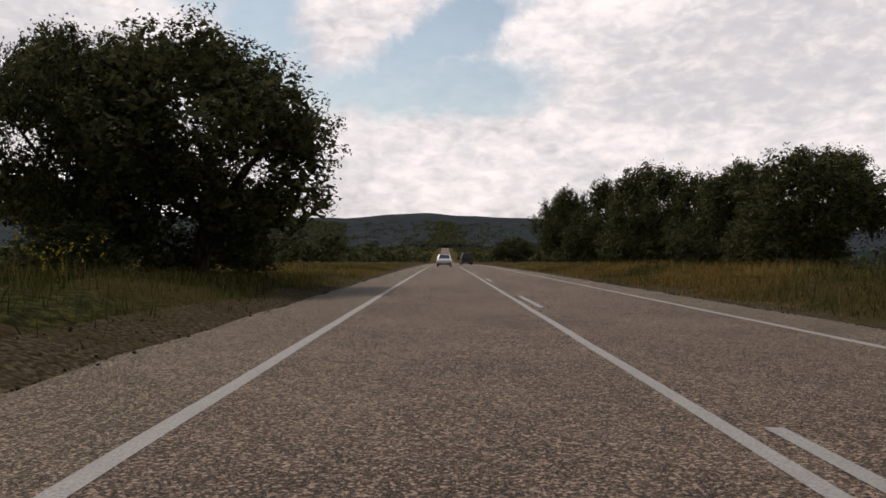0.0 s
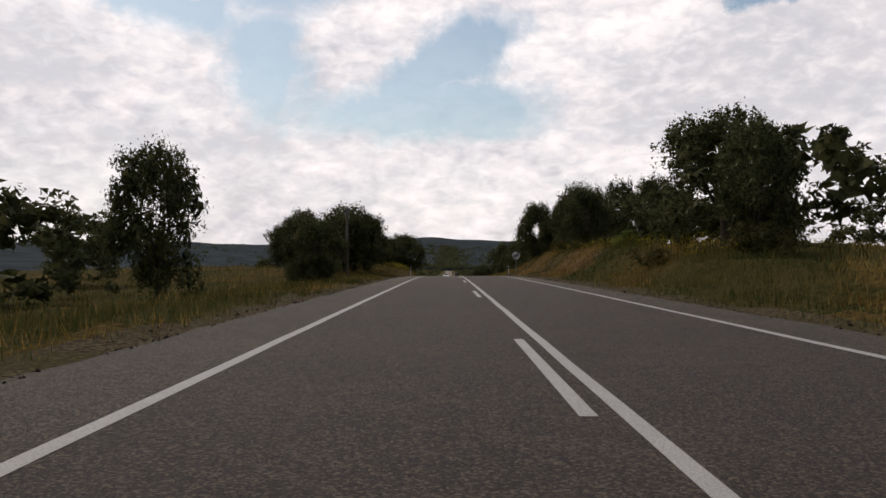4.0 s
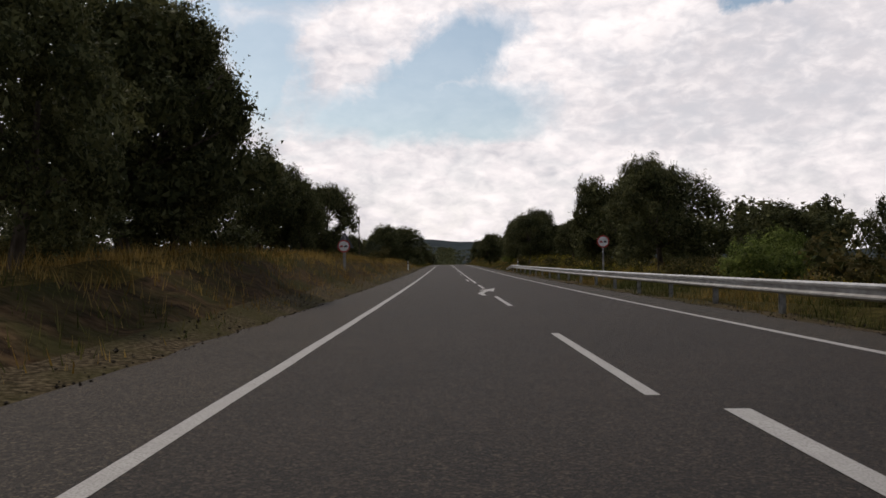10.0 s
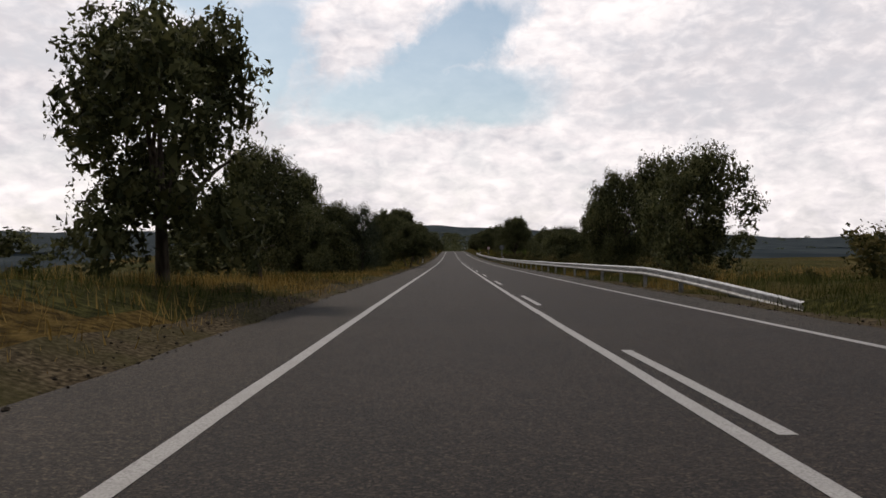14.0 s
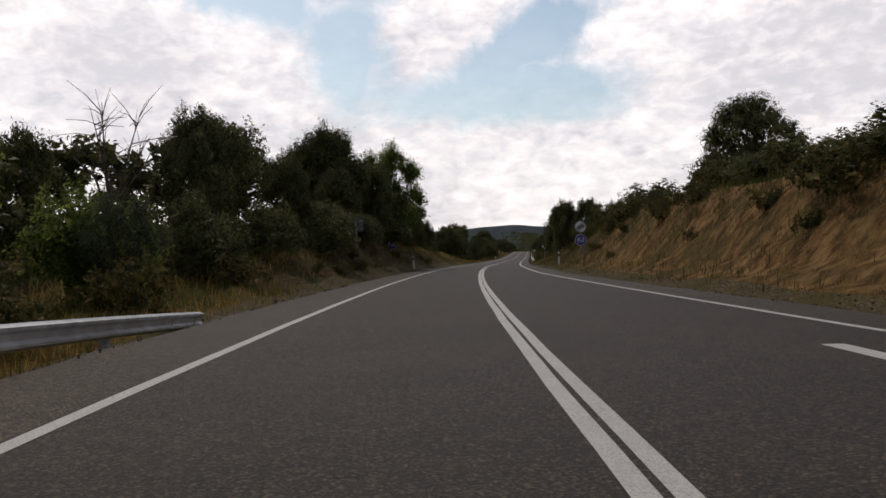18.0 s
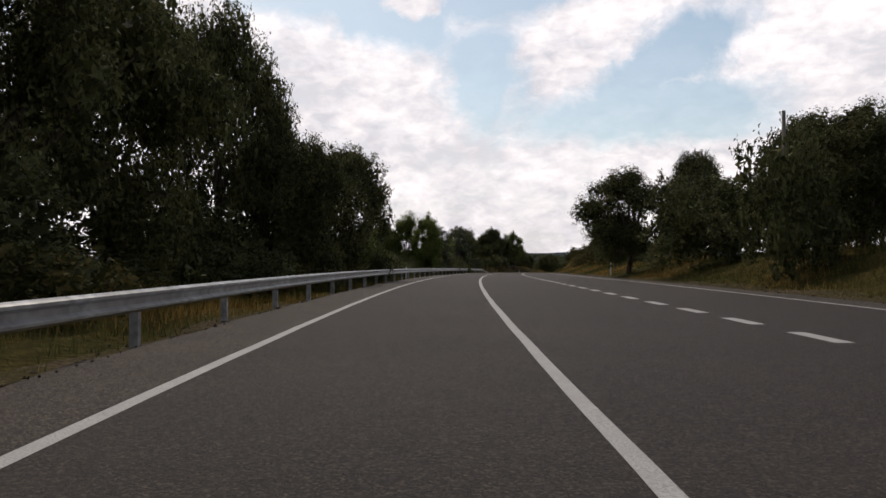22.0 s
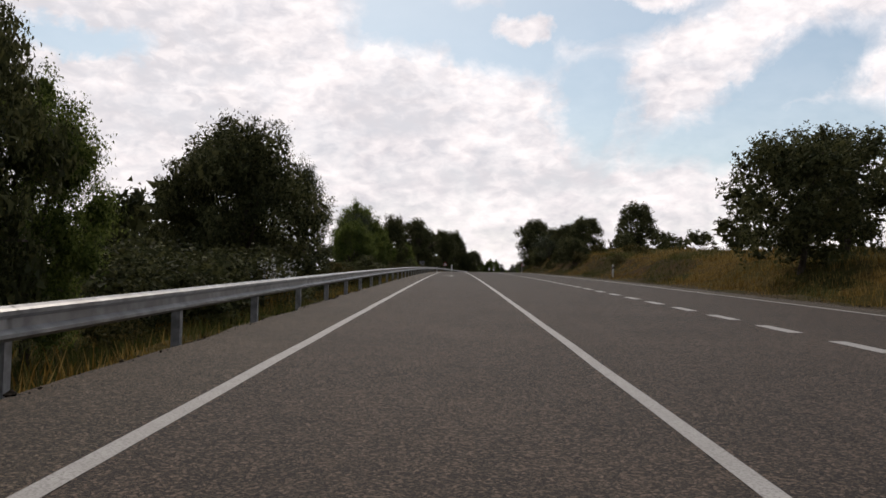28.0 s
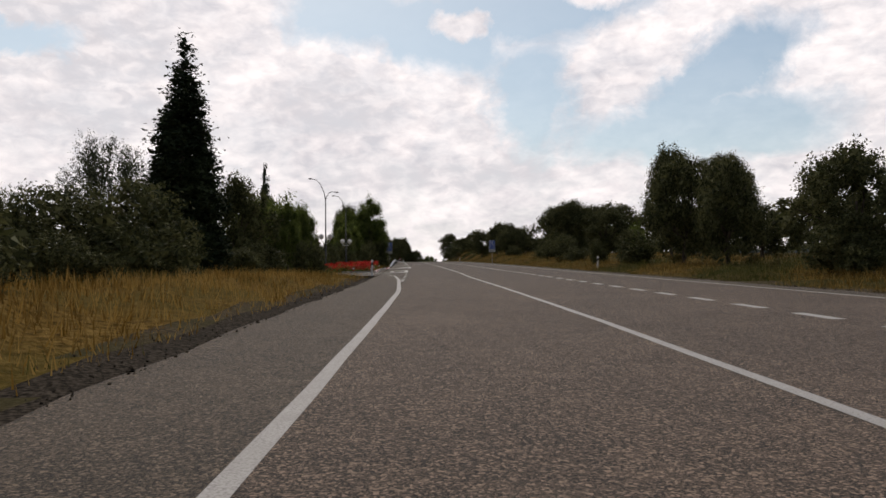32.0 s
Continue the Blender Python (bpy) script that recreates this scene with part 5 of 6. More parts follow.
        puff = tuft * r.uniform(0.6, 1.3, (m, 1, 1))
        q = (q[:, None, :] + r.normal(size=(m, per, 3)) * puff * np.array([1, 1, 0.8])).reshape(-1, 3)
        cs.append(q + np.array([bx, by, bz]))
        ns.append(np.repeat(d, per, 0))
    cs, ns = np.concatenate(cs), np.concatenate(ns)
    # fit the crown to the wanted height, foot and half width
    if shape in ("oak", "shrub"):
        z0, z1 = np.percentile(cs[:, 2], 1), np.percentile(cs[:, 2], 99.6)
        foot = 0.10 * height if trunk < 2.2 else 0.2 * height
        foot = 0.03 if shape == "shrub" else base * height if base else foot
        kz = (height - foot) / (z1 - z0)
        kr = spread / np.percentile(np.hypot(cs[:, 0], cs[:, 1]), 99.3)
        cs = (cs - np.array([0, 0, z0])) * np.array([kr, kr, kz]) + np.array([0, 0, foot])
        bl = [(bx * kr, by * kr, (bz - z0) * kz + foot, sz * kr, st * kz) for bx, by, bz, sz, st in bl]
    keep = cs[:, 2] > 0.03
    v, f = leaf_quads(cs[keep], ns[keep], leaf, r)
    crown = mesh_object("crown", v, f, mat, parent=root, flat=True)
    if core:
        # coarser sprays that fill each clump's heart
        whole = sum(b[3] ** 2 for b in bl)
        cs, ns = [], []
        for bx, by, bz, sz, st in bl:
            m = max(4, int(inner * 1.5 * sz * sz / whole))
            d = r.normal(size=(m, 3))
            d /= np.linalg.norm(d, axis=1, keepdims=True)
            q = d * (core + 0.2) * r.uniform(0.05, 1.0, (m, 1)) ** 0.5 * np.array([sz, sz, st]) + np.array([bx, by, bz])
            q[:, 2] = np.maximum(q[:, 2], 0.08)
            cs.append(q)
            ns.append(d)
        v, f = leaf_quads(np.concatenate(cs), np.concatenate(ns), leaf * 2.3, r)
        mesh_object("inner_foliage", v, f, mat, parent=root, flat=True)
    return root


KINDS = {}


def kind(key, count, name, label, **kw):
    KINDS[key] = [make_tree(name, label, 100 * len(KINDS) + i, **kw) for i in range(count)]
    KINDS[key].append((kw.get("height", 8.0), kw.get("spread", 4.5)))


OAKL = "dark green holm oak with a dense rounded crown"
kind("oak", 6, "oak_tree", OAKL + " beside the road", leaves=31000, leaf=0.062, blobs=34, inner=7500, tuft=0.14)
kind("mid", 5, "oak_tree", OAKL + " on dry grass", leaves=14000, leaf=0.10, blobs=26, inner=1800, tuft=0.2)
kind("far", 3, "oak_tree", OAKL + " in the distance", leaves=1400, leaf=0.24, blobs=10, inner=200, tuft=0.25)
kind("pair", 2, "oak_tree", "dark holm oak with two slender leaning trunks", leaves=50000, leaf=0.058, blobs=50, stems=2, trunk=2.6, core=0.45, inner=8000)
kind("open", 3, "cork_oak", "open-crowned oak with visible forking limbs", leaves=40000, leaf=0.066, blobs=26, trunk=1.9, core=0.50, limbs=13, inner=4500, base=0.22, limb=0.8)
kind("olive", 2, "olive_tree", "grey-green wild olive tree with feathery crown", leaves=24000, leaf=0.058, blobs=26, mat=OLIVE, core=0.35, stems=2, trunk=1.8, inner=2500)
kind("ash", 4, "ash_tree", "bright green leafy deciduous tree", leaves=34000, leaf=0.066, blobs=30, mat=BRIGHT, core=0.38, height=9.0, spread=4.0, trunk=2.0, limbs=12, inner=6500, tuft=0.2)
kind("poplar", 2, "poplar_tree", "slender poplar with upright sparse twigs", leaves=10000, leaf=0.08, blobs=22, mat=OLIVE, height=9.0, spread=1.3, trunk=1.2, shape="tall", core=0.0, shell=0.2, tuft=0.12)
kind("conifer", 2, "conifer_tree", "dark pointed young conifer", leaves=9000, leaf=0.075, blobs=16, mat=CONIFER, height=6.0, spread=1.4, trunk=0.5, shape="cone", inner=800, core=0.6, tuft=0.09)
kind("cypress", 1, "cypress_tree", "tall narrow dark green cypress", leaves=36000, leaf=0.06, blobs=30, mat=CONIFER, height=10.0, spread=1.25, trunk=0.3, shape="cone", core=0.7, shell=0.75, inner=2500, tuft=0.10)
kind("bush", 4, "bush", "dark green rounded evergreen bush", leaves=7000, leaf=0.056, blobs=14, height=3.0, spread=2.2, trunk=0.0, shape="shrub", inner=900, core=0.6, tuft=0.12)
kind("green_bush", 3, "bush", "bright green leafy bush", leaves=7000, leaf=0.06, blobs=14, mat=BRIGHT, height=3.0, spread=2.2, trunk=0.0, shape="shrub", core=0.5, inner=900, tuft=0.13)
kind("scrub", 3, "scrub_bush", "low olive-green scrub on the bank", leaves=1600, leaf=0.042, blobs=7, mat=WEED, height=1.2, spread=1.2, trunk=0.0, shape="shrub", core=0.45, inner=160, tuft=0.08)
kind("dead", 1, "dead_tree", "bare leafless tree with pale twigs", height=7.0, spread=3.6, trunk=2.2, blobs=14, bare=True)
used = {}


def plant(key, s, u, height, spread, dz=0.0):
    """A tree or bush of a kind on the ground, with its height and half width."""
    pool = KINDS[key]
    size = pool[-1]
    spread *= 1.08 if key in ("oak", "mid", "open") else 1.0
    n = used.get(key, 0)
    used[key] = n + 1
    proto = pool[n % (len(pool) - 1)]
    m = Matrix.Translation(Vector(stand(s, u, dz - 0.05))) @ Euler((0, 0, (n * 2.399) % 6.283)).to_matrix().to_4x4() @ Matrix.Diagonal((spread / size[1], spread / size[1], height / size[0], 1))
    return copy_thing(proto, m)


plant("mid", -144.0, 12.0, 5.0, 5.5)
plant("mid", -111.8, 17.0, 11.2, 5.0)
plant("mid", -84.7, 20.0, 9.8, 4.5)
plant("mid", -76.4, 22.0, 4.7, 2.9)
plant("mid", -74.0, 19.0, 10.1, 5.1)
plant("mid", -119.0, 17.5, 10.5, 4.0)
plant("mid", -97.0, 19.5, 11.0, 4.2)
plant("bush", -95.0, 17.0, 5.0, 4.0)
plant("bush", -80.0, 18.0, 5.2, 4.2)
plant("mid", -68.0, 22.0, 8.6, 4.0)
plant("mid", -63.1, 24.0, 9.2, 4.1)
plant("bush", -62.0, 19.0, 4.8, 3.4)
plant("bush", -50.0, 20.0, 4.6, 3.2)
plant("mid", -48.4, 24.0, 8.0, 3.3)
plant("mid", -43.8, 20.0, 7.1, 4.7)
plant("mid", -30.5, 22.5, 10.0, 3.4)
plant("bush", -28.1, -11.0, 2.0, 3.0)
plant("olive", -27.3, 18.0, 5.8, 2.3)
plant("oak", -26.2, -10.5, 8.9, 5.9)
plant("oak", -24.5, -14.0, 8.4, 3.7)
plant("bush", -19.7, -12.0, 1.6, 2.1)
plant("mid", -15.8, 18.0, 7.4, 3.5)
plant("mid", -5.3, 19.0, 9.8, 3.4)
plant("oak", 0.5, -17.0, 8.5, 3.5)
plant("mid", 1.5, 14.0, 5.4, 1.7)
plant("mid", 11.8, 20.5, 11.5, 4.0)
plant("oak", 15.2, -17.5, 6.8, 3.7)
plant("mid", 16.5, 25.0, 13.0, 4.4)
plant("oak", 19.8, 12.0, 9.4, 3.6)
plant("oak", 24.0, 14.5, 6.8, 3.2)
plant("oak", 24.8, -21.5, 7.4, 4.0)
plant("bush", 25.2, -14.0, 3.9, 4.4)
plant("mid", 30.0, 17.0, 10.4, 3.8)
plant("mid", 40.2, -18.0, 5.2, 2.6)
plant("mid", 45.1, 22.0, 8.5, 3.1)
plant("oak", 45.5, 13.0, 6.9, 2.8)
plant("bush", 50.7, -15.0, 2.7, 3.5)
plant("mid", 52.1, -16.0, 6.4, 2.7)
plant("oak", 52.2, 13.0, 6.6, 2.6)
plant("mid", 58.2, -11.0, 6.5, 4.4)
plant("mid", 58.8, 20.0, 6.1, 2.9)
plant("oak", 60.3, -8.5, 5.5, 2.1)
plant("oak", 66.1, -14.0, 5.7, 2.7)
plant("bush", 71.4, -12.0, 2.6, 1.9)
plant("green_bush", 73.8, 12.0, 1.4, 1.2)
plant("oak", 79.8, -10.0, 4.4, 2.1)
plant("bush", 80.5, -9.5, 2.0, 1.4)
plant("mid", 87.7, 14.0, 7.6, 4.4)
plant("mid", 96.0, -14.0, 7.2, 2.4)
plant("mid", 96.3, 12.0, 6.0, 2.2)
plant("mid", 113.6, -21.0, 9.9, 6.7)
plant("mid", 122.9, 24.0, 7.3, 2.9)
plant("mid", 124.1, -27.0, 6.7, 3.7)
plant("bush", 134.5, -9.0, 3.7, 2.4)
plant("mid", 140.0, 16.0, 6.0, 4.0)
plant("bush", 140.2, -8.5, 2.7, 1.9)
plant("oak", 151.5, 8.8, 7.2, 3.8)
plant("mid", 158.0, 24.0, 9.0, 3.5)
plant("oak", 166.0, 14.5, 7.8, 4.9)
plant("bush", 163.0, 15.0, 5.4, 3.8)
plant("bush", 152.0, 16.0, 3.6, 3.6)
plant("mid", 158.0, -19.0, 6.0, 4.5)
plant("mid", 163.5, -16.0, 7.0, 3.8)
plant("bush", 167.0, -15.5, 4.2, 3.6)
plant("oak", 170.8, -10.5, 8.2, 5.2)
plant("bush", 173.5, -13.2, 3.2, 2.6)
plant("ash", 181.2, -24.0, 7.4, 3.4)
plant("oak", 186.5, -12.5, 7.5, 4.0)
plant("olive", 187.6, -15.0, 4.7, 2.0)
plant("green_bush", 193.1, -19.0, 5.1, 1.8)
plant("oak", 198.5, 11.0, 7.6, 3.0)
plant("green_bush", 199.0, 9.0, 1.7, 1.7)
plant("olive", 201.1, -12.5, 3.1, 1.0)
plant("oak", 203.2, 10.0, 6.8, 2.6)
plant("mid", 209.8, -16.0, 4.2, 2.4)
plant("oak", 211.2, 12.0, 7.7, 4.1)
plant("mid", 217.8, 18.0, 6.2, 3.9)
plant("mid", 224.0, -14.0, 3.7, 2.2)
plant("oak", 224.5, 15.0, 5.3, 2.6)
plant("open", 228.5, 8.8, 6.2, 2.8)
plant("mid", 231.0, -15.0, 3.4, 2.0)
plant("oak", 253.5, -12.5, 7.2, 3.5)
plant("open", 254.9, 16.0, 9.5, 3.6)
plant("oak", 257.0, 11.0, 7.8, 2.2)
plant("mid", 258.0, 13.0, 7.4, 4.0)
plant("oak", 267.5, -13.0, 6.9, 2.8)
plant("oak", 272.4, -11.0, 5.0, 1.4)
plant("oak", 272.9, -14.0, 7.4, 3.7)
plant("oak", 273.5, 12.0, 7.0, 3.5)
plant("mid", 276.1, 18.0, 4.1, 3.0)
plant("green_bush", 286.6, 14.0, 2.5, 1.8)
plant("mid", 289.5, 22.0, 4.3, 2.0)
plant("bush", 290.4, -12.0, 2.6, 3.1)
plant("mid", 291.1, 16.0, 3.6, 1.1)
plant("green_bush", 293.0, 10.0, 2.1, 1.8)
plant("oak", 293.6, -11.5, 9.4, 3.1)
plant("oak", 295.0, -12.5, 9.4, 4.9)
plant("bush", 300.6, -12.0, 2.1, 2.2)
plant("oak", 305.1, -10.5, 6.4, 2.6)
plant("open", 306.5, 10.5, 8.1, 3.5)
plant("mid", 322.0, 22.0, 4.8, 3.5)
plant("oak", 325.0, 14.6, 5.7, 3.2)
plant("oak", 326.3, -12.5, 5.9, 2.6)
plant("bush", 326.8, 13.4, 3.4, 2.4)
plant("bush", 332.6, -7.6, 1.0, 0.9)
plant("oak", 333.6, -12.5, 8.3, 2.7)
plant("oak", 335.7, -10.4, 7.3, 2.8)
plant("bush", 335.7, -11.0, 2.4, 1.2)
plant("mid", 336.2, 14.0, 3.9, 2.1)
plant("mid", 339.2, 22.0, 4.4, 3.5)
plant("bush", 341.5, 12.0, 3.4, 2.3)
plant("mid", 345.2, -24.0, 6.8, 3.8)
plant("pair", 347.4, -6.4, 5.8, 2.5)
plant("oak", 347.4, 13.0, 4.3, 2.1)
plant("bush", 354.4, 10.0, 3.2, 1.9)
plant("oak", 356.5, 12.5, 5.0, 3.4)
plant("bush", 359.3, 11.0, 2.9, 1.8)
plant("mid", 368.0, -20.0, 4.7, 1.5)
plant("bush", 369.4, -11.0, 3.4, 1.9)
plant("pair", 371.6, -6.1, 4.75, 2.7)
plant("bush", 373.0, -8.5, 2.5, 0.9)
plant("bush", 377.3, -9.0, 4.2, 1.3)
plant("mid", 385.0, 16.0, 10.0, 3.6)
plant("oak", 385.0, 11.3, 6.5, 2.1)
plant("open", 387.2, -14.0, 8.7, 1.9)
plant("bush", 389.2, -9.0, 2.8, 1.4)
plant("oak", 391.6, 11.0, 8.0, 2.6)
plant("olive", 392.2, -8.5, 5.3, 2.0)
plant("oak", 391.5, -10.8, 5.7, 2.6)
plant("oak", 393.1, -13.5, 5.9, 2.8)
plant("bush", 395.5, -9.5, 2.4, 1.7)
plant("oak", 396.2, -12.0, 5.0, 3.0)
plant("bush", 400.4, -10.0, 2.2, 1.4)
plant("mid", 409.6, 11.0, 7.0, 2.9)
plant("oak", 416.1, -10.0, 5.9, 2.5)
plant("mid", 428.3, -9.5, 7.6, 3.4)
plant("oak", 434.6, 13.0, 7.5, 3.5)
plant("oak", 444.4, -9.5, 5.8, 3.4)
plant("mid", 452.0, 15.0, 5.9, 1.8)
plant("oak", 452.0, 10.5, 7.0, 3.9)
plant("mid", 462.0, 18.0, 7.5, 3.3)
plant("oak", 468.2, 10.5, 6.2, 2.1)
plant("oak", 469.9, -10.5, 4.8, 2.5)
plant("mid", 473.7, -14.0, 6.0, 2.5)
plant("oak", 478.7, -10.5, 4.3, 1.7)
plant("oak", 485.2, 9.0, 6.2, 2.0)
plant("oak", 486.5, 11.8, 5.5, 2.2)
plant("green_bush", 489.0, -12.5, 5.4, 2.8)
plant("bush", 489.0, 13.0, 4.5, 2.8)
plant("bush", 493.1, 12.0, 1.5, 2.7)
plant("oak", 496.1, -9.9, 5.4, 3.3)
plant("bush", 499.5, -8.6, 1.7, 1.9)
plant("oak", 501.5, -9.4, 6.0, 3.1)
plant("scrub", 502.5, 13.0, 2.4, 1.1)
plant("bush", 507.1, 14.0, 3.1, 1.8)
plant("olive", 512.3, 15.0, 3.2, 1.9)
plant("ash", 511.6, -7.9, 9.0, 3.0)
plant("oak", 516.0, -9.5, 6.0, 3.0)
plant("oak", 517.9, -12.5, 7.8, 3.9)
plant("oak", 518.4, -12.0, 8.4, 2.7)
plant("bush", 520.9, 13.0, 2.9, 2.9)
plant("mid", 521.0, -20.0, 8.5, 5.5)
plant("oak", 521.8, -10.6, 4.8, 2.2)
plant("bush", 523.5, -9.0, 0.8, 1.7)
plant("bush", 528.1, -10.0, 1.0, 1.7)
plant("open", 529.2, 17.0, 6.6, 3.1)
plant("bush", 532.1, 14.0, 1.8, 1.8)
plant("oak", 538.0, -10.0, 4.3, 1.6)
plant("bush", 539.4, 15.0, 1.7, 2.2)
plant("oak", 539.8, -13.0, 5.8, 2.1)
plant("green_bush", 542.9, -12.0, 1.8, 2.5)
plant("oak", 544.8, -12.0, 6.3, 2.0)
plant("bush", 548.2, -13.0, 2.5, 1.6)
plant("mid", 548.9, -17.0, 5.5, 1.7)
plant("bush", 549.2, 14.0, 1.3, 1.8)
plant("dead", 551.0, -12.5, 6.8, 1.9)
plant("bush", 552.0, -9.4, 3.0, 1.9)
plant("green_bush", 556.0, -10.6, 3.2, 2.2)
plant("olive", 557.5, -9.2, 3.0, 1.1)
plant("bush", 561.0, -12.5, 3.6, 2.4)
plant("scrub", 560.0, -7.8, 1.5, 1.3)
plant("bush", 545.8, -8.6, 2.4, 1.7)
plant("scrub", 553.0, -7.3, 1.2, 1.2)
plant("bush", 536.5, 13.4, 2.1, 2.4)
plant("bush", 545.0, 13.2, 2.0, 2.6)
plant("bush", 551.0, 13.8, 2.1, 2.4)
plant("bush", 554.8, 12.0, 1.1, 3.2)
plant("bush", 556.5, 14.2, 2.2, 2.6)
plant("bush", 561.5, 14.6, 2.4, 2.6)
plant("bush", 566.5, 15.2, 2.6, 2.4)
plant("olive", 559.5, 16.0, 2.3, 1.1)
plant("ash", 562.3, -12.0, 7.3, 2.5)
plant("olive", 563.7, 17.0, 2.6, 1.3)
plant("ash", 568.4, -11.0, 6.8, 3.0)
plant("ash", 577.7, -13.4, 6.9, 2.6)
plant("green_bush", 579.8, -10.5, 4.5, 2.5)
plant("oak", 582.3, 14.0, 3.0, 1.4)
plant("mid", 585.0, 27.5, 10.5, 5.0)
plant("mid", 585.6, 16.0, 4.0, 1.6)
plant("ash", 587.5, -12.2, 6.4, 2.0)
plant("bush", 588.4, 20.0, 1.8, 3.7)
plant("poplar", 586.7, -7.2, 7.7, 1.9)
plant("green_bush", 591.0, -9.5, 3.9, 1.7)
plant("ash", 594.0, -11.0, 5.5, 2.2)
plant("open", 598.5, 16.0, 6.8, 3.5)
plant("bush", 605.2, 18.0, 1.6, 3.1)
plant("poplar", 603.0, -7.8, 5.6, 1.1)
plant("green_bush", 601.0, -9.4, 3.2, 2.0)
plant("ash", 607.5, -9.0, 5.7, 1.5)
plant("poplar", 608.5, -7.2, 6.9, 1.5)
plant("bush", 615.3, -9.5, 3.9, 2.7)
plant("ash", 616.8, -10.2, 8.3, 2.6)
plant("ash", 617.9, -13.0, 7.7, 2.5)
plant("ash", 618.1, -12.0, 6.3, 2.0)
plant("poplar", 618.1, -13.0, 8.8, 0.5)
plant("ash", 619.2, -7.5, 7.5, 2.3)
plant("poplar", 619.9, -13.0, 7.5, 0.4)
plant("oak", 623.2, 13.5, 5.9, 2.4)
plant("bush", 624.1, -9.0, 3.1, 1.5)
plant("green_bush", 638.6, -9.5, 3.8, 2.1)
plant("open", 639.5, 18.0, 9.5, 3.3)
plant("green_bush", 643.1, -10.0, 5.2, 2.2)
plant("open", 647.5, 11.0, 8.1, 3.8)
plant("oak", 650.0, 16.5, 6.2, 3.9)
plant("bush", 654.0, -10.0, 3.3, 2.1)
plant("oak", 658.0, 20.5, 8.5, 4.2)
plant("oak", 660.2, -8.2, 8.9, 3.4)
plant("bush", 660.4, 13.0, 5.5, 3.8)
plant("oak", 663.5, -11.5, 10.5, 3.4)
plant("bush", 667.4, 16.0, 5.2, 3.7)
plant("oak", 668.0, -12.8, 15.3, 3.7)
plant("bush", 672.0, -12.0, 5.5, 3.4)
plant("oak", 668.5, -8.4, 8.0, 2.8)
plant("oak", 672.5, 16.0, 6.1, 3.4)
plant("bush", 675.0, 11.9, 6.0, 2.5)
plant("bush", 680.9, -16.0, 4.3, 5.8)
plant("open", 684.0, -14.0, 13.3, 5.0)
plant("oak", 678.0, -13.5, 13.0, 4.0)
plant("open", 686.0, 19.0, 9.0, 4.6)
plant("bush", 687.9, 13.0, 4.8, 2.2)
plant("bush", 693.1, -20.0, 3.4, 4.1)
plant("mid", 695.2, -26.0, 5.0, 2.3)
plant("conifer", 698.0, -16.0, 4.8, 1.1)
plant("mid", 699.0, 23.5, 8.0, 4.2)
plant("olive", 701.5, -18.0, 5.0, 1.5)
plant("conifer", 701.5, -16.0, 5.5, 0.5)
plant("bush", 707.1, 13.0, 3.8, 1.1)
plant("conifer", 712.0, -15.0, 4.9, 0.8)
plant("bush", 713.8, -14.0, 2.5, 1.4)
plant("bush", 726.5, 14.0, 2.4, 2.8)
plant("oak", 729.0, 14.0, 3.5, 2.3)
plant("oak", 728.0, -12.5, 9.3, 4.4)
plant("mid", 720.5, -14.6, 8.2, 3.0)
plant("bush", 740.2, 13.0, 3.2, 2.3)
plant("bush", 740.5, -16.0, 2.7, 2.7)
plant("bush", 744.0, -16.0, 3.1, 1.2)
plant("oak", 744.2, 13.2, 9.2, 4.4)
plant("bush", 745.8, -10.0, 2.2, 0.9)
plant("open", 747.5, -11.0, 10.6, 4.7)
plant("green_bush", 748.8, 17.0, 3.6, 3.2)
plant("mid", 750.0, 32.5, 11.0, 4.8)
plant("bush", 759.6, 13.0, 3.9, 2.1)
plant("bush", 762.7, -11.0, 3.3, 2.3)
plant("mid", 758.5, 16.8, 4.5, 2.6)
plant("mid", 763.5, 15.8, 4.3, 2.6)
plant("oak", 764.0, 21.0, 6.3, 3.4)
plant("mid", 768.8, 15.4, 4.7, 2.6)
plant("bush", 769.4, 12.5, 3.5, 1.7)
plant("green_bush", 775.1, -10.0, 3.0, 2.4)
plant("bush", 775.3, -10.0, 2.9, 1.2)
plant("olive", 777.0, 13.8, 4.0, 3.1)
plant("mid", 781.4, 16.0, 4.7, 2.5)
plant("ash", 781.6, -9.5, 4.8, 1.1)
plant("poplar", 784.1, -10.0, 5.7, 0.6)
plant("green_bush", 785.0, -9.5, 4.2, 2.3)
plant("ash", 786.5, -9.0, 4.6, 1.2)
plant("green_bush", 791.9, -10.0, 4.8, 1.1)
plant("mid", 792.3, 16.0, 4.8, 1.8)
plant("oak", 796.1, -11.5, 6.0, 1.9)
plant("bush", 797.9, 13.0, 3.6, 1.7)
plant("oak", 804.5, -11.0, 5.0, 1.5)
plant("oak", 805.6, 13.0, 3.3, 2.1)
plant("oak", 806.0, -9.3, 7.6, 2.3)
plant("ash", 811.0, -11.5, 7.4, 2.6)
plant("ash", 806.8, -13.5, 9.4, 3.6)
plant("ash", 815.7, -9.5, 5.0, 1.5)
plant("olive", 813.5, -12.8, 7.8, 2.6)
plant("ash", 817.8, -10.0, 5.0, 1.3)
plant("ash", 828.3, -11.0, 6.0, 2.4)
plant("olive", 846.6, -12.0, 9.0, 2.8)
plant("mid", 855.0, 20.0, 7.0, 4.0)
plant("mid", 861.5, -12.5, 8.5, 3.0)
plant("mid", 863.8, 13.5, 6.2, 3.2)
plant("oak", 864.2, -11.0, 8.5, 3.5)
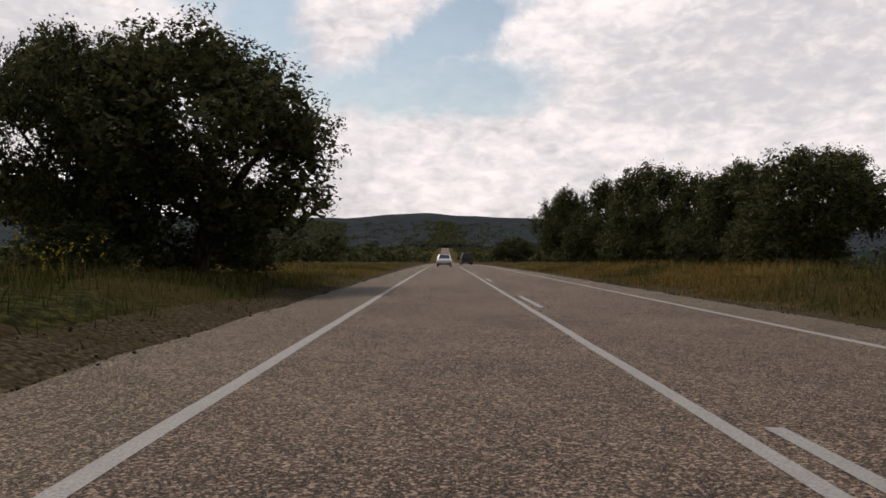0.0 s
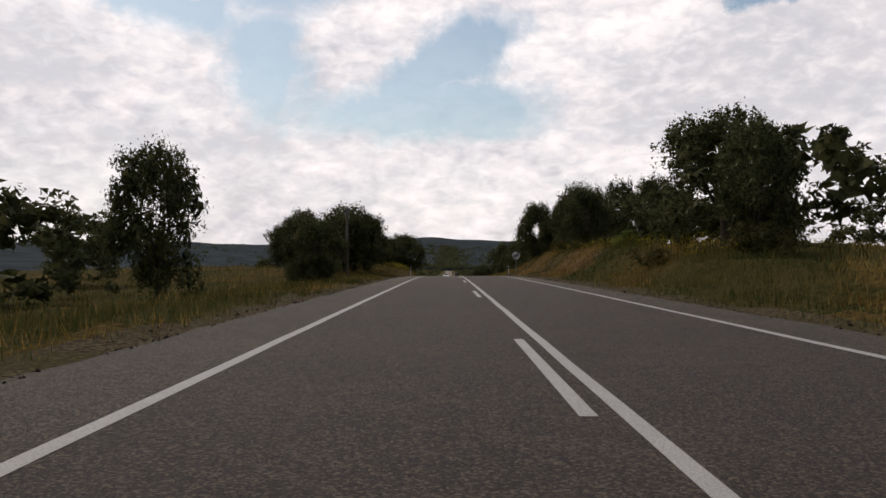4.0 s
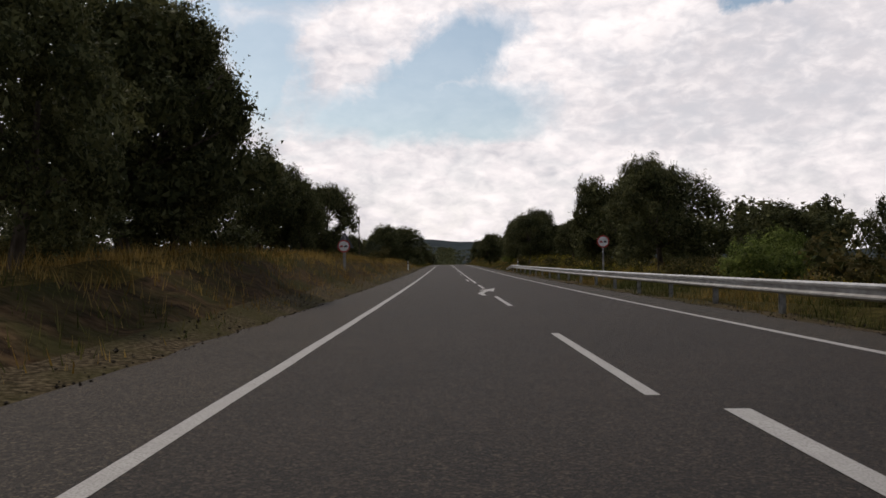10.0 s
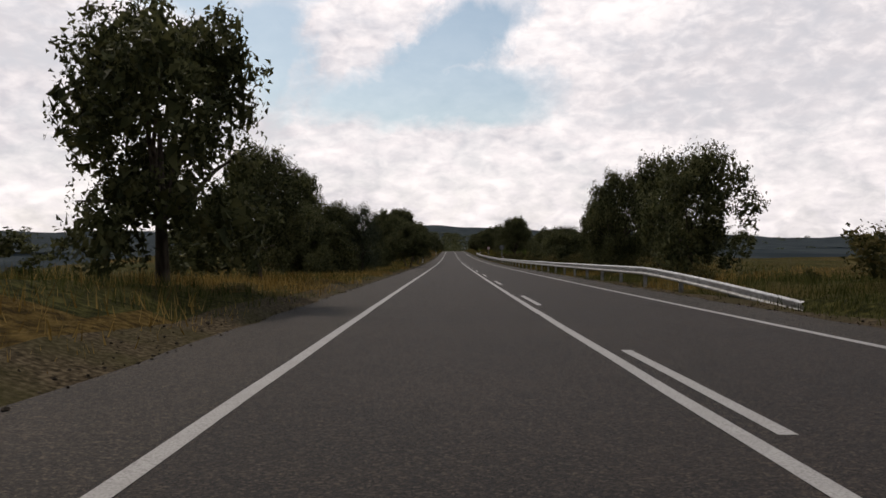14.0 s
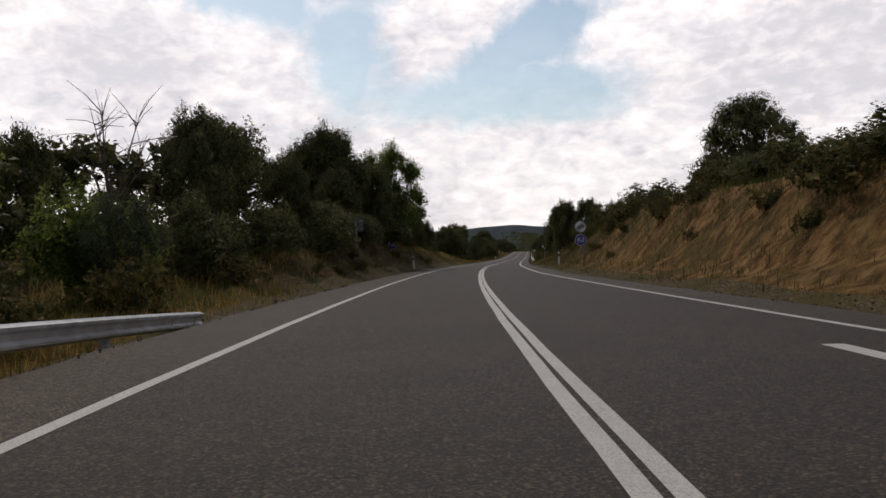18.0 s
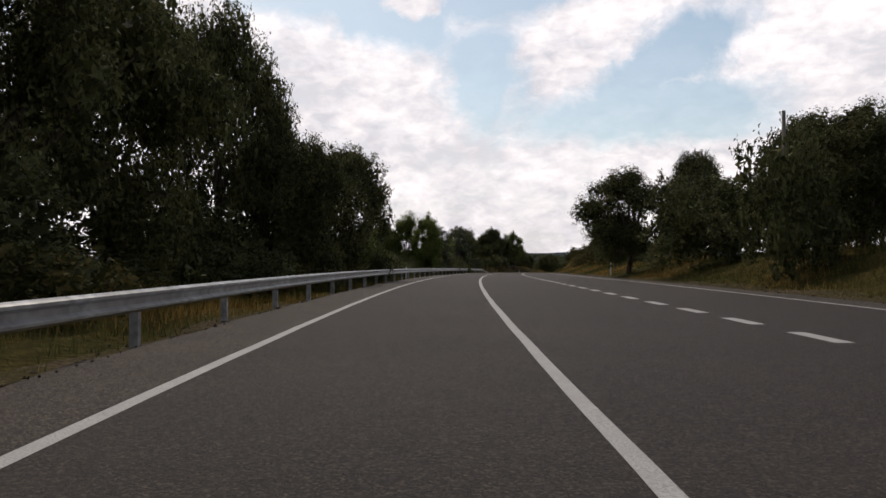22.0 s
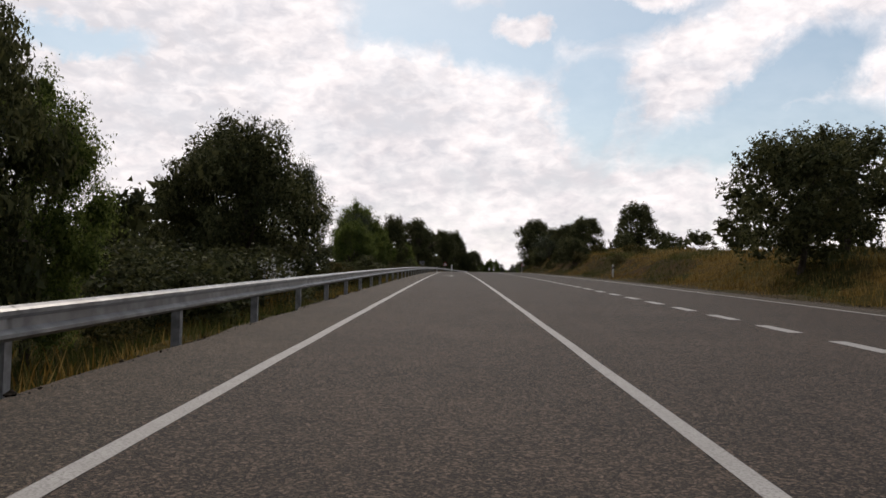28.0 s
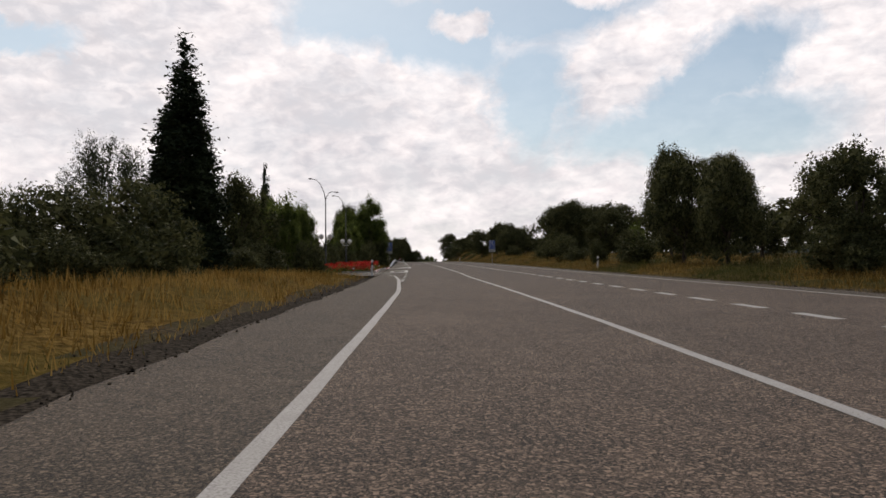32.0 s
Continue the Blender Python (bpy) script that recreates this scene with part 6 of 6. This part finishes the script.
plant("mid", 870.5, 16.0, 6.3, 2.2)
plant("bush", 878.3, 20.0, 5.4, 4.1)
plant("ash", 879.9, -11.0, 6.5, 2.0)
plant("mid", 881.0, 27.0, 9.3, 5.0)
plant("oak", 883.0, -11.0, 8.0, 2.2)
plant("olive", 884.2, -11.0, 7.4, 2.3)
plant("mid", 884.8, -40.0, 6.9, 4.2)
plant("oak", 885.5, 17.0, 5.4, 3.3)
plant("bush", 889.4, -10.0, 4.5, 2.4)
plant("open", 890.0, -14.0, 12.5, 2.8)
plant("mid", 890.1, -44.0, 6.1, 4.3)
plant("poplar", 891.5, -13.0, 10.5, 0.7)
plant("bush", 893.2, 16.0, 2.1, 1.9)
plant("ash", 893.3, -10.0, 5.0, 1.3)
plant("ash", 894.7, -11.0, 8.1, 2.5)
plant("mid", 899.5, -45.0, 6.2, 4.1)
plant("bush", 899.6, -10.5, 5.9, 3.7)
plant("mid", 904.0, 24.0, 6.6, 4.5)
plant("poplar", 904.9, -24.0, 10.0, 1.0)
plant("bush", 906.2, -11.0, 6.3, 4.0)
plant("green_bush", 908.2, -8.8, 4.6, 1.8)
plant("ash", 909.0, -9.5, 8.3, 3.3)
plant("poplar", 910.7, -23.0, 12.1, 1.3)
plant("mid", 910.8, 28.0, 8.0, 7.1)
plant("poplar", 912.6, -26.0, 11.7, 1.3)
plant("ash", 912.7, -9.0, 11.2, 3.5)
plant("poplar", 913.6, -23.5, 12.2, 2.1)
plant("bush", 914.1, -8.6, 5.0, 2.5)
plant("mid", 914.3, -18.0, 6.8, 2.6)
plant("mid", 920.2, -21.5, 8.8, 2.6)
plant("ash", 914.7, -12.5, 10.2, 2.9)
plant("ash", 914.9, -13.5, 6.4, 2.0)
plant("poplar", 916.7, -23.0, 11.2, 1.0)
plant("oak", 917.5, 20.5, 8.1, 4.1)
plant("green_bush", 920.3, -14.0, 6.8, 2.6)
plant("ash", 920.4, -11.5, 7.8, 2.2)
plant("bush", 920.6, -11.0, 4.9, 2.4)
plant("bush", 924.4, 16.0, 3.2, 2.5)
plant("ash", 924.9, -12.0, 7.0, 1.9)
plant("bush", 925.6, -8.6, 4.0, 1.6)
plant("bush", 926.6, -15.0, 4.7, 1.8)
plant("oak", 927.8, 23.0, 6.2, 3.0)
plant("bush", 929.8, -9.0, 3.4, 1.1)
plant("bush", 933.8, -11.5, 4.7, 2.3)
plant("bush", 934.9, -16.0, 4.4, 1.9)
plant("mid", 938.8, 30.0, 5.4, 4.7)
plant("open", 939.0, 34.0, 12.0, 4.3)
plant("bush", 939.1, 14.0, 3.2, 2.7)
plant("bush", 942.6, -12.5, 3.6, 1.9)
plant("bush", 944.3, 15.0, 1.7, 1.9)
plant("bush", 946.4, -14.0, 3.3, 1.7)
plant("open", 949.5, 23.5, 11.7, 2.8)
plant("mid", 955.6, 30.0, 5.2, 3.5)
plant("bush", 956.5, 14.0, 2.4, 1.2)
plant("green_bush", 958.6, 17.0, 3.9, 1.3)
plant("conifer", 960.1, -16.0, 10.0, 1.2)
plant("bush", 960.8, 16.0, 3.0, 2.5)
plant("ash", 965.9, -12.0, 5.0, 1.1)
plant("green_bush", 966.8, -15.0, 6.6, 3.6)
plant("ash", 972.0, -14.5, 5.6, 1.7)
plant("mid", 966.8, 18.0, 8.6, 3.3)
plant("conifer", 971.2, -14.0, 7.7, 0.8)
plant("bush", 972.6, -10.5, 1.8, 1.5)
plant("mid", 972.7, 19.0, 7.9, 2.9)
plant("ash", 973.6, -11.0, 5.0, 1.2)
plant("ash", 976.1, -11.5, 4.9, 1.3)
plant("bush", 977.8, -10.0, 2.2, 1.2)
plant("bush", 984.3, -12.0, 1.9, 2.3)
plant("cypress", 989.5, -14.0, 11.5, 2.5)
plant("mid", 983.0, -13.2, 5.8, 2.2)
plant("green_bush", 976.8, -14.0, 5.6, 2.4)
plant("mid", 992.3, 16.0, 5.8, 3.0)
plant("bush", 994.4, 15.0, 2.7, 2.4)
plant("olive", 995.5, -15.0, 5.7, 1.9)
plant("bush", 997.6, -12.0, 2.5, 1.8)
plant("bush", 1003.9, -14.0, 2.8, 1.1)
plant("bush", 1005.6, -11.5, 1.4, 1.3)
plant("bush", 1011.9, -10.0, 0.7, 0.5)


# ---------------------------------------------------------------- grass, weeds, stones
def strip(n, s0, s1, d0, d1, side, r, power=1.0):
    """Random places beside the asphalt: arc length, offset across, distance from its edge."""
    s = r.uniform(s0, s1, n)
    d = d0 + (d1 - d0) * r.uniform(0, 1, n) ** power
    edge = np.interp(s, *WIDE) if side > 0 else -np.interp(s, *WEST)
    return s, side * (edge + d), d


def blades(places, height, width, r, lean=0.45):
    """One narrow blade at each place."""
    n = len(places)
    a = r.uniform(0, 2 * np.pi, n)
    w = width * r.uniform(0.6, 1.3, n)
    side = np.stack([np.cos(a) * w, np.sin(a) * w, np.zeros(n)], -1)
    b = r.uniform(0, 2 * np.pi, n)
    bend = np.stack([np.cos(b), np.sin(b), np.zeros(n)], -1) * (height * lean * r.uniform(0.2, 1.2, n))[:, None]
    up = np.zeros((n, 3))
    up[:, 2] = height
    v = np.stack([places - side, places + side, places + bend + up], 1)
    f = np.arange(3 * n).reshape(n, 3)
    return v.reshape(-1, 3), f


def grow(name, label, count, d0, d1, tall, width, power, seed):
    r = np.random.default_rng(seed)
    sets = {True: ([], []), False: ([], []), None: ([], [])}
    for side, dry in ((-1, DRY_L), (1, DRY_R)):
        s, u, d = strip(count, -70, 1040, d0, d1, side, r, power)
        # clumps: keep where a rough field is high
        field = np.sin(s * 0.9 + 3 * np.sin(u * 0.7)) * np.sin(u * 1.3 + s * 0.23) + 0.6 * np.sin(s * 2.3 + u * 1.9)
        keep = field + r.normal(0, 0.6, len(s)) > -0.55
        if side < 0:
            keep &= ~((s > 936) & (s < 979) & (u > -16))
        # bare faces of the cuttings carry little
        rise = np.interp(s, (LEFT if side < 0 else RIGHT)[0], (LEFT if side < 0 else RIGHT)[2])
        bare = ((rise > 2.3) & (d > 0.6) & (d < 3.2)) | ((side < 0) & (rise > 0.7) & (s < 560) & (d > 0.4) & (d < 2.4))
        keep &= ~(bare & (r.uniform(0, 1, len(s)) > (0.45 if side < 0 else 0.6)))
        s, u, d = s[keep], u[keep], d[keep]
        z = land(s, u) + np.clip(d / 1.5, 0, 1) * jitter(s, u) * 1.2
        p = at_many(s, u, z - 0.03)
        is_dry = np.interp(s, *dry) + 0.35 * np.sin(s * 0.31 + u * 0.5) + r.normal(0, 0.12, len(s)) > 0.5
        h = tall * r.uniform(0.45, 1.25, len(s)) * np.clip(0.35 + d / 2.2, 0.35, 1.0)
        rich = is_dry & (s > 975) & (side < 0)
        for flag in (True, False, None):
            m = rich if flag is None else (is_dry == flag) & ~rich
            sets[flag][0].append(p[m])
            sets[flag][1].append(h[m])
    for flag, (ps, hs) in sets.items():
        v, f = blades(np.concatenate(ps), np.concatenate(hs), width, r)
        ob = mesh_object(name, v, f, RICH if flag is None else STRAW if flag else GREEN, flat=True)
        tagged(ob, ("bright golden " if flag is None else "dry straw " if flag else "green ") + label, "grass", kind="stuff")


grow("verge_grass", "grass tufts along the verge", 400000, 0.3, 6.0, 0.36, 0.011, 0.8, 11)
grow("meadow_grass", "meadow grass behind the verge", 160000, 5.0, 30.0, 0.50, 0.024, 1.3, 12)


def stones():
    r = np.random.default_rng(5)
    vs, fs = [], []
    for side in (-1, 1):
        s, u, d = strip(13000, -40, 1030, -0.12, 0.9, side, r, 1.6)
        p = at_many(s, u, np.where(d < 0, -0.01, land(s, u) + 0.01))
        sz = r.uniform(0.008, 0.032, len(s)) * np.where(r.uniform(0, 1, len(s)) < 0.04, 2.2, 1.0)
        oct_ = np.array([[1, 0, 0], [-0.9, 0.2, 0], [0, 1, 0.1], [0.1, -1, 0], [0, 0.1, 0.7], [0, 0, -0.6]])
        v = p[:, None, :] + oct_[None] * sz[:, None, None] * r.uniform(0.6, 1.3, (len(s), 6, 1))
        f = np.array([[0, 2, 4], [2, 1, 4], [1, 3, 4], [3, 0, 4], [2, 0, 5], [1, 2, 5], [3, 1, 5], [0, 3, 5]])
        base = sum(len(x) for x in vs)
        vs.append(v.reshape(-1, 3))
        fs.append((f[None] + 6 * np.arange(len(s))[:, None, None]).reshape(-1, 3) + base)
    ob = mesh_object("gravel", np.concatenate(vs), np.concatenate(fs), GRAVEL, flat=True)
    tagged(ob, "loose stones and gravel along the asphalt edge", "gravel", kind="stuff")


stones()


def flowers():
    r = np.random.default_rng(3)
    red = material("red_flowers", [(0.30, 0.012, 0.012), (0.50, 0.025, 0.02), (0.60, 0.06, 0.04)], 2, 3, 0.7, 0, per_island=0.5, through_light=0.3)
    n = 22000
    s = r.uniform(947, 967, n)
    u = -6.75 - r.uniform(0, 1, n) * (1.7 + 0.4 * np.sin(s * 0.8) + np.clip((s - 957) / 3.0, 0, 2.4))
    # plants stand in clumps with gaps
    lump = np.sin(s * 2.6 + 1.2 * np.sin(u * 2.0)) * np.sin(u * 3.1 + s * 0.7)
    keep = lump + r.normal(0, 0.2, n) > -0.2
    s, u, lump = s[keep], u[keep], lump[keep]
    n = len(s)
    h = (0.16 + 0.44 * r.uniform(0, 1, n) ** 0.6) * (0.85 + 0.5 * lump)
    p = at_many(s, u, land(s, u) + h)
    v, f = leaf_quads(p, np.tile([0, 0, 1.0], (n, 1)), 0.05, r)
    tagged(mesh_object("red_flowers", v, f, red, flat=True), "bed of dense red flowering bushes behind the kerb", "flowers", kind="stuff")
    hh = h * r.uniform(0.1, 0.95, n)
    p2 = at_many(s + r.normal(0, 0.1, n), u + r.normal(0, 0.1, n), land(s, u) + hh)
    v, f = leaf_quads(p2, np.tile([0, 0, 1.0], (n, 1)), 0.06, r)
    n3 = 5200
    s, u = r.uniform(945, 967.2, n3), -6.35 - 0.9 * r.uniform(0, 1, n3) ** 1.5
    v3, f3 = blades(at_many(s, u, land(s, u) - 0.05), r.uniform(0.1, 0.36, n3), 0.006, r)
    tagged(mesh_object("bed_grass", v3, f3, STRAW, flat=True), "dry grass tufts before the red flowers", "grass", kind="stuff")
    tagged(mesh_object("flower_leaves", v, f, BRIGHT, flat=True), "green leaves of the red flower bed", "foliage", kind="stuff")


flowers()


def yellow_weeds():
    """Flowering weeds on the bank tops."""
    r = np.random.default_rng(29)
    gold = material("yellow_flowers", [(0.22, 0.17, 0.012), (0.36, 0.28, 0.02), (0.46, 0.38, 0.05)], 2, 3, 0.8, 0, per_island=0.5, through_light=0.3)
    vs, fs, hs, ps = [], [], [], []
    for s0, s1, side, d0, d1, n in ((-14, 30, -1, 2.6, 8.0, 5200), (52, 100, 1, 4.0, 10.0, 2600), (168, 240, 1, 3.2, 9.0, 4200), (246, 320, 1, 2.4, 7.0, 2600)):
        s, u, d = strip(n, s0, s1, d0, d1, side, r)
        clump = np.sin(s * 1.3 + 2 * np.sin(u * 0.9)) * np.sin(u * 1.1 + s * 0.3) + r.normal(0, 0.25, n) > 0.1
        s, u, d = s[clump], u[clump], d[clump]
        h = r.uniform(0.35, 0.85, len(s))
        ground_z = land(s, u) + np.clip(d / 1.5, 0, 1) * jitter(s, u) * 1.2
        ps.append(at_many(s, u, ground_z + h))
        hs.append(at_many(s, u, ground_z - 0.03))
        vs.append(h)
    top, low, h = np.concatenate(ps), np.concatenate(hs), np.concatenate(vs)
    v, f = leaf_quads(np.repeat(top, 3, 0) + r.normal(0, 0.06, (3 * len(top), 3)), np.tile([0, 0, 1.0], (3 * len(top), 1)), 0.032, r)
    tagged(mesh_object("yellow_flowers", v, f, gold, flat=True), "yellow flowering weeds on the grassy bank tops", "flowers", kind="stuff")
    v, f = blades(low, h, 0.010, r, 0.2)
    tagged(mesh_object("flower_stems", v, f, GREEN, flat=True), "green stems of the yellow flowering weeds", "foliage", kind="stuff")


yellow_weeds()


def plume_grass(s, u, k=1.0):
    """A clump of tall pale feathery grass."""
    r = np.random.default_rng(int(s))
    root = thing("plume_grass", "tall pale feathery grass clump behind the guard rail", "grass", Matrix.Translation(Vector(stand(s, u))))
    n = int(46 * k * k)
    base = np.column_stack([r.normal(0, 0.35 * k, n), r.normal(0, 0.35 * k, n), np.zeros(n)])
    v, f = blades(base, k * r.uniform(0.9, 1.7, n), 0.012, r, 0.25)
    mesh_object("stems", v, f, STRAW, parent=root, flat=True)
    tips = v.reshape(-1, 3, 3)[:, 2]
    v, f = leaf_quads(np.repeat(tips, 7, 0) + r.normal(0, 1, (7 * n, 3)) * np.array([0.03, 0.03, 0.11]), np.tile([0, 0, 1.0], (7 * n, 1)), 0.035, r)
    mesh_object("plumes", v, f, WHITE, parent=root, flat=True)


plume_grass(872.0, -7.4)
plume_grass(625.0, -5.9, 0.6)


# weeds and scrub on the banks
r6 = np.random.default_rng(21)
for s0, s1, side, d0, d1, n, key, hh in ((300, 430, 1, 3.0, 9, 22, "scrub", 1.5), (500, 545, -1, 0.9, 3.4, 44, "scrub", 0.5), (500, 600, 1, 2.2, 5, 40, "scrub", 0.7), (700, 800, 1, 2.2, 5, 40, "scrub", 0.8), (985, 1030, -1, 4.5, 9, 16, "bush", 2.6), (505, 545, -1, 2.4, 5.0, 26, "bush", 1.7), (566, 690, -1, 2.6, 6.0, 30, "bush", 2.6), (500, 620, 1, 3.0, 8, 42, "scrub", 1.6), (690, 830, 1, 3.2, 9, 40, "scrub", 1.0), (480, 540, -1, 2.8, 6, 14, "scrub", 1.5),
                                         (560, 700, -1, 1.8, 6, 34, "scrub", 1.5), (780, 910, -1, 1.8, 5, 30, "scrub", 1.6), (0, 60, -1, 2.5, 8, 10, "scrub", 0.9), (30, 100, 1, 3, 9, 16, "scrub", 1.3),
                                         (180, 320, -1, 3, 9, 18, "scrub", 1.1), (180, 240, 1, 3, 8, 12, "scrub", 1.2), (565, 700, -1, 4, 9, 22, "green_bush", 2.0), (790, 920, -1, 3.5, 8, 26, "bush", 2.2),
                                         (240, 430, 1, 3.0, 8, 26, "scrub", 1.0), (940, 1000, 1, 6, 14, 8, "scrub", 1.0)):
    for k in range(n * 7 // 10 if key == "scrub" else n):
        s = float(r6.uniform(s0, s1))
        d = float(r6.uniform(d0, d1))
        u = side * (d + (float(np.interp(s, *WIDE)) if side > 0 else -float(np.interp(s, *WEST))))
        h = hh * float(r6.uniform(0.6, 1.3))
        plant(key, s, u, h, h * float(r6.uniform(0.8, 1.2)))


# rows of oaks behind the first ones, as one wood
wood_v, wood_f = [], []


def add_far_oak(n, s, u, height, spread):
    proto = KINDS["far"][n % 3]
    a, size = n * 2.399, KINDS["far"][-1]
    k = np.array([spread / size[1], spread / size[1], height / size[0]])
    turn = np.array([[math.cos(a), -math.sin(a), 0], [math.sin(a), math.cos(a), 0], [0, 0, 1]])
    for child in proto.children:
        if child.name.split(".")[0] not in ("crown", "inner_foliage"):
            continue
        me = child.data
        v = np.empty(len(me.vertices) * 3, np.float32)
        me.vertices.foreach_get("co", v)
        f = np.empty(len(me.loops), np.int32)
        me.loops.foreach_get("vertex_index", f)
        wood_f.append(f.reshape(-1, 3) + sum(len(w) for w in wood_v))
        wood_v.append((v.reshape(-1, 3) * k) @ turn.T + np.array(stand(s, u, -0.05)))


wood_n = 0
for s0, s1, side, d0, d1, n in ((-150, 60, 1, 16, 45, 22), (60, 190, 1, 20, 50, 14), (190, 330, 1, 22, 45, 12), (420, 520, 1, 14, 40, 14), (640, 900, 1, 16, 42, 34), (880, 1000, 1, 18, 50, 30), (20, 110, 1, 10, 30, 12), (180, 260, 1, 12, 30, 14),
                                (-150, -20, -1, 10, 40, 14), (60, 130, -1, 14, 40, 10), (270, 400, -1, 14, 40, 16), (430, 560, -1, 10, 36, 22), (560, 720, -1, 9, 32, 30), (740, 900, -1, 9, 30, 32), (870, 930, -1, 12, 30, 10)):
    for k in range(n):
        s = float(r6.uniform(s0, s1))
        d = float(r6.uniform(d0, d1))
        u = side * (d + (float(np.interp(s, *WIDE)) if side > 0 else -float(np.interp(s, *WEST))))
        h = float(r6.uniform(3.8, 6.4))
        add_far_oak(wood_n, s, u, h, h * float(r6.uniform(0.5, 0.75)))
        wood_n += 1
tagged(mesh_object("oak_wood", np.concatenate(wood_v), np.concatenate(wood_f), OAK, flat=True), "dark oak wood standing behind the roadside trees", "woods", kind="stuff")


def plain_woods():
    """Oak woods over the plain far behind the road's first bend of view."""
    r = np.random.default_rng(19)
    n = 2300
    s = r.uniform(-1150, -175, n)
    u = r.uniform(-165, 165, n)
    keep = np.abs(u) > 9 + 8 * r.uniform(0, 1, n)
    s, u = s[keep], u[keep]
    p = at_many(s, u, land(s, u))
    n, per = len(p), 34
    d = r.normal(size=(n, per, 3))
    d /= np.linalg.norm(d, axis=2, keepdims=True)
    big = r.uniform(0.7, 1.25, (n, 1, 1))
    c = p[:, None, :] + (d * np.array([3.2, 3.2, 2.0]) * r.uniform(0.5, 1, (n, per, 1)) + np.array([0, 0, 2.4])) * big
    v, f = leaf_quads(c.reshape(-1, 3), d.reshape(-1, 3), 0.95, r)
    tagged(mesh_object("plain_woods", v, f, OAK, flat=True), "dark oak woods covering the distant plain", "woods", kind="stuff")


plain_woods()


def far_woods():
    """Clumps of distant trees over the outer land and the hills."""
    r = np.random.default_rng(9)
    n = 5200
    k = np.where(r.uniform(0, 1, n) < 0.6, r.integers(-45, 100, n), r.integers(0, len(RINGS[0][0]), n)) % len(RINGS[0][0])
    f = r.uniform(0.35, 4.6, n)
    j = f.astype(int)
    w = (f - j)[:, None]
    verts = np.stack([ring for ring in RINGS[1]])
    p = verts[j, k] * (1 - w) + verts[j + 1, k] * w
    q = verts[j, (k + 1) % verts.shape[1]] * (1 - w) + verts[j + 1, (k + 1) % verts.shape[1]] * w
    m = r.uniform(0, 1, (n, 1))
    p = p * (1 - m) + q * m
    far = np.linalg.norm(p[:, :2] - np.array([cx[i0], cy[i0]]), axis=1)
    p, far = p[(far > 240) & (far < 2600)], far[(far > 240) & (far < 2600)]
    n = len(p)
    per = 26
    d = r.normal(size=(n, per, 3))
    d /= np.linalg.norm(d, axis=2, keepdims=True)
    size = (2.6 + far / 420)[:, None, None]
    c = p[:, None, :] + d * size * np.array([1.5, 1.5, 0.8]) * r.uniform(0.4, 1, (n, per, 1)) + np.array([0, 0, 1.8])
    v, f = leaf_quads(c.reshape(-1, 3), d.reshape(-1, 3), 1.0, r)
    grow_ = np.repeat(size.reshape(-1), per * 3)[:, None] * 0.30
    mid = np.repeat(c.reshape(-1, 3), 3, 0)
    v = mid + (v - mid) * grow_
    tagged(mesh_object("distant_woods", v, f, OAK, flat=True), "distant scattered oak woods over plain and hills", "woods", kind="stuff")


far_woods()

# the patterns that the trees were copied from are taken out
for pool in KINDS.values():
    for ob in pool[:-1]:
        for o in [*ob.children_recursive, ob]:
            bpy.data.objects.remove(o)
